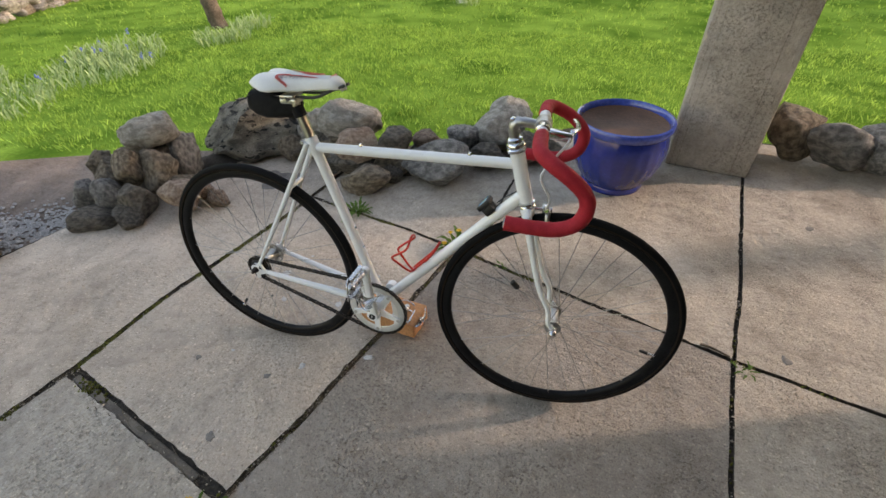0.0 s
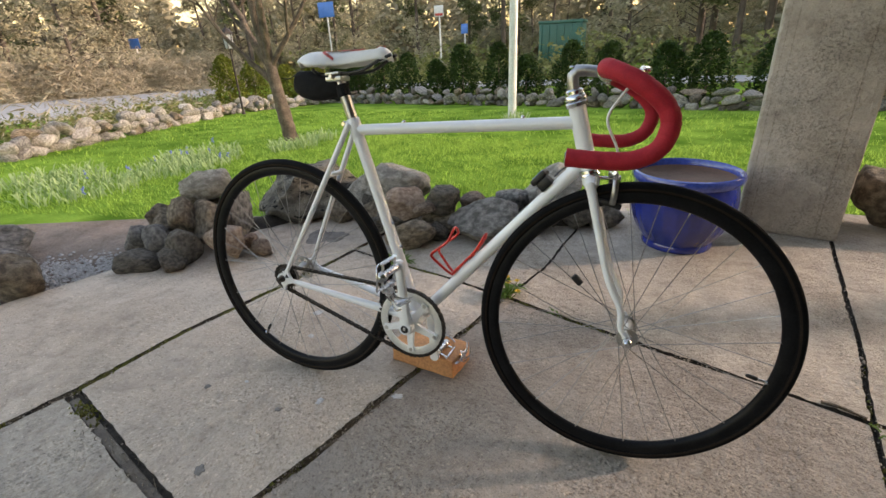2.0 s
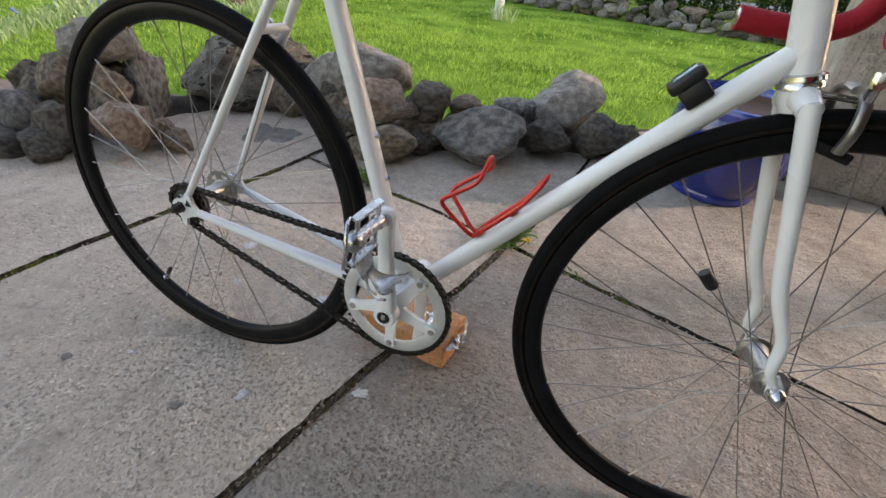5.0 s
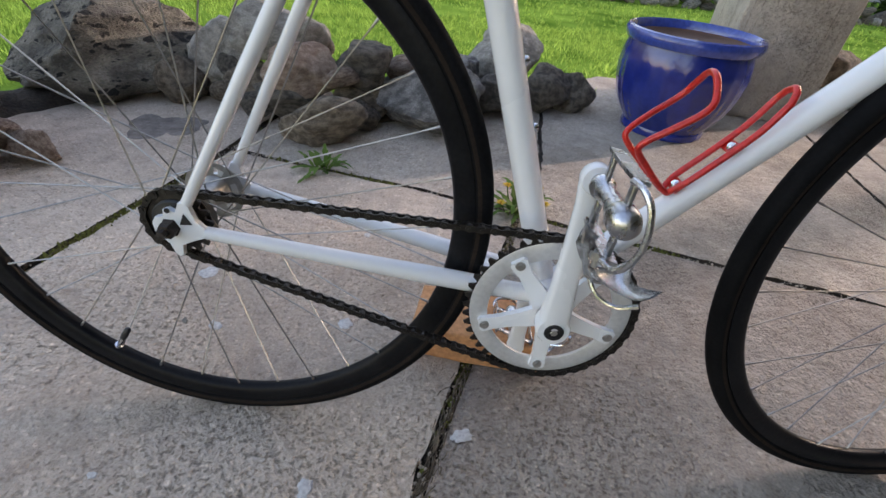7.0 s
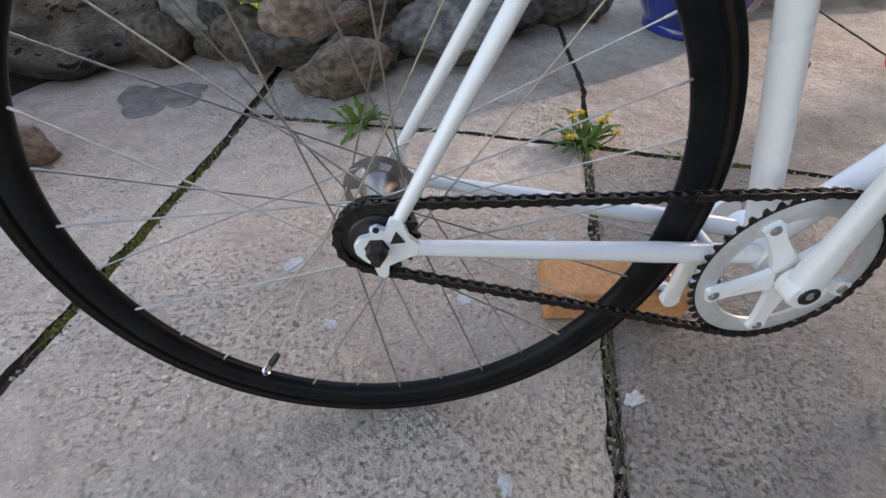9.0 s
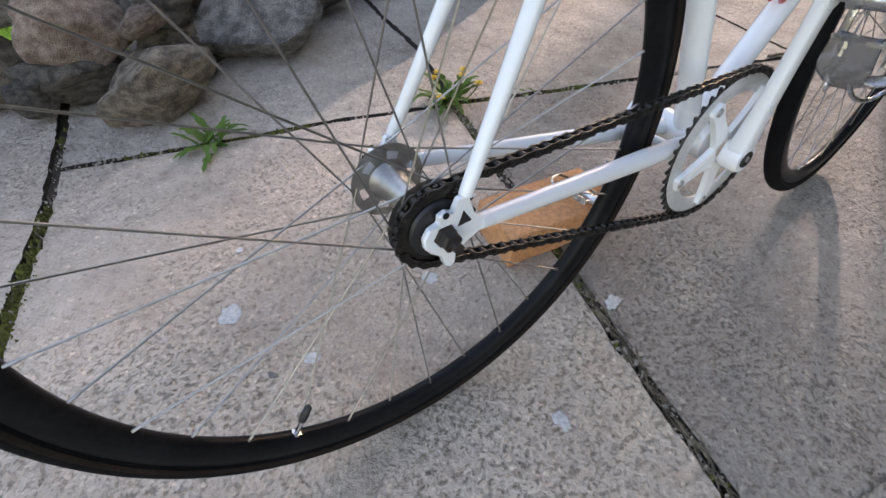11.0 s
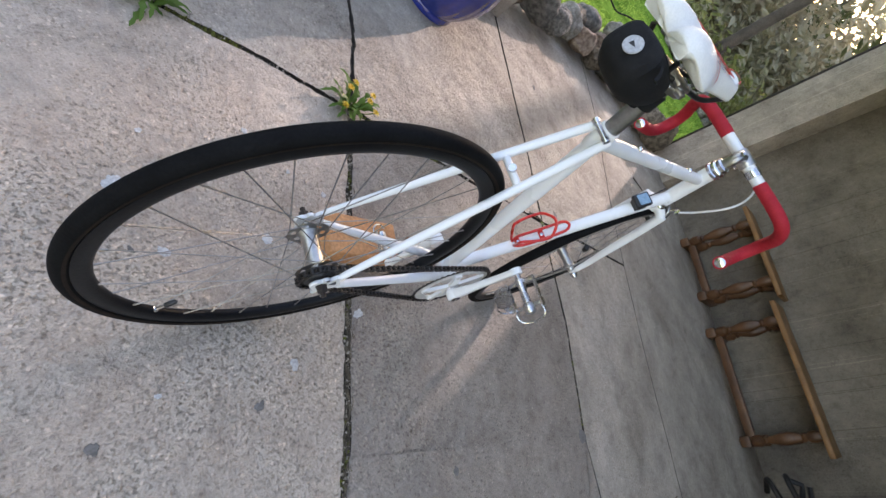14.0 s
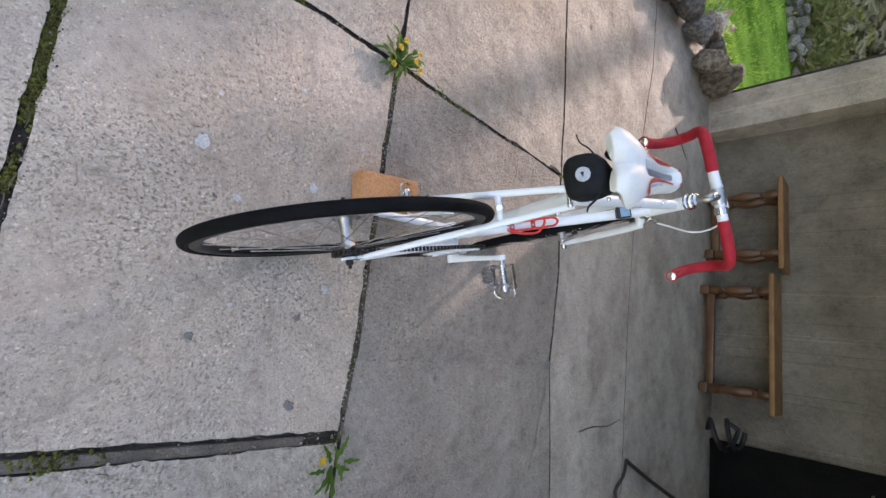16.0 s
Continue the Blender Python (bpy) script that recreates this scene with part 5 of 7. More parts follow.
# ---- woods ----
def pine(name, seed, h, material, crown_from, spread, label, clumps=700, size=0.21):
    rs = np.random.RandomState(seed)
    t = empty(name)
    tagged(t, label, "tree", "trees of the wood")
    bm = bmesh.new()
    bend = rs.normal(0, 0.25, 2)
    pts = [(bend[0] * s * s, bend[1] * s * s, h * s) for s in (0, 0.15, 0.3, 0.5, 0.7, 0.85, 1)]
    sweep(bm, pts, [0.17 * h / 10 * q for q in (1.15, 1, 0.9, 0.75, 0.55, 0.35, 0.1)], 8)
    cl = []
    for _ in range(26):
        z = h * rs.uniform(crown_from * 0.7, 0.98)
        a = rs.uniform(0, 6.283)
        ln = spread * (1.15 - z / h) * rs.uniform(0.6, 1.2) + 0.3
        s = z / h
        b0 = Vector((bend[0] * s * s, bend[1] * s * s, z))
        e = b0 + Vector((ln * math.cos(a), ln * math.sin(a), rs.uniform(-0.1, 0.5) * ln))
        mid = (b0 + e) / 2 + Vector((0, 0, 0.12 * ln))
        sweep(bm, [b0, mid, e], [0.035, 0.022, 0.008], 5)
        for _ in range(clumps // 26):
            q = rs.uniform(0.35, 1.05)
            c = b0.lerp(e, q)
            cl.append((c.x + rs.normal(0, 0.28), c.y + rs.normal(0, 0.28), c.z + rs.normal(0, 0.2)))
    part("trunk", bm, M_FARBARK, t, sharp=80)
    ob = new("crown", clump_mesh("crown", material, cl, size, seed, 0.35, 3))
    ob.parent = t
    return t


WOOD = [pine("pine", 61, 11, M_PINE, 0.35, 2.6, "tall pine with dark green needles"), pine("pine", 62, 12.5, M_PINE, 0.5, 2.4, "tall pine with bare lower trunk"),
        pine("birch", 63, 9.5, M_BIRCH, 0.25, 2.6, "bare spring tree with pale brown twigs", 1500, 0.12), pine("birch", 64, 8, M_BIRCH, 0.2, 2.8, "bare spring tree with pale brown twigs", 1500, 0.12)]
for t, p in zip(WOOD, ((-9, 33), (4, 36), (-33, 20), (-25, 31))):
    t.matrix_basis = Matrix.Translation((p[0], p[1], ground_z(*p)))
rnd = random.Random(8)
for i in range(95):
    w = radians(rnd.uniform(2, 176))
    dist = rnd.uniform(32, 62)
    x, y = dist * math.cos(w), dist * math.sin(w)
    base = rnd.choice((WOOD[2], WOOD[3], WOOD[2], WOOD[0])) if x < -8 else rnd.choice((WOOD[0], WOOD[1], WOOD[2], WOOD[3]))
    s = rnd.uniform(0.75, 1.25) * (0.6 if 15 < math.degrees(w) < 30 else 1)          # trees towards the sun shrunk to let its light pass over
    m = Matrix.Translation((x, y, ground_z(x, y))) @ pose(0, 0, 0, 0, 0, rnd.uniform(0, 360)) @ Matrix.Diagonal((s, s, s, 1))
    copy_thing(base, m).matrix_basis = m
# unseen dark spruces, added on the sunny side of the garden to shade the lawn
SHADE_SPRUCE = pine("spruce", 71, 7.5, M_PINE, 0.06, 2.0, "unseen dense dark spruce added to shade the lawn", 1900, 0.2)
SHADE_SPRUCE.matrix_basis = Matrix.Translation((15.5, -4.5, -0.2))
rnd = random.Random(14)
for i, (x, y) in enumerate(((16.5, -2.6), (15.2, -0.9), (16.6, 0.8), (15.3, 2.2))):
    s = rnd.uniform(0.95, 1.15)
    m = Matrix.Translation((x, y, -0.2)) @ pose(0, 0, 0, 0, 0, rnd.uniform(0, 360)) @ Matrix.Diagonal((s * 0.9, s * 0.9, s, 1))
    copy_thing(SHADE_SPRUCE, m).matrix_basis = m
# the near pine seen past the house wall
near = copy_thing(WOOD[1], Matrix())
near.matrix_basis = Matrix.Translation((13.0, 3.3, -0.2)) @ pose(0, 0, 0, 4, 3, 40)
near["label"] = "tall leaning pine at the edge of the lawn"


def columnar(x, y, z0, h, r, label):
    """A tall added evergreen with a bare trunk; its dense narrow crown above z0 blocks the sun."""
    rs = np.random.RandomState(77)
    t = empty("spruce", Matrix.Translation((x, y, ground_z(x, y))))
    tagged(t, label, "tree", "trees of the wood")
    bm = bmesh.new()
    sweep(bm, [(0, 0, 0), (0.04, 0.02, h * 0.4), (0, 0, h)], [0.16, 0.12, 0.02], 9)
    cl = []
    for k in range(70):
        z = z0 + (h - z0) * (k / 70) ** 1.15
        ln = r * (1 - 0.75 * k / 70) * rs.uniform(0.8, 1.1)
        a = k * 2.4
        e = Vector((ln * math.cos(a), ln * math.sin(a), z + 0.12 * ln))
        sweep(bm, [(0, 0, z), e * 0.5 + Vector((0, 0, z * 0.5 + 0.03)), e], [0.03, 0.02, 0.006], 5)
        for _ in range(90):
            q, w = rs.uniform(0.1, 1.02), a + rs.normal(0, 0.22)
            cl.append((ln * q * math.cos(w), ln * q * math.sin(w), z + 0.12 * ln * q + abs(rs.normal(0, 0.10))))
    part("trunk", bm, M_FARBARK, t, sharp=80)
    ob = new("crown", clump_mesh("crown", M_PINE, cl, 0.22, 77, 0.35, 3))
    ob.parent = t


# added tree: crown edge set so that sun misses the patio's left part
columnar(12.6, 5.4, 4.62, 9.0, 1.35, "added spruce whose dense high crown blocks the low sun")
stuff("thicket", M_BIRCH, 16000, band(27, 1, 17, 27, 2.0, -0.3, 5.2), 0.22, 19, "brown-green thicket beyond the lawn", "shrubs", 0.4, 2)


def far_trees(rs):
    w, d = rs.uniform(0.02, 3.12), rs.uniform(58, 75)
    x, y = d * math.cos(w), d * math.sin(w)
    top = 9.0 + 3.0 * math.sin(w * 23) + 2.0 * math.sin(w * 61)
    return (x, y, rs.uniform(0, 1) ** 1.2 * top + ground_z(x, y))


stuff("far_wood", M_BIRCH, 30000, far_trees, 0.6, 9, "hazy brown woodland far behind the garden", "woods", 0.4, 2)


# ---- signs, container and car across the road ----
def sign(x, y, h, w, hh, board, label):
    s = empty("road_sign", Matrix.Translation((x, y, ground_z(x, y))))
    tagged(s, label, "road sign", "road signs")
    bm = bmesh.new()
    sweep(bm, [(0, 0, 0), (0, 0, h)], 0.045, 8)
    part("post", bm, M_WHITEPOLE, s)
    bm = bmesh.new()
    box(bm, (w, 0.03, hh), Matrix.Translation((0, -0.06, h - hh / 2)), 0.02)
    part("board", bm, M_WHITEPOLE if board is M_REDSIGN else board, s)
    if board is M_REDSIGN:
        bm = bmesh.new()
        box(bm, (w * 0.8, 0.012, hh * 0.22), Matrix.Translation((0, -0.083, h - hh * 0.8)), 0.004)
        part("red_band", bm, board, s, "red band on the white board")
    return s


sign(-30.5, 21.5, 3.3, 1.0, 0.6, M_BLUESIGN, "blue road sign on a grey post")
sign(-17.3, 24.5, 4.6, 1.1, 0.8, M_BLUESIGN, "blue and white road sign on a tall white post")
sign(-10.2, 24.8, 3.9, 0.55, 0.55, M_REDSIGN, "red and white road sign on a white post")
sign(-9.2, 26.0, 3.0, 0.4, 0.5, M_BLUESIGN, "small blue sign on a white post")
box_c = empty("recycling_container", Matrix.Translation((-4.0, 27.5, ground_z(-4.0, 27.5))))
tagged(box_c, "green metal recycling container beside the road", "container")
bm = bmesh.new()
box(bm, (2.3, 1.6, 2.0), Matrix.Translation((0, 0, 1.75)), 0.05)
part("body", bm, M_GREENBOX, box_c)
for i in range(6):
    bm = bmesh.new()
    box(bm, (0.06, 0.06, 1.9), Matrix.Translation((-1.0 + 0.4 * i, -0.832, 1.75)), 0.01)
    part("rib", bm, M_GREENBOX, box_c)
bm = bmesh.new()
box(bm, (2.4, 1.7, 0.14), Matrix.Translation((0, 0, 2.82)), 0.03)
part("lid", bm, M_GREENBOX, box_c)
for sx in (-1, 1):
    bm = bmesh.new()
    box(bm, (0.15, 1.5, 0.76), Matrix.Translation((sx, 0, 0.38)), 0.02)
    part("leg", bm, M_RUST, box_c)

car = empty("car", Matrix.Translation((11.5, 33, ground_z(11.5, 33))) @ pose(0, 0, 0, 0, 0, 8))
tagged(car, "white car parked far off by the wood", "car")
bm = bmesh.new()
body = [(-2.1, 0.35), (-2.15, 0.75), (-1.95, 0.95), (-1.5, 1.0), (-0.9, 1.42), (0.5, 1.45), (1.1, 1.0), (1.9, 0.88), (2.1, 0.7), (2.1, 0.35)]
plate(bm, body, 1.7, Matrix())
bmesh.ops.bevel(bm, geom=bm.edges[:], offset=0.05, segments=2, affect="EDGES")
part("body", bm, M_CARPAINT, car)
for y in (-0.86, 0.86):
    bm = bmesh.new()
    plate(bm, [(-1.35, 1.02), (-0.85, 1.36), (0.45, 1.38), (0.95, 1.02)], 0.03, Matrix.Translation((0, y, 0)))
    part("side_window", bm, M_GLASS, car)
    for x in (-1.3, 1.35):
        bm = bmesh.new()
        lathe(bm, [(0.0, -0.1), (0.2, -0.1), (0.31, -0.09), (0.32, 0), (0.31, 0.09), (0.2, 0.1), (0, 0.1)], 20, "Y", Matrix.Translation((x, y * 0.95, 0.32)))
        part("wheel", bm, M_TYRE, car)

# ---- bicycle ----
# local axes: x ahead, y to the bicycle's left, z up in its own plane; it leans on its left pedal
BIKE_SCALE = 1.018
bike = empty("bicycle", Matrix.Translation((-0.010, -0.012, 0)) @ pose(0, 0, 0, -5.2, 0, -0.7) @ Matrix.Scale(BIKE_SCALE, 4))
tagged(bike, "white single-speed road bicycle propped on a brick by its pedal", "bicycle")
REAR, FRONT, BB = Vector((0, 0, 0.329)), Vector((0.911, 0, 0.330)), Vector((0.401, 0, 0.264))
WHEEL_SCALE = 0.983
HT_TOP, HT_BOT = Vector((0.765, 0, 0.802)), Vector((0.800, 0, 0.675))
SEAT = Vector((0.239, 0, 0.752))
up = (HT_TOP - HT_BOT).normalized()
STEER = Matrix.Translation(HT_BOT) @ Matrix.Rotation(radians(4.6), 4, up) @ Matrix.Translation(-HT_BOT)


def steered(bm):
    bm.transform(STEER)
    return bm


# frame
bm = bmesh.new()
st_dir = (SEAT - BB).normalized()
sweep(bm, [BB, SEAT + st_dir * 0.012], 0.0143, 20)
tt0 = SEAT - st_dir * 0.012
tt1 = HT_TOP.lerp(HT_BOT, 0.26)
sweep(bm, [tt0, tt1], 0.0128, 20)
dt1 = HT_TOP.lerp(HT_BOT, 0.82)
sweep(bm, [BB + (dt1 - BB).normalized() * 0.01, dt1], 0.0143, 20)
frame_ob = part("frame", bm, M_PAINT, bike)
bm = bmesh.new()
sweep(bm, [HT_TOP, HT_TOP.lerp(HT_BOT, 0.02), HT_TOP.lerp(HT_BOT, 0.98), HT_BOT], [0.0178, 0.0172, 0.0172, 0.0178], 24)
part("head_tube", bm, M_PAINT, frame_ob)
bm = bmesh.new()
lathe(bm, [(0.0, -0.035), (0.0195, -0.035), (0.0205, -0.033), (0.0205, 0.033), (0.0195, 0.035), (0, 0.035)], 28, "Y", Matrix.Translation(BB))
part("bottom_bracket", bm, M_PAINT, frame_ob)
for s in (-1, 1):
    bm = bmesh.new()
    sweep(bm, smooth_path([BB + Vector((-0.012, s * 0.022, 0.004)), BB + Vector((-0.09, s * 0.0300, 0.0165)), Vector((0.20, s * 0.0410, 0.2985)), Vector((0.034, s * 0.0565, 0.325))], 6), [0.0105] * 9 + [0.0105 - 0.0004 * i for i in range(10)], 14)
    part("chain_stay", bm, M_PAINT, frame_ob)
    bm = bmesh.new()
    sweep(bm, smooth_path([SEAT + Vector((-0.006, s * 0.0165, 0.004)), SEAT + Vector((-0.05, s * 0.0255, -0.079)), Vector((0.09, s * 0.0440, 0.488)), Vector((0.02, s * 0.0575, 0.357))], 6), [0.0072] * 12 + [0.0072 - 0.00025 * i for i in range(7)], 12)
    part("seat_stay", bm, M_PAINT, frame_ob)
    # slotted dropout plate
    bm = bmesh.new()
    plate(bm, [(0.040, 0.323), (0.042, 0.337), (0.030, 0.345), (0.026, 0.368), (0.014, 0.368), (0.010, 0.352), (0.002, 0.360), (-0.006, 0.357), (-0.004, 0.347), (-0.016, 0.347), (-0.022, 0.338), (-0.021, 0.327), (-0.014, 0.318), (-0.004, 0.313), (-0.002, 0.298), (0.004, 0.293), (0.010, 0.297), (0.009, 0.312), (0.022, 0.317)], 0.006, Matrix.Translation((0, s * 0.0575, 0)))
    for v in bm.verts:
        v.co.x, v.co.z = v.co.x * 0.86, REAR.z + (v.co.z - 0.334) * 0.86
    bmesh.ops.bevel(bm, geom=bm.edges[:], offset=0.0012, segments=1, affect="EDGES")
    part("dropout", bm, M_PAINT, frame_ob)
    bm = bmesh.new()
    plate(bm, [(0.011, 0.339), (0.0235, 0.340), (0.0165, 0.3515)], 0.0009, Matrix.Translation((0, s * 0.0612, -0.005)))
    lathe(bm, [(0, -0.0005), (0.0028, -0.0005), (0.0028, 0.0005), (0, 0.0005)], 12, "Y", Matrix.Translation((0.0005, s * 0.0612, 0.3485)))
    part("dropout_hole", bm, M_BLACK, frame_ob, "dark cut-out in the dropout")
bm = bmesh.new()
sweep(bm, [(0.166, -0.033, 0.628), (0.166, 0.033, 0.628)], 0.0065, 12)
part("brake_bridge", bm, M_PAINT, frame_ob)
bm = bmesh.new()
lathe(bm, [(0, -0.004), (0.005, -0.004), (0.0065, -0.002), (0.0065, 0.004), (0, 0.004)], 12, "Z", Matrix.Translation((0.160, 0, 0.634)) @ pose(0, 0, 0, 0, -60))
part("bridge_bolt", bm, M_STEEL, frame_ob, "chrome bridge bolt")
bm = bmesh.new()
sweep(bm, [(0.33, -0.035, 0.279), (0.33, 0.035, 0.279)], 0.0055, 10)
part("stay_bridge", bm, M_PAINT, frame_ob)
# seat lug and binder bolt
bm = bmesh.new()
sweep(bm, [SEAT - st_dir * 0.03, SEAT - st_dir * 0.028, SEAT + st_dir * 0.014, SEAT + st_dir * 0.016], [0.015, 0.0162, 0.0165, 0.0155], 20)
part("seat_lug", bm, M_PAINT, frame_ob)
bm = bmesh.new()
lathe(bm, [(0, -0.021), (0.005, -0.021), (0.006, -0.019), (0.006, -0.013), (0.0045, -0.012), (0.0045, 0.012), (0.006, 0.013), (0.006, 0.019), (0.005, 0.021), (0, 0.021)], 14, "Y", Matrix.Translation(SEAT + Vector((-0.02, 0, 0.004))))
part("seat_bolt", bm, M_STEEL, frame_ob, "chrome seat binder bolt")
for q in (0.25, 0.78):
    bm = bmesh.new()
    lathe(bm, [(0, 0), (0.005, 0), (0.005, 0.003), (0.003, 0.006), (0, 0.006)], 10, "Z", Matrix.Translation(tt0.lerp(tt1, q) + Vector((0, 0.0, 0.0125))))
    part("cable_stop", bm, M_STEEL, frame_ob, "small chrome cable guide")
for q in (0.377, 0.50):
    bm = bmesh.new()
    lathe(bm, [(0, 0), (0.0045, 0), (0.0045, 0.003), (0.003, 0.005), (0, 0.005)], 10, "Z", Matrix.Translation(BB.lerp(SEAT, q)) @ pose(0, 0, 0, 0, 72) @ Matrix.Translation((0, 0, 0.013)))
    part("bottle_boss", bm, M_STEEL, frame_ob, "small bottle cage boss")


# wheels
def chain_plate(name, r1=0.0041, thick=0.001):
    bm = bmesh.new()
    for yy in (-0.0034, 0.0034):
        ol = []
        for k in range(7):
            w = -math.pi / 2 + math.pi * k / 6
            ol.append((0.00635 + r1 * math.cos(w), r1 * math.sin(w)))
        ol.append((0, r1 * 0.68))
        for k in range(7):
            w = math.pi / 2 + math.pi * k / 6
            ol.append((-0.00635 + r1 * math.cos(w), r1 * math.sin(w)))
        ol.append((0, -r1 * 0.68))
        plate(bm, ol, thick, Matrix.Translation((0, yy, 0)))
    for xx in (-0.00635, 0.00635):
        lathe(bm, [(0, -0.0048), (0.0019, -0.0048), (0.0019, 0.0048), (0, 0.0048)], 6, "Y", Matrix.Translation((xx, 0, 0)))
    return mesh_of(bm, name, M_CHAIN)


bm = bmesh.new()
sweep(bm, [(0, 0, 0), (0, 0, 0.955), (0, 0, 0.957), (0, 0, 1)], [0.00092, 0.00092, 0.0014, 0.0016], 6)
SPOKE = mesh_of(bm, "spoke", M_SPOKE)


def wheel(name, m, flange_r, flange_y, label, turn, holes):
    """Rim, tyre, hub, spokes and valve; its axle runs along y."""
    bm = bmesh.new()
    lathe(bm, [(0.3135, -0.0095), (0.309, -0.0105), (0.302, -0.0102), (0.2945, -0.0085), (0.2905, -0.0045), (0.2893, 0), (0.2905, 0.0045), (0.2945, 0.0085), (0.302, 0.0102), (0.309, 0.0105), (0.3135, 0.0095), (0.311, 0)], 128, "Y", closed=True)
    w = part(name, bm, M_RIM, bike, label)
    w.matrix_basis = m @ Matrix.Scale(WHEEL_SCALE, 4)
    bm = bmesh.new()
    prof = [(0.3222 + 0.0118 * math.sin(radians(a)), 0.0123 * math.cos(radians(a))) for a in range(-50, 231, 14)]
    lathe(bm, prof, 128, "Y", closed=True)
    part("tyre", bm, M_TYRE, w, "black slick road tyre")
    for s in (-1, 1):
        bm = bmesh.new()
        lathe(bm, [(0.3165, s * 0.0113), (0.3190, s * 0.0126), (0.3212, s * 0.01275), (0.3205, s * 0.0119), (0.317, s * 0.0105)], 128, "Y", closed=True)
        part("sidewall_band", bm, M_WALLBAND, w, "brownish band on the tyre wall")
    # hub
    bm = bmesh.new()
    f, y = flange_r, flange_y
    fi = 0.0185 if holes else f
    lathe(bm, [(0.0, -y - 0.018), (0.0052, -y - 0.018), (0.0052, -y - 0.012), (0.011, -y - 0.011), (0.012, -y - 0.002), (fi, -y - 0.0016), (fi + 0.0005, -y), (fi, y * -1 + 0.0016), (0.0165, -y + 0.004), (0.0145, -y * 0.6), (0.0138, 0), (0.0145, y * 0.6), (0.0165, y - 0.004), (fi, y - 0.0016), (fi + 0.0005, y), (fi, y + 0.0016), (0.012, y + 0.002), (0.011, y + 0.011), (0.0052, y + 0.012), (0.0052, y + 0.018), (0, y + 0.018)], 36, "Y")
    hub = part("hub", bm, M_DULL, w, "polished high-flange alloy hub")
    if holes:
        for s in (-1, 1):
            # large flange with six slotted openings
            bm = bmesh.new()
            rad = (0.0178, 0.0210, 0.0285, f + 0.0015)
            rings = [[bm.verts.new((q * math.cos(2 * math.pi * k / 72), s * y, q * math.sin(2 * math.pi * k / 72))) for k in range(72)] for q in rad]
            for k in range(72):
                j = (k + 1) % 72
                for i in range(3):
                    if i == 1 and k % 12 < 5:
                        continue
                    bm.faces.new((rings[i][k], rings[i][j], rings[i + 1][j], rings[i + 1][k]))
            bmesh.ops.solidify(bm, geom=bm.faces[:], thickness=0.003)
            part("flange", bm, M_DULL, hub, "slotted hub flange")
    n = 32
    for k in range(n):
        s = 1 if k % 2 else -1
        a = 2 * math.pi * k / n + turn
        cross = radians(66) * (1 if (k // 2) % 2 else -1)
        p = Vector(((f - 0.003) * math.cos(a + cross), s * (y + (0.0022 if (k // 2) % 2 else -0.0022)), (f - 0.003) * math.sin(a + cross)))
        q = Vector((0.2925 * math.cos(a), s * 0.002, 0.2925 * math.sin(a)))
        d = q - p
        piece("spoke", SPOKE, w, Matrix.Translation(p) @ d.to_track_quat("Z", "Y").to_matrix().to_4x4() @ Matrix.Diagonal((1, 1, d.length, 1)))
    return w


rear = wheel("rear_wheel", Matrix.Translation(REAR), 0.0345, 0.034, "rear wheel with black deep rim and steel spokes", 0.02, True)
front = wheel("front_wheel", STEER @ Matrix.Translation(FRONT), 0.022, 0.034, "front wheel with black deep rim and steel spokes", 0.09, False)


def valve(w, a, name="valve"):
    d = Vector((math.cos(a), 0, math.sin(a)))
    m = Matrix.Translation(d * 0.292) @ (-d).to_track_quat("Z", "Y").to_matrix().to_4x4()
    bm = bmesh.new()
    lathe(bm, [(0, 0), (0.0055, 0), (0.0055, 0.0035), (0.0031, 0.004), (0.0031, 0.022), (0, 0.022)], 12, "Z", m)
    v = part(name, bm, M_STEEL, w, "chrome presta valve stem")
    bm = bmesh.new()
    lathe(bm, [(0, 0.021), (0.0044, 0.021), (0.0048, 0.026), (0.0040, 0.040), (0.0015, 0.043), (0, 0.043)], 12, "Z", m)
    part("valve_cap", bm, M_BLACK, w, "black valve cap")


valve(rear, math.atan2(-0.242, -0.160))
valve(front, radians(-14))
# wheel magnet for the computer
bm = bmesh.new()
lathe(bm, [(0, -0.012), (0.007, -0.012), (0.008, -0.009), (0.008, 0.009), (0.007, 0.012), (0, 0.012)], 14, "Z", Matrix.Translation((-0.115, -0.02, 0.115)) @ pose(0, 0, 0, 0, -45))
part("spoke_magnet", bm, M_BLACK, front, "black spoke magnet")
# axle nuts
for s in (-1, 1):
    bm = bmesh.new()
    lathe(bm, [(0.0, s * 0.058), (0.0108, s * 0.058), (0.0108, s * 0.062), (0.0092, s * 0.063), (0.0092, s * 0.071), (0.0078, s * 0.073), (0.0048, s * 0.073), (0.0048, s * 0.081), (0, s * 0.082)], 6, "Y")
    part("axle_nut", bm, M_RUST, rear, "dull hexagonal axle nut", 20)
    bm = bmesh.new()
    lathe(bm, [(0.0, s * 0.052), (0.0105, s * 0.052), (0.0115, s * 0.055), (0.0105, s * 0.062), (0.007, s * 0.068), (0.0052, s * 0.07), (0, s * 0.07)], 16, "Y")
    part("axle_nut", bm, M_STEEL, front, "chrome skewer end")

# drivetrain
CH_Y = -0.046
T1, T2 = 46, 17
r1, r2 = T1 * 0.0127 / (2 * math.pi), T2 * 0.0127 / (2 * math.pi)


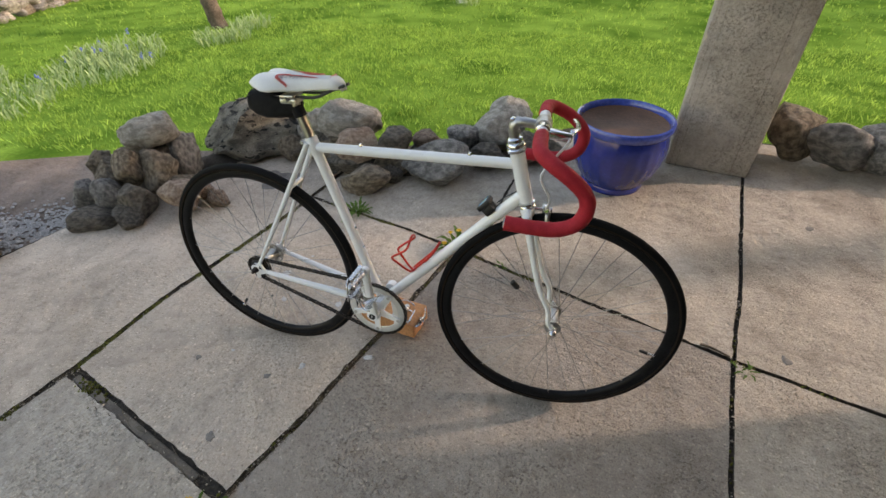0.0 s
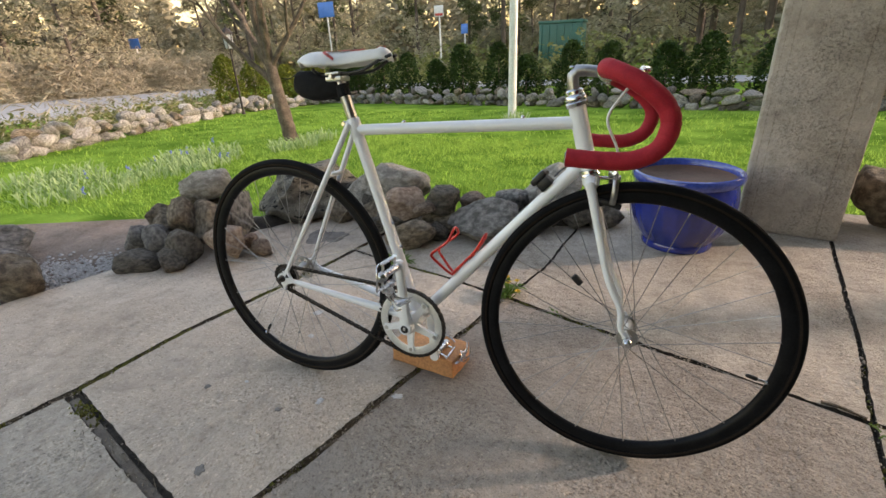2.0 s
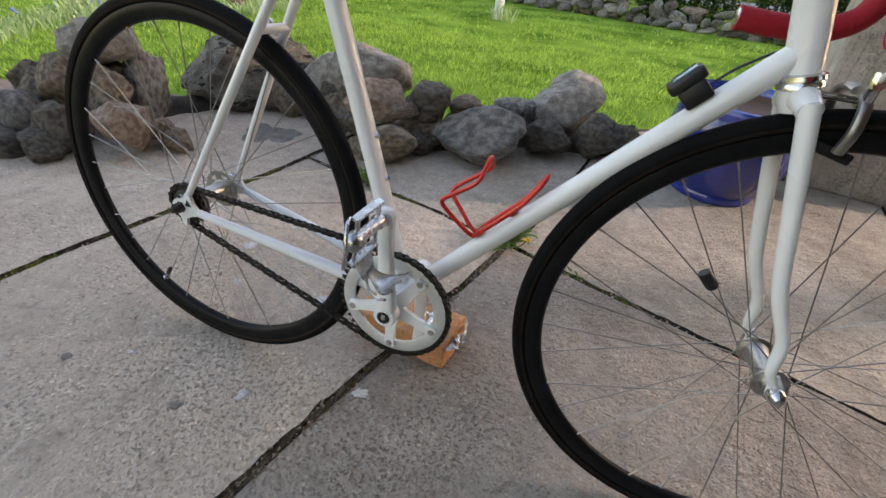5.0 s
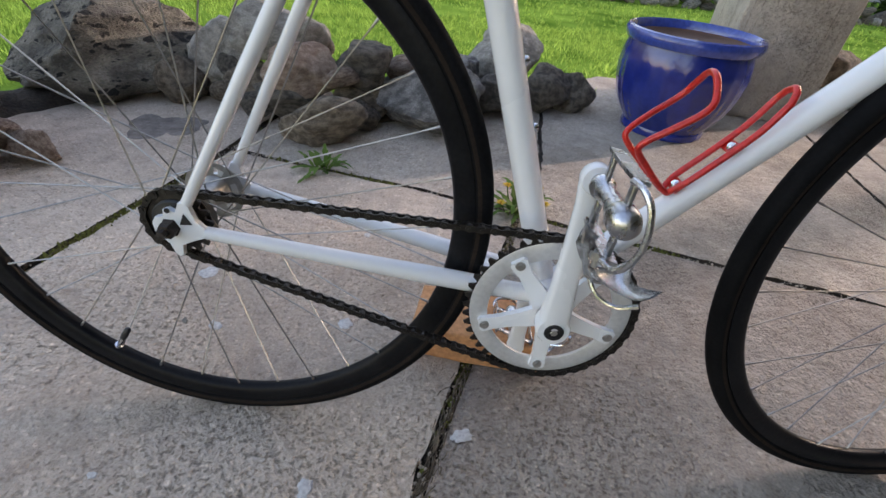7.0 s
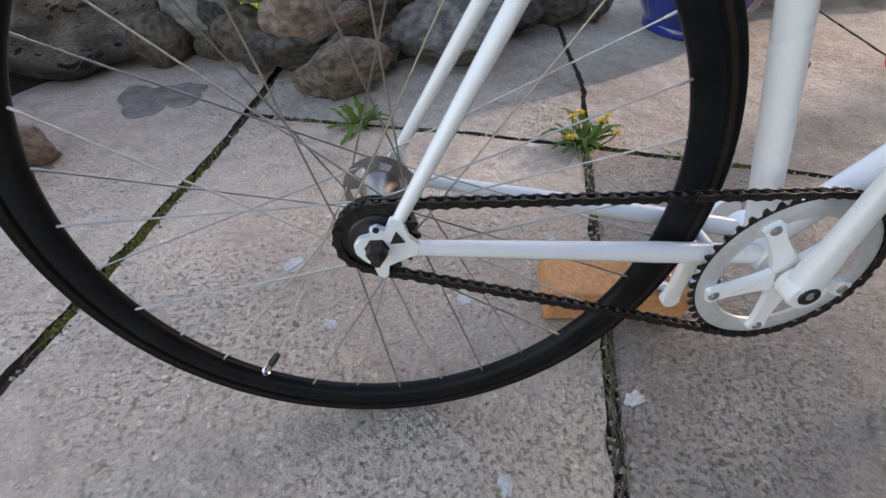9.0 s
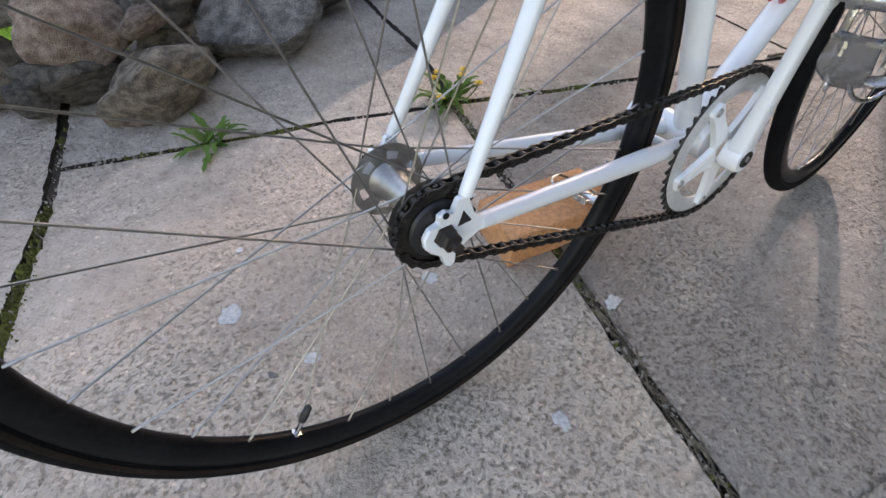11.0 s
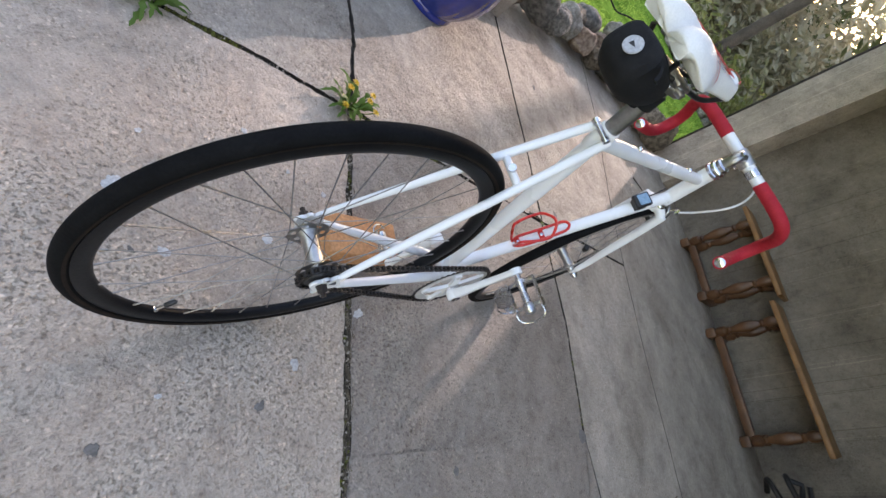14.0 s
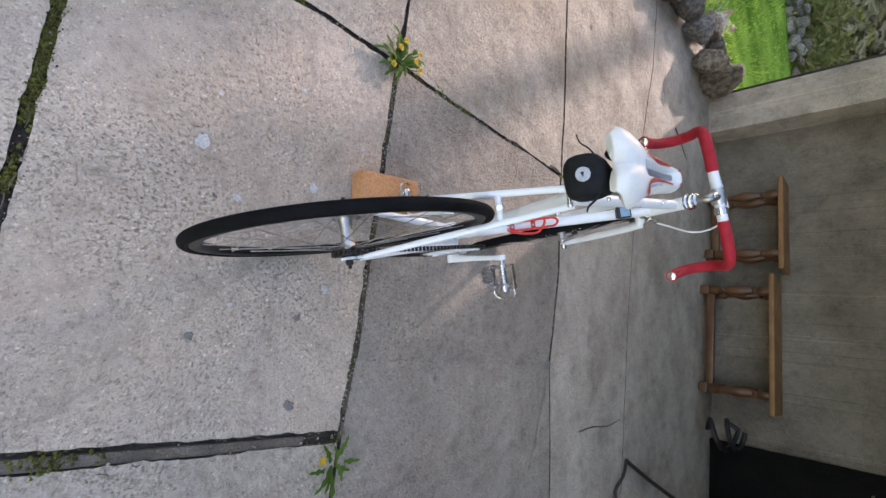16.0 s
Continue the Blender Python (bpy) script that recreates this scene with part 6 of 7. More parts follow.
def toothed(bm, centre, teeth, r_in, thick, y):
    ro, ri = teeth * 0.0127 / (2 * math.pi) + 0.0035, teeth * 0.0127 / (2 * math.pi) - 0.004
    n = teeth * 4
    rings = []
    for yy in (-thick / 2, thick / 2):
        outer = [bm.verts.new((centre.x + q * math.cos(2 * math.pi * k / n), y + yy, centre.z + q * math.sin(2 * math.pi * k / n))) for k in range(n) for q in ((ro, ro - 0.001, ri, ri + 0.0005)[k % 4],)]
        inner = [bm.verts.new((centre.x + r_in * math.cos(2 * math.pi * k / n), y + yy, centre.z + r_in * math.sin(2 * math.pi * k / n))) for k in range(n)]
        rings.append((outer, inner))
    (o1, i1), (o2, i2) = rings
    for k in range(n):
        j = (k + 1) % n
        bm.faces.new((o1[k], o1[j], i1[j], i1[k]))
        bm.faces.new((o2[j], o2[k], i2[k], i2[j]))
        bm.faces.new((o1[j], o1[k], o2[k], o2[j]))
        bm.faces.new((i1[k], i1[j], i2[j], i2[k]))
    return bm


crankset = part("chainring", toothed(bmesh.new(), BB, T1, 0.0865, 0.0024, CH_Y), M_CHAIN, bike, "worn toothed edge of the chainring")
bm = bmesh.new()
lathe(bm, [(0.0868, CH_Y - 0.0022), (0.0885, CH_Y - 0.0016), (0.0885, CH_Y + 0.0016), (0.0685, CH_Y + 0.0016), (0.0685, CH_Y - 0.0016), (0.0695, CH_Y - 0.0022)], 72, "Y", Matrix.Translation((BB.x, 0, BB.z)), closed=True)
part("ring_web", bm, M_RING, crankset, "pale alloy chainring plate")
bm = bmesh.new()
for k in range(5):
    a = radians(90 + 36 + 72 * k)
    ol = []
    for t, hw in ((0.0, 0.013), (0.35, 0.0092), (0.75, 0.0075), (1.0, 0.0095), (1.05, 0.007)):
        ol.append((0.014 + 0.062 * t, hw))
    ol = [(x, z) for x, z in ol] + [(x, -z) for x, z in ol[::-1]]
    plate(bm, ol, 0.007, Matrix.Translation((BB.x, CH_Y - 0.004, BB.z)) @ pose(0, 0, 0, 0, -math.degrees(a)))
bmesh.ops.bevel(bm, geom=[e for e in bm.edges if len(e.link_faces) == 2 and e.calc_face_angle(0) > 0.6], offset=0.0018, segments=2, affect="EDGES")
part("spider", bm, M_PAINT, crankset, "white five-arm spider")
for k in range(5):
    a = radians(90 + 36 + 72 * k)
    bm = bmesh.new()
    lathe(bm, [(0, CH_Y - 0.0095), (0.0028, CH_Y - 0.0095), (0.003, CH_Y - 0.0086), (0.0052, CH_Y - 0.0086), (0.0056, CH_Y - 0.0075), (0.0056, CH_Y - 0.006), (0, CH_Y - 0.006)], 12, "Y", Matrix.Translation((BB.x + 0.073 * math.cos(a), 0, BB.z + 0.073 * math.sin(a))))
    part("chainring_bolt", bm, M_DULL, crankset, "dull chainring bolt")


def crank(side, up_sign, label):
    """A tapered crank arm with rounded ends, on the given side, pointing up or down."""
    y0, y1 = side * 0.070, side * 0.088
    L, tip = 0.175 * up_sign, -0.003 * up_sign          # the arms lean a little off the vertical
    bm = bmesh.new()
    rows = []
    for t, hw, ht in ((0.0, 0.0155, 0.0115), (0.12, 0.0150, 0.0105), (0.3, 0.0125, 0.0085), (0.6, 0.0112, 0.0072), (0.85, 0.0112, 0.0066), (0.95, 0.0130, 0.0066), (1.0, 0.0132, 0.0066)):
        c = Vector((BB.x + tip * t, y0 + (y1 - y0) * t, BB.z + L * t))
        ring = []
        for k in range(16):
            a = 2 * math.pi * k / 16
            ca, sa = math.cos(a), math.sin(a)
            ring.append(bm.verts.new(c + Vector((hw * math.copysign(abs(ca) ** 0.5, ca), ht * math.copysign(abs(sa) ** 0.5, sa), 0))))
        rows.append(ring)
    for a, b in zip(rows, rows[1:]):
        for k in range(16):
            bm.faces.new((a[k], a[(k + 1) % 16], b[(k + 1) % 16], b[k]))
    bm.faces.new(rows[0])
    bm.faces.new(rows[-1])
    lathe(bm, [(0, y0 - side * 0.012), (0.017, y0 - side * 0.012), (0.0182, y0 - side * 0.009), (0.0182, y0 + side * 0.008), (0.0165, y0 + side * 0.011), (0, y0 + side * 0.011)], 24, "Y", Matrix.Translation((BB.x, 0, BB.z)))
    lathe(bm, [(0, y1 - side * 0.0068), (0.0122, y1 - side * 0.0068), (0.0132, y1 - side * 0.005), (0.0132, y1 + side * 0.005), (0.0122, y1 + side * 0.0068), (0, y1 + side * 0.0068)], 20, "Y", Matrix.Translation((BB.x + tip, 0, BB.z + L)))
    c = part("crank_arm", bm, M_PAINT, bike, label)
    bm = bmesh.new()
    lathe(bm, [(0, y0 + side * 0.0112), (0.0098, y0 + side * 0.0112), (0.0105, y0 + side * 0.0122), (0.0098, y0 + side * 0.0132), (0.006, y0 + side * 0.0132), (0.0055, y0 + side * 0.0115), (0, y0 + side * 0.0115)], 20, "Y", Matrix.Translation((BB.x, 0, BB.z)))
    part("crank_bolt", bm, M_BLACK, c, "black crank bolt")
    bm = bmesh.new()
    lathe(bm, [(0, y0 + side * 0.0122), (0.0035, y0 + side * 0.0122), (0.004, y0 + side * 0.0134), (0.0035, y0 + side * 0.0138), (0, y0 + side * 0.0138)], 6, "Y", Matrix.Translation((BB.x, 0, BB.z)))
    part("bolt_head", bm, M_DULL, c, "dull bolt head")
    return c


crank(-1, 1, "white right crank arm pointing up")
crank(1, -1, "white left crank arm pointing down")


def pedal(side, z, tilt, label, clip=True):
    """Quill pedal: barrel, spindle, two toothed cage plates, outer loop and toe clip."""
    m = Matrix.Translation((BB.x + side * 0.003, side * 0.098, z)) @ pose(0, 0, 0, 0, tilt)
    S = Matrix.Diagonal((1, side, 1, 1))
    bm = bmesh.new()
    lathe(bm, [(0.0, -0.006), (0.0058, -0.006), (0.0058, 0.006), (0.0100, 0.008), (0.0104, 0.014), (0.0084, 0.018), (0.0076, 0.040), (0.0084, 0.058), (0.0112, 0.060), (0.0120, 0.063), (0.0120, 0.074), (0.0098, 0.080), (0.005, 0.083), (0, 0.083)], 28, "Y")
    bm.transform(m @ S)
    p = part("pedal", bm, M_ALLOY, bike, label)
    for sx in (-1, 1):
        bm = bmesh.new()
        ol = [(0.008, -0.010), (0.012, 0.011)]
        n = 9
        for k in range(n):
            ol += [(0.014 + 0.062 * k / n, 0.014), (0.014 + 0.062 * (k + 0.5) / n, 0.0115)]
        ol += [(0.078, 0.011), (0.074, -0.010), (0.060, -0.013), (0.024, -0.013)]
        plate(bm, [(x, z * 0.42) for x, z in ol], 0.003, Matrix.Identity(4))
        bm.transform(m @ S @ Matrix.Translation((sx * 0.031, 0, 0)) @ pose(0, 0, 0, 0, 0, 90) @ Matrix.Diagonal((1, 1, 1, 1)))
        part("cage_plate", bm, M_ALLOY, p)
        for yy in (0.014, 0.066):
            bm = bmesh.new()
            box(bm, (0.030, 0.007, 0.004), Matrix.Translation((sx * 0.017, yy, 0)), 0.001)
            bm.transform(m @ S)
            part("cage_arm", bm, M_ALLOY, p)
    bm = bmesh.new()
    sweep(bm, smooth_path([(-0.031, 0.074, -0.006), (-0.030, 0.087, -0.002), (-0.020, 0.096, 0.003), (0, 0.099, 0.006), (0.020, 0.096, 0.003), (0.030, 0.087, -0.002), (0.031, 0.074, -0.006)], 6), 0.0024, 8)
    bm.transform(m @ S)
    part("cage_loop", bm, M_ALLOY, p)
    if clip:
        # sprung steel toe clip, hanging below the flipped pedal
        b = bmesh.new()
        rows = []
        for x, z, hw, notch in ((0.062, 0.004, 0.0100, 0), (0.068, 0.010, 0.0105, 0), (0.073, 0.018, 0.013, 0), (0.076, 0.027, 0.019, 0), (0.076, 0.035, 0.025, 0.0), (0.073, 0.043, 0.0285, 0.003), (0.068, 0.050, 0.029, 0.008), (0.062, 0.056, 0.027, 0.013)):
            rows.append([b.verts.new((x + 0.4 * notch * math.cos(u * 1.5) - 0.006 * u * u, 0.034 + u * hw, z - notch * math.cos(u * 1.5))) for u in (-1, -0.85, -0.65, -0.4, -0.2, 0, 0.2, 0.4, 0.65, 0.85, 1)])
        for a, c in zip(rows, rows[1:]):
            for k in range(10):
                b.faces.new((a[k], a[k + 1], c[k + 1], c[k]))
        bmesh.ops.solidify(b, geom=b.faces[:], thickness=0.0013)
        b.transform(m @ S)
        part("toe_clip", b, M_CLIP, p, "bright bent steel toe clip", 70)
        # its pressed bracket on the cage and the sprung strips round the toe
        b = bmesh.new()
        rows = []
        for x, z, hw in ((0.026, -0.006, 0.017), (0.033, -0.006, 0.020), (0.043, -0.004, 0.022), (0.054, -0.001, 0.022), (0.064, 0.001, 0.020), (0.071, 0.004, 0.015), (0.074, 0.006, 0.009)):
            rows.append([b.verts.new((x, 0.030 + u * hw, z + 0.0035 * math.sin(u * 4.0 + x * 160) * abs(u))) for u in (-1, -0.8, -0.5, -0.2, 0.2, 0.5, 0.8, 1)])
        for a, c in zip(rows, rows[1:]):
            for k in range(7):
                b.faces.new((a[k], a[k + 1], c[k + 1], c[k]))
        bmesh.ops.solidify(b, geom=b.faces[:], thickness=0.0016)
        b.transform(m @ S)
        part("clip_bracket", b, M_CLIP, p, "bright pressed bracket of the toe clip", 60)
        for e in (-1, 1):
            b = bmesh.new()
            sweep(b, smooth_path([(0.066, 0.032 + e * 0.006, 0.004), (0.080, 0.033 + e * 0.012, 0.014), (0.084, 0.034 + e * 0.018, 0.030), (0.076, 0.034 + e * 0.024, 0.044)], 5), 0.0021, 8)
            b.transform(m @ S)
            part("clip_wire", b, M_CLIP, p)
        for yy in (0.022, 0.058):
            bm = bmesh.new()
            lathe(bm, [(0, -0.004), (0.0042, -0.004), (0.0042, 0.002), (0.0025, 0.003), (0.0025, 0.009), (0, 0.009)], 8, "Z", Matrix.Translation((0.037, yy, -0.003)) @ pose(0, 0, 0, 0, 90))
            bm.transform(m @ S)
            part("clip_bolt", bm, M_DULL, p)
    return p


pedal(-1, BB.z + 0.176, 94, "polished quill pedal with its toe clip hanging down")
pedal(1, BB.z - 0.175, 22, "polished quill pedal resting on the brick")

# sprocket and freewheel
sprocket = part("sprocket", toothed(bmesh.new(), REAR, T2, 0.019, 0.003, CH_Y), M_CHAIN, bike, "dark worn rear sprocket")
bm = bmesh.new()
lathe(bm, [(0.0, CH_Y - 0.007), (0.014, CH_Y - 0.007), (0.0165, CH_Y - 0.0055), (0.0235, CH_Y - 0.005), (0.0255, CH_Y - 0.003), (0.0255, CH_Y + 0.007), (0.019, CH_Y + 0.009), (0, CH_Y + 0.009)], 40, "Y", Matrix.Translation((0, 0, REAR.z)))
part("freewheel", bm, M_BLACK, sprocket, "black freewheel body")
bm = bmesh.new()
lathe(bm, [(r2 - 0.006, CH_Y + 0.0058), (r2 - 0.002, CH_Y + 0.0058), (r2 - 0.002, CH_Y + 0.0072), (0.016, CH_Y + 0.0072)], 48, "Y", Matrix.Translation((0, 0, REAR.z)))
part("spoke_guard", bm, M_CHAIN, sprocket, "thin dark spoke guard disc")

# chain: one run over the ring and the sprocket, link by link
axis = REAR - BB
D, th = math.hypot(axis.x, axis.z), math.atan2(axis.z, axis.x)
al = math.acos((r1 - r2) / D)
path = []
for k in range(60):                                   # round the front of the ring
    a = th - al - (2 * math.pi - 2 * al) * k / 59
    path.append(Vector((BB.x + r1 * math.cos(a), CH_Y, BB.z + r1 * math.sin(a))))
for k in range(25):                                   # round the back of the sprocket
    a = th + al - 2 * al * k / 24
    path.append(Vector((REAR.x + r2 * math.cos(a), CH_Y, REAR.z + r2 * math.sin(a))))
path.append(path[0])
full = [path[0]]
for p, q in zip(path, path[1:]):
    s = max(1, int((q - p).length / 0.004))
    for i in range(1, s + 1):
        v = p.lerp(q, i / s)
        if (q - p).length > 0.2 and v.z < 0.3 and p.x < q.x:
            v.z -= 0.006 * math.sin(math.pi * i / s)
        full.append(v)
dist = [0.0]
for p, q in zip(full, full[1:]):
    dist.append(dist[-1] + (q - p).length)
links = int(dist[-1] / 0.0127 / 2) * 2
pitch = dist[-1] / links
LINK_A, LINK_B = chain_plate("chain_link_inner", 0.0042, 0.0012), chain_plate("chain_link_outer", 0.0040, 0.0012)


def along(s):
    s %= dist[-1]
    i = max(j for j in range(len(dist) - 1) if dist[j] <= s)
    return full[i].lerp(full[i + 1], (s - dist[i]) / max(1e-9, dist[i + 1] - dist[i]))


bm = bmesh.new()
joints = [along(i * pitch) for i in range(links)]
for p in joints:
    lathe(bm, [(0, -0.0032), (0.0037, -0.0032), (0.0037, 0.0032), (0, 0.0032)], 8, "Y", Matrix.Translation(p))
chain = part("chain", bm, M_CHAIN, bike, "dark oily roller chain")
for i in range(links):
    p, q = joints[i], joints[(i + 1) % links]
    c, d = (p + q) / 2, q - p
    piece("chain_link", LINK_A if i % 2 else LINK_B, chain, Matrix.Translation(c) @ pose(0, 0, 0, 0, -math.degrees(math.atan2(d.z, d.x))) @ Matrix.Diagonal((1, 0.85 if i % 2 else 1.2, 1, 1)))

# fork
bm = bmesh.new()
crown = HT_BOT - up * 0.022
sweep(bm, [HT_BOT - up * 0.006, HT_BOT - up * 0.012, crown, crown - up * 0.012], [0.0165, 0.0175, 0.018, 0.014], 20)
sweep(bm, [crown - up * 0.006 + Vector((0, -0.036, 0)), crown + up * 0.002 + Vector((0, -0.02, 0)), crown + up * 0.002 + Vector((0, 0.02, 0)), crown - up * 0.006 + Vector((0, 0.036, 0))], [0.0115, 0.0135, 0.0135, 0.0115], 14)
fork = part("fork", steered(bm), M_PAINT, bike, "white steel fork with curved blades")
for s in (-1, 1):
    bm = bmesh.new()
    tip = FRONT + Vector((0.0, s * 0.049, 0))
    pts = smooth_path([crown + Vector((0, s * 0.034, 0)) + up * 0.002, crown - up * 0.10 + Vector((0, s * 0.041, 0)), crown - up * 0.2 + Vector((0.002, s * 0.045, 0)), crown - up * 0.262 + Vector((0.014, s * 0.0475, 0)), tip + Vector((-0.016, 0, 0.028)), tip + Vector((-0.003, 0, 0.008))], 6)
    n = len(pts)
    sweep(bm, pts, [0.0120 - 0.0056 * (i / (n - 1)) ** 1.4 for i in range(n)], 14, up=(1, 0, 0), flat=0.8)
    part("fork_blade", steered(bm), M_PAINT, fork)
    bm = bmesh.new()
    plate(bm, [(-0.012, 0.02), (-0.004, 0.024), (0.006, 0.010), (0.011, 0.0), (0.007, -0.009), (0, -0.011), (-0.008, -0.006), (-0.010, 0.004)], 0.005, Matrix.Translation(tip))
    part("fork_end", steered(bm), M_PAINT, fork)
# headset
headset = None
for nm, base, prof in (("headset_lower", HT_BOT, [(0.0165, 0.004), (0.0215, 0.002), (0.022, -0.002), (0.019, -0.004), (0.0205, -0.006), (0.021, -0.010), (0.017, -0.012)]),
                       ("headset_upper", HT_TOP, [(0.0170, -0.004), (0.0215, -0.002), (0.0225, 0.004), (0.020, 0.007), (0.0175, 0.009), (0.0215, 0.010), (0.022, 0.013), (0.0195, 0.018), (0.0165, 0.020), (0.0180, 0.021), (0.0180, 0.027), (0.0150, 0.030), (0.0125, 0.031)])):
    bm = bmesh.new()
    lathe(bm, prof, 28, "Z", Matrix.Translation(base) @ up.to_track_quat("Z", "Y").to_matrix().to_4x4())
    part(nm, steered(bm), M_STEEL, bike, "polished headset bearing cup")
# stem
CLAMP = Vector((0.816, 0, 0.863))
q0 = HT_TOP + up * 0.024
q1 = HT_TOP + up * 0.060
bm = bmesh.new()
sweep(bm, [q0, q1 - up * 0.016, q1 - up * 0.004 + Vector((0.003, 0, 0)), q1 + Vector((0.012, 0, 0.006)), q1 + Vector((0.028, 0, 0.006)), CLAMP - Vector((0.012, 0, 0))], [0.0112, 0.0112, 0.0118, 0.0118, 0.0108, 0.0105], 18)
stem = part("stem", steered(bm), M_STEM, bike, "dull alloy quill stem")
bm = bmesh.new()
lathe(bm, [(0.0135, -0.021), (0.0175, -0.021), (0.0182, -0.018), (0.0182, 0.018), (0.0175, 0.021), (0.0135, 0.021)], 28, "Y", Matrix.Translation(CLAMP))
part("bar_clamp", steered(bm), M_DULL, stem)
bm = bmesh.new()
lathe(bm, [(0, -0.012), (0.005, -0.012), (0.005, 0.012), (0, 0.012)], 10, "Y", Matrix.Translation(CLAMP + Vector((0.003, 0, -0.021))))
part("clamp_bolt", steered(bm), M_STEEL, stem)
bm = bmesh.new()
lathe(bm, [(0, 0), (0.007, 0), (0.0075, 0.003), (0.005, 0.006), (0, 0.006)], 14, "Z", Matrix.Translation(q1 + Vector((0.002, 0, 0.009))))
part("expander_bolt", steered(bm), M_STEEL, stem)

# handlebar
HALF = 0.192


def bar_line(s):
    return smooth_path([CLAMP + Vector((0, s * 0.0, 0)), CLAMP + Vector((0, s * 0.06, 0)), CLAMP + Vector((0.0, s * 0.12, 0)), CLAMP + Vector((0.006, s * 0.160, -0.003)), CLAMP + Vector((0.028, s * 0.182, -0.013)),
                        CLAMP + Vector((0.062, s * HALF, -0.032)), CLAMP + Vector((0.092, s * HALF, -0.059)), CLAMP + Vector((0.102, s * HALF, -0.088)), CLAMP + Vector((0.090, s * HALF, -0.122)),
                        CLAMP + Vector((0.056, s * HALF, -0.141)), CLAMP + Vector((0.010, s * HALF, -0.144)), CLAMP + Vector((-0.048, s * HALF, -0.141))], 8)


bm = bmesh.new()
sweep(bm, [CLAMP + Vector((0, y, 0)) for y in (-0.075, -0.03, 0, 0.03, 0.075)], 0.0132, 20)
bar = part("handlebar", steered(bm), M_PAINT, bike, "white painted centre of the drop handlebar")
for s in (-1, 1):
    pts = bar_line(s)
    start = next(i for i, p in enumerate(pts) if abs(p.y) > 0.066)
    line = pts[start:]
    dense = []
    for a, b in zip(line, line[1:]):
        dense += [a.lerp(b, k / 4) for k in range(4)]
    dense.append(line[-1])
    acc, rs = 0.0, []
    for i, p in enumerate(dense):
        acc += (p - dense[i - 1]).length if i else 0
        rs.append(0.0148 + 0.0005 * ((acc / 0.021) % 1.0) + 0.0004 * noise.noise(p * 60))
    bm = bmesh.new()
    sweep(bm, dense, rs, 18)
    part("bar_tape", steered(bm), M_TAPE, bar, "red cork bar tape, overlapping in turns", 60)
    bm = bmesh.new()
    e = dense[-1]
    lathe(bm, [(0, 0.0035), (0.008, 0.003), (0.0118, 0.001), (0.0122, -0.003), (0, -0.003)], 20, "Z", Matrix.Translation(e) @ (dense[-1] - dense[-2]).to_track_quat("Z", "Y").to_matrix().to_4x4())
    part("bar_plug", steered(bm), M_STEEL, bar, "chrome bar end plug")

# brake lever by the stem, cable and front caliper
lev = bmesh.new()
box(lev, (0.052, 0.022, 0.020), Matrix.Translation(CLAMP + Vector((0.036, -0.040, -0.006))) @ pose(0, 0, 0, 0, 8), 0.005, 3)
lathe(lev, [(0.0135, -0.010), (0.0165, -0.009), (0.0165, 0.009), (0.0135, 0.010)], 20, "Y", Matrix.Translation(CLAMP + Vector((0, -0.040, 0))))
lever = part("brake_lever_body", steered(lev), M_STEEL, bike, "chrome brake lever clamped beside the stem")
lev = bmesh.new()
sweep(lev, smooth_path([CLAMP + Vector((0.060, -0.038, 0.004)), CLAMP + Vector((0.070, -0.02, 0.003)), CLAMP + Vector((0.072, 0.02, 0.0)), CLAMP + Vector((0.066, 0.06, -0.002))], 6), 0.0058, 10, flat=0.6)
part("lever_blade", steered(lev), M_STEEL, lever)
CAL = crown + Vector((0.038, 0, 0.004))
bm = bmesh.new()
sweep(bm, smooth_path([CLAMP + Vector((0.058, -0.046, -0.006)), CLAMP + Vector((0.050, -0.070, -0.016)), CLAMP + Vector((0.028, -0.085, -0.046)), CLAMP + Vector((0.010, -0.082, -0.085)), CAL + Vector((0.006, -0.058, 0.062)), CAL + Vector((0.003, -0.036, 0.022))], 8), 0.0026, 10)
part("brake_cable", steered(bm), M_CABLE, bike, "white brake cable housing")
cal = bmesh.new()
sweep(cal, smooth_path([CAL + Vector((0, 0.026, -0.044)), CAL + Vector((0.002, 0.030, -0.02)), CAL + Vector((0.002, 0.022, 0.008)), CAL + Vector((0, 0, 0.016)), CAL + Vector((0, -0.020, 0.014))], 6), [0.0062] * 25, 10, flat=0.7)
caliper = part("brake_caliper", steered(cal), M_STEM, bike, "dull alloy front brake caliper")
cal = bmesh.new()
sweep(cal, smooth_path([CAL + Vector((0.007, -0.026, -0.044)), CAL + Vector((0.009, -0.031, -0.02)), CAL + Vector((0.009, -0.024, 0.006)), CAL + Vector((0.008, -0.004, 0.013))], 6), [0.0062] * 19, 10, flat=0.7)
part("caliper_arm", steered(cal), M_STEM, caliper)
cal = bmesh.new()
sweep(cal, smooth_path([CAL + Vector((0.009, -0.024, 0.006)), CAL + Vector((0.006, -0.032, 0.020)), CAL + Vector((0.004, -0.040, 0.022))], 5), 0.005, 10)
lathe(cal, [(0, -0.006), (0.0055, -0.006), (0.006, 0), (0.0055, 0.008), (0, 0.008)], 12, "Z", Matrix.Translation(CAL + Vector((0.003, -0.034, 0.024))))
part("cable_adjuster", steered(cal), M_STEEL, caliper)
cal = bmesh.new()
lathe(cal, [(0, -0.03), (0.0035, -0.03), (0.0035, 0.012), (0.007, 0.012), (0.007, 0.018), (0, 0.019)], 12, "Z", Matrix.Translation(CAL + Vector((0, 0, 0.004))) @ pose(0, 0, 0, 0, 90))
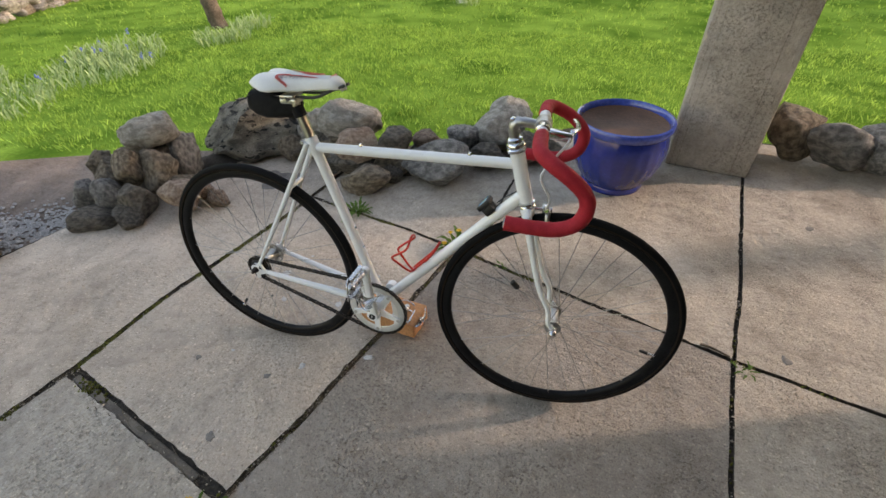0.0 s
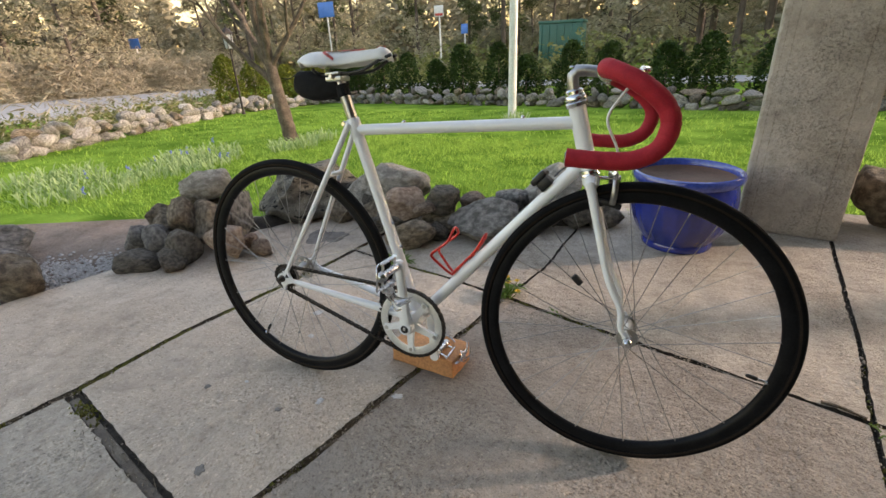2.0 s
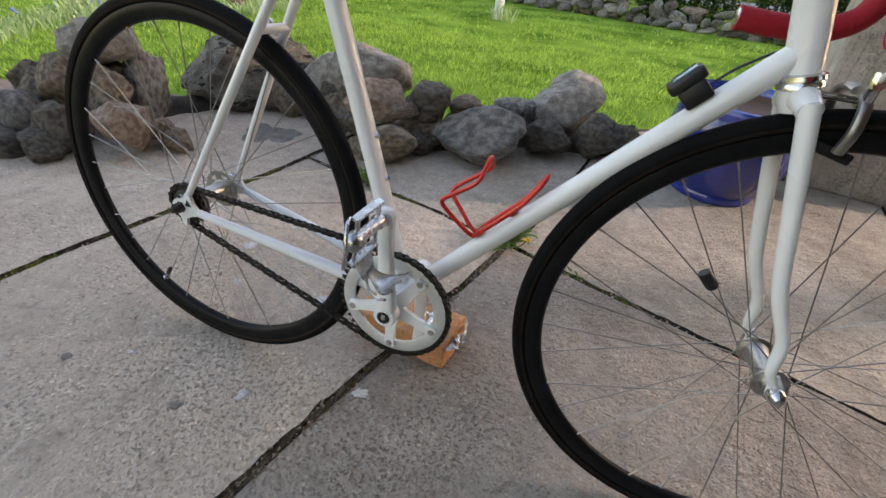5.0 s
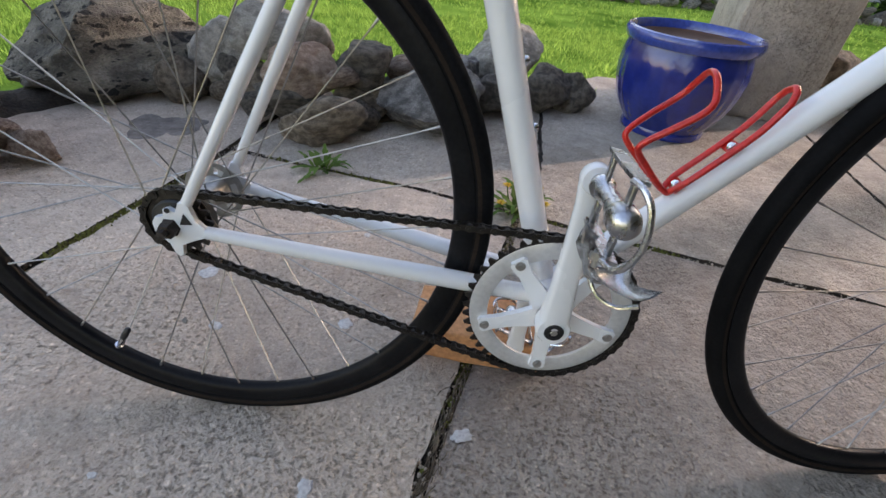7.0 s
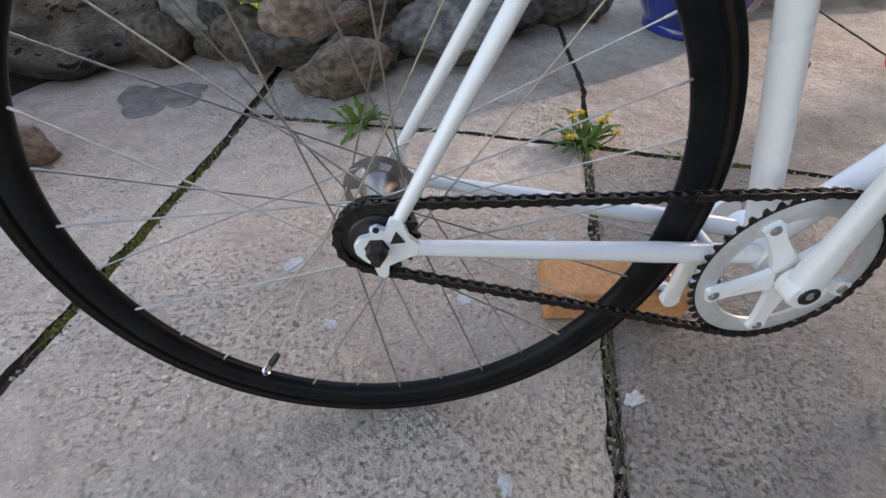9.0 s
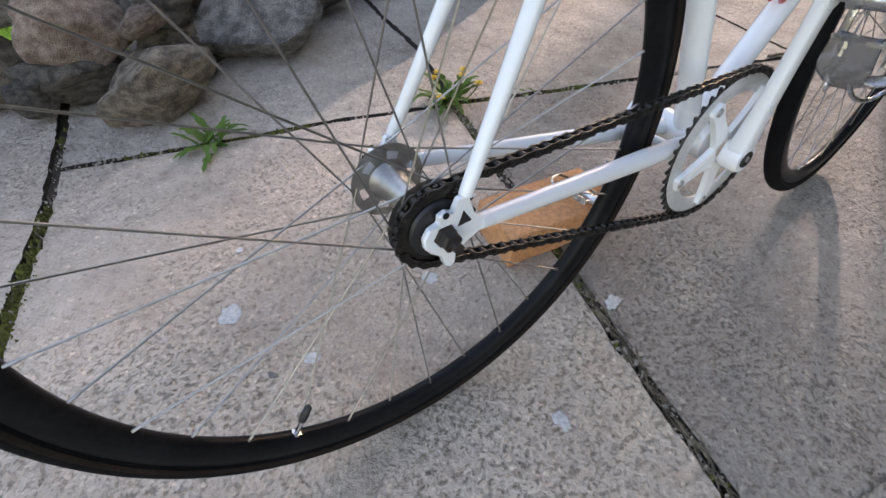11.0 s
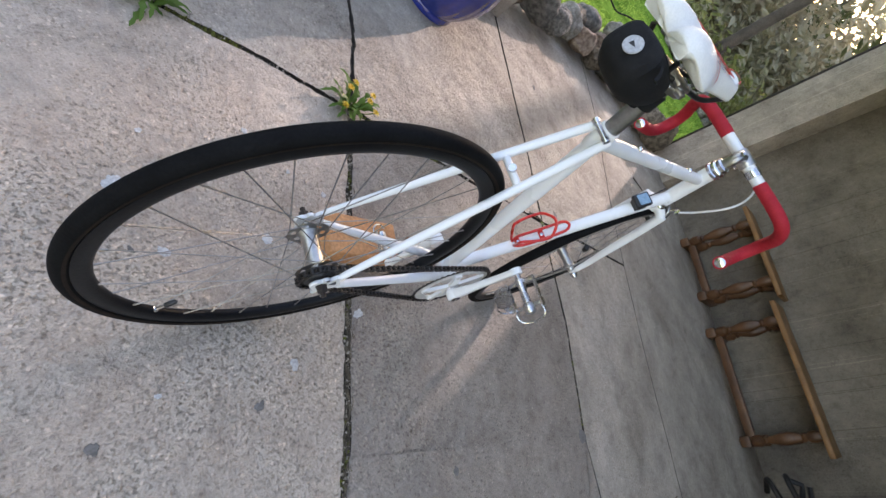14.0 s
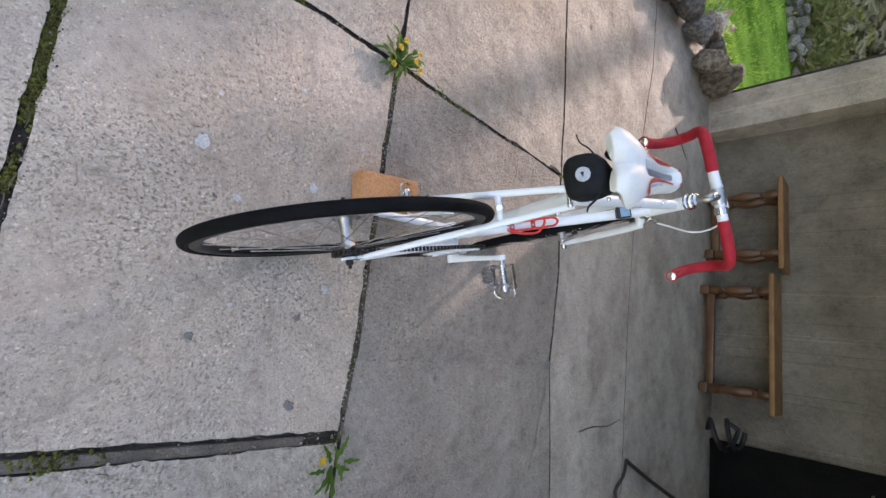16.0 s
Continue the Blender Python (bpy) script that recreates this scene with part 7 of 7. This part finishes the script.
part("pivot_bolt", steered(cal), M_STEEL, caliper)
for s in (-1, 1):
    cal = bmesh.new()
    box(cal, (0.045, 0.009, 0.011), Matrix.Translation(CAL + Vector((0.003, s * 0.0185, -0.045))) @ pose(0, 0, 0, 0, 14), 0.002)
    part("brake_pad", steered(cal), M_BLACK, caliper, "black brake pad")

# seat post, saddle and bag
POST_TOP = SEAT + st_dir * 0.108
bm = bmesh.new()
sweep(bm, [SEAT + st_dir * 0.005, POST_TOP], 0.0132, 20)
post = part("seat_post", bm, M_STEM, bike, "dull alloy seat post")
bm = bmesh.new()
box(bm, (0.046, 0.040, 0.012), Matrix.Translation(POST_TOP + Vector((-0.006, 0, 0.004))) @ pose(0, 0, 0, 0, -4), 0.003)
box(bm, (0.040, 0.046, 0.008), Matrix.Translation(POST_TOP + Vector((-0.006, 0, 0.016))) @ pose(0, 0, 0, 0, -4), 0.003)
lathe(bm, [(0, -0.03), (0.0045, -0.03), (0.006, -0.022), (0.006, 0.022), (0.0045, 0.03), (0, 0.03)], 12, "Y", Matrix.Translation(POST_TOP + Vector((-0.006, 0, 0.01))))
part("saddle_clamp", bm, M_DULL, post)

SX0, SX1, SZ = 0.104, 0.346, 0.921
# along the saddle: place, half width, crown height, depth of the side
prof = [(0.0, 0.040, -0.004, 0.006), (0.02, 0.052, 0.000, 0.014), (0.05, 0.060, 0.002, 0.024), (0.10, 0.067, 0.003, 0.030), (0.17, 0.069, 0.004, 0.034), (0.24, 0.067, 0.003, 0.034), (0.31, 0.061, 0.001, 0.032), (0.39, 0.052, -0.001, 0.029), (0.50, 0.041, -0.002, 0.031), (0.62, 0.033, -0.002, 0.029), (0.75, 0.0285, -0.002, 0.027), (0.88, 0.0255, -0.002, 0.025), (0.955, 0.022, -0.004, 0.021), (1.0, 0.012, -0.007, 0.012)]


def saddle_at(t):
    out = [0.0, 0.0, 0.0]
    for o in (-0.04, -0.02, 0.0, 0.02, 0.04):
        s = min(1.0, max(0.0, t + o * min(1.0, (1 - t) * 8)))
        for (t0, *a), (t1, *b) in zip(prof, prof[1:]):
            if s <= t1:
                k = (s - t0) / (t1 - t0)
                out = [w + (p + (q - p) * k) / 5 for w, p, q in zip(out, a, b)]
                break
    return out


def saddle_top(t, u):
    """Point of the saddle's top at t along and u (-1 to 1) across."""
    hw, dz, th_ = saddle_at(t)
    roll = 1 - math.sqrt(max(0.0, 1 - max(0.0, 1 - t / 0.14) ** 2))
    drop = th_ * (0.65 * abs(u) ** 2.4 + 0.35 * abs(u) ** 7) * (1 - 0.75 * roll)
    drop += 0.014 * roll          # rolls over at the rear
    drop += 0.014 * (1 - math.sqrt(max(0.0, 1 - max(0.0, (t - 0.9) / 0.1) ** 2)))       # and at the nose
    groove = 0.024 * math.exp(-(u * hw / 0.0125) ** 6) * max(0.0, math.sin(math.pi * min(1, max(0, (t - 0.33) / 0.57)))) ** 0.4
    groove += 0.012 * math.exp(-(u * hw / 0.013) ** 2) * max(0.0, 1 - t / 0.5)          # valley between the rear lobes
    groove += 0.0010 * math.sin(t * 80) * math.exp(-(u * hw / 0.014) ** 2) * math.sin(math.pi * min(1.0, t / 0.36))      # creases
    lobe = min(1.0, abs(abs(u * hw) - 0.034) / 0.037)                          # two rounded lobes at the rear
    notch = 0.024 * lobe ** 2.2 * max(0.0, 1 - t / 0.40)
    return Vector((SX0 + (SX1 - SX0) * t + notch, hw * u, SZ + dz - drop - groove))


bm = bmesh.new()
rows, ts = [], [0, 0.003, 0.009, 0.018, 0.03, 0.045, 0.062, 0.082, 0.105, 0.13, 0.16, 0.19, 0.22, 0.25, 0.28, 0.31, 0.34, 0.37, 0.40, 0.44, 0.48, 0.52, 0.56, 0.60, 0.64, 0.68, 0.72, 0.76, 0.80, 0.84, 0.87, 0.90, 0.925, 0.95, 0.97, 0.985, 0.995, 1.0]
us = [q * s for s, qs in ((-1, (1, 0.975, 0.94, 0.88, 0.81, 0.73, 0.65, 0.57, 0.50, 0.43, 0.36, 0.30, 0.24, 0.18, 0.12, 0.06)), (1, (0, 0.06, 0.12, 0.18, 0.24, 0.30, 0.36, 0.43, 0.50, 0.57, 0.65, 0.73, 0.81, 0.88, 0.94, 0.975, 1))) for q in qs]
for t in ts:
    hw, dz, th_ = saddle_at(t)
    ring = [bm.verts.new(saddle_top(t, u)) for u in us]
    low = min(v.co.z for v in ring)
    ring += [bm.verts.new((saddle_top(t, u).x + 0.007 * max(0.0, 1 - t / 0.2), hw * u, low - d)) for u, d in ((0.97, 0.002), (0.9, 0.004), (0.6, 0.003), (0.3, 0.002), (0, 0.002), (-0.3, 0.002), (-0.6, 0.003), (-0.9, 0.004), (-0.97, 0.002))]
    rows.append(ring)
for a, b in zip(rows, rows[1:]):
    n = len(a)
    for k in range(n):
        bm.faces.new((a[k], a[(k + 1) % n], b[(k + 1) % n], b[k]))
bm.faces.new(rows[0])
bm.faces.new(rows[-1])
saddle = part("saddle", bm, M_SADDLE, bike, "white padded saddle with a centre groove", 100)


saddle.matrix_basis = Matrix.Translation((0.2, 0.012, 0.0)) @ Matrix.Translation((0, 0, SZ)) @ pose(0, 0, 0, 0, -3.2, -4) @ Matrix.Translation((-0.2, 0, -SZ))


def stripe(ctrl, w, name="saddle_stripe"):
    """A raised red band on the saddle's top through (t, u) points."""
    pts = smooth_path([Vector((a, c, 0)) for a, c in ctrl], 8)
    n = len(pts) - 1
    b, rows = bmesh.new(), []
    for i, q in enumerate(pts):
        d = pts[min(i + 1, n)] - pts[max(i - 1, 0)]
        side = Vector((-d.y * 0.07, d.x * (SX1 - SX0), 0)).normalized()      # across the band, in metres
        ww = w * (0.25 + 0.75 * math.sin(math.pi * (0.12 + 0.82 * (1 - i / n))))
        row = []
        for k in (-1, 0, 1):
            t = q.x + side.x * ww * k / (SX1 - SX0)
            u = q.y + side.y * ww * k / saddle_at(q.x)[0]
            v = saddle_top(min(0.99, max(0.01, t)), max(-0.99, min(0.99, u)))
            row.append(b.verts.new(v + Vector((0, math.copysign(0.0012, u) * abs(u), 0.0028))))
        rows.append(row)
    for a, c in zip(rows, rows[1:]):
        for k in (0, 1):
            b.faces.new((a[k], a[k + 1], c[k + 1], c[k]))
    bmesh.ops.solidify(b, geom=b.faces[:], thickness=0.0006)
    return part(name, b, M_STRIPE, saddle, "red trim line")


for s in (-1, 1):
    stripe([(0.46, s * 0.93), (0.385, s * 0.76), (0.335, s * 0.60), (0.35, s * 0.46), (0.44, s * 0.40), (0.58, s * 0.45), (0.76, s * 0.56)], 0.0038)
stripe([(0.89, -0.60), (0.915, -0.3), (0.925, 0), (0.915, 0.3), (0.89, 0.60)], 0.0024)
bm = bmesh.new()
rows = []
for k in range(15):
    t = 0.365 + 0.49 * k / 14
    hw = saddle_at(t)[0]
    w_ = 0.0085 * math.sin(math.pi * (0.08 + 0.84 * k / 14)) ** 0.5
    rows.append([bm.verts.new(saddle_top(t, q * w_ / hw) + Vector((0, 0, 0.0015))) for q in (-1, 0, 1)])
for a, b in zip(rows, rows[1:]):
    for k in (0, 1):
        bm.faces.new((a[k], a[k + 1], b[k + 1], b[k]))
bmesh.ops.solidify(bm, geom=bm.faces[:], thickness=0.0008)
part("channel_lining", bm, M_CHANNEL, saddle, "grey mesh lining of the saddle channel")
bm = bmesh.new()
for i, row in enumerate(((0.22, 0.50), (0.22, 0.62))):
    for k in range(6):
        t, u = row[0] + 0.16 + 0.04 * k, -row[1] + 0.04 - 0.002 * k
        p = saddle_top(t, u)
        lathe(bm, [(0, 0), (0.0032, 0), (0.003, 0.0008), (0, 0.001)], 8, "Z", Matrix.Translation(p + Vector((0, 0, 0.0003))))
part("perforation", bm, M_GREYPATCH, saddle, "rows of small grey perforations")
for s in (-1, 1):
    bm = bmesh.new()
    sweep(bm, smooth_path([(SX0 + 0.035, s * 0.032, SZ - 0.036), (SX0 + 0.05, s * 0.027, SZ - 0.052), (SX0 + 0.10, s * 0.022, SZ - 0.052), (SX0 + 0.17, s * 0.022, SZ - 0.050), (SX0 + 0.215, s * 0.018, SZ - 0.034), (SX0 + 0.25, s * 0.010, SZ - 0.022)], 6), 0.0036, 10)
    part("saddle_rail", bm, M_BLACK, saddle, "black saddle rail")

bm = bmesh.new()
bag_rows = []
for x, z, hw, hh in ((0.058, 0.868, 0.034, 0.022), (0.064, 0.862, 0.042, 0.034), (0.085, 0.855, 0.046, 0.042), (0.115, 0.850, 0.045, 0.043), (0.15, 0.848, 0.036, 0.036), (0.18, 0.850, 0.027, 0.027), (0.194, 0.850, 0.020, 0.019)):
    ring = []
    for k in range(20):
        a = 2 * math.pi * k / 20
        ca, sa = math.cos(a), math.sin(a)
        q = Vector((x + 0.007 * sa, hw * math.copysign(abs(ca) ** 0.6, ca), z + hh * math.copysign(abs(sa) ** 0.6, sa)))
        ring.append(bm.verts.new(q + Vector((0, 0, 0.0025 * noise.noise(q * 60)))))
    bag_rows.append(ring)
for a, b in zip(bag_rows, bag_rows[1:]):
    for k in range(20):
        bm.faces.new((a[k], a[(k + 1) % 20], b[(k + 1) % 20], b[k]))
bm.faces.new(bag_rows[0])
bm.faces.new(bag_rows[-1])
bag = part("saddle_bag", bm, M_CLOTH, bike, "black nylon saddle bag strapped under the saddle")
bag.matrix_basis = Matrix.Translation((0.020, 0.006, -0.004)) @ Matrix.Translation((0.10, 0, 0.86)) @ pose(0, 0, 0, 0, 3) @ Matrix.Translation((-0.10, 0, -0.86)) @ Matrix.Translation((0.2, 0, 0.86)) @ Matrix.Diagonal((0.96, 0.80, 0.78, 1)) @ Matrix.Translation((-0.2, 0, -0.868))
bm = bmesh.new()
sweep(bm, [SEAT + st_dir * 0.066 + Vector((-0.036, 0, 0)), SEAT + st_dir * 0.098 + Vector((-0.036, 0, 0))], 0.0155, 20)
box(bm, (0.04, 0.026, 0.03), Matrix.Translation(SEAT + st_dir * 0.082 + Vector((-0.056, 0, 0))), 0.004)
part("bag_strap", bm, M_CLOTH, bag)
bm = bmesh.new()
sweep(bm, [SEAT + st_dir * 0.070, SEAT + st_dir * 0.072, SEAT + st_dir * 0.096, SEAT + st_dir * 0.098], [0.0145, 0.0162, 0.0162, 0.0145], 20)
part("post_strap", bm, M_CLOTH, bike, "black strap of the bag round the seat post")
bm = bmesh.new()
M_PATCH = Matrix.Translation((0.0570, 0, 0.868)) @ pose(0, 0, 0, 0, -72)
lathe(bm, [(0, 0.0005), (0.0135, 0.0005), (0.0145, 0.0015), (0.0135, 0.003), (0, 0.003)], 28, "Z", M_PATCH)
patch = part("round_patch", bm, M_GREYPATCH, bag, "round grey reflective patch")
bm = bmesh.new()
plate(bm, [(-0.0060, 0.0), (0.0045, -0.0042), (0.0045, 0.0036)], 0.0014, M_PATCH @ Matrix.Translation((0, 0, 0.0030)) @ pose(0, 0, 0, 90, 0, 90))
part("patch_mark", bm, M_BLACK, bag, "dark angular mark on the patch")
for s in (-1, 1):
    bm = bmesh.new()
    sweep(bm, smooth_path([(0.085, s * 0.026, 0.89), (0.072, s * 0.05, 0.88), (0.060, s * 0.062, 0.87), (0.045, s * 0.074, 0.872)], 5), 0.0028, 7, flat=0.4)
    part("strap_end", bm, M_CLOTH, bag, "loose black strap end")

# bottle cage on the down tube
dtd = (dt1 - BB).normalized()
dtn = Vector((-dtd.z, 0, dtd.x))
CG = BB + dtd * 0.172


def on_dt(s, n, y):
    return CG + dtd * s + dtn * n + Vector((0, y, 0))


bm = bmesh.new()
rail = smooth_path([on_dt(0.122, 0.028, -0.012), on_dt(0.09, 0.0215, -0.0125), on_dt(0.05, 0.0200, -0.0125), on_dt(0.014, 0.0200, -0.012), on_dt(-0.004, 0.0190, -0.006)], 6)
rail2 = [Vector((p.x, -p.y, p.z)) for p in rail]
sweep(bm, rail[::-1] + smooth_path([on_dt(0.131, 0.031, -0.008), on_dt(0.135, 0.0325, 0), on_dt(0.131, 0.031, 0.008)], 4) + rail2, 0.0034, 10)
cage = part("bottle_cage", bm, M_CAGE, bike, "red anodised bottle cage")
bm = bmesh.new()
half = [on_dt(-0.004, 0.019, -0.006), on_dt(-0.006, 0.034, -0.010), on_dt(-0.005, 0.060, -0.016), on_dt(-0.003, 0.084, -0.021), on_dt(0.006, 0.089, -0.024), on_dt(0.030, 0.086, -0.029), on_dt(0.054, 0.082, -0.031), on_dt(0.068, 0.0825, -0.029), on_dt(0.078, 0.088, -0.020), on_dt(0.086, 0.094, -0.007)]
loop = smooth_path(half + [Vector((p.x, -p.y, p.z)) for p in half[::-1]], 6)
sweep(bm, loop, 0.0033, 10)
part("cage_hoop", bm, M_CAGE, cage)
for s in (0.008, 0.068):
    bm = bmesh.new()
    box(bm, (0.013, 0.022, 0.003), Matrix.Translation(on_dt(s, 0.0165, 0)) @ pose(0, 0, 0, 0, -math.degrees(math.atan2(dtd.z, dtd.x))), 0.001)
    part("cage_tab", bm, M_CAGE, cage)
    bm = bmesh.new()
    lathe(bm, [(0, 0), (0.0045, 0), (0.0045, 0.003), (0.003, 0.0042), (0, 0.0042)], 12, "Z", Matrix.Translation(on_dt(s, 0.0175, 0)) @ dtn.to_track_quat("Z", "Y").to_matrix().to_4x4())
    part("cage_bolt", bm, M_STEEL, cage, "small chrome bolt")

# computer on the down tube
s0 = 0.318
rot = pose(0, 0, 0, 0, -math.degrees(math.atan2(dtd.z, dtd.x)))
bm = bmesh.new()
box(bm, (0.040, 0.034, 0.014), Matrix.Translation(on_dt(s0, 0.040, 0)) @ rot, 0.004, 3)
comp = part("cycle_computer", bm, M_BLACK, bike, "black cycle computer with a blue-grey display")
bm = bmesh.new()
box(bm, (0.026, 0.026, 0.002), Matrix.Translation(on_dt(s0 + 0.002, 0.0475, 0)) @ rot, 0.0006)
part("display", bm, M_SCREEN, comp, "blue-grey display")
bm = bmesh.new()
box(bm, (0.030, 0.028, 0.022), Matrix.Translation(on_dt(s0, 0.023, 0)) @ rot, 0.003)
part("bracket", bm, M_BLACK, comp)
bm = bmesh.new()
sweep(bm, smooth_path([on_dt(s0 + 0.02, 0.02, 0.012), on_dt(s0 + 0.05, 0.018, 0.012), HT_BOT + Vector((-0.01, 0.022, 0.02)), HT_BOT + Vector((0.02, 0.03, -0.02))], 6), 0.0016, 7)
part("sensor_wire", bm, M_BLACK, comp, "thin black sensor wire")

# ---- brick under the pedal ----
bm = bmesh.new()
box(bm, (0.224, 0.112, 0.066), Matrix.Identity(4), 0.004, 2)
bmesh.ops.subdivide_edges(bm, edges=[e for e in bm.edges if e.calc_length() > 0.05], cuts=6, use_grid_fill=True)
for v in bm.verts:
    v.co += Vector((0.0022 * noise.noise(v.co * 40), 0.0022 * noise.noise(v.co * 40 + Vector((9, 0, 0))), 0.0015 * noise.noise(v.co * 40 + Vector((0, 9, 0)))))
brick = part("brick", bm, M_BRICK, sharp=60)
brick.matrix_basis = Matrix.Translation((0.351, 0.158, 0.034)) @ pose(0, 0, 0, 0, 0, -7)
tagged(brick, "loose orange brick under the bicycle pedal", "brick")
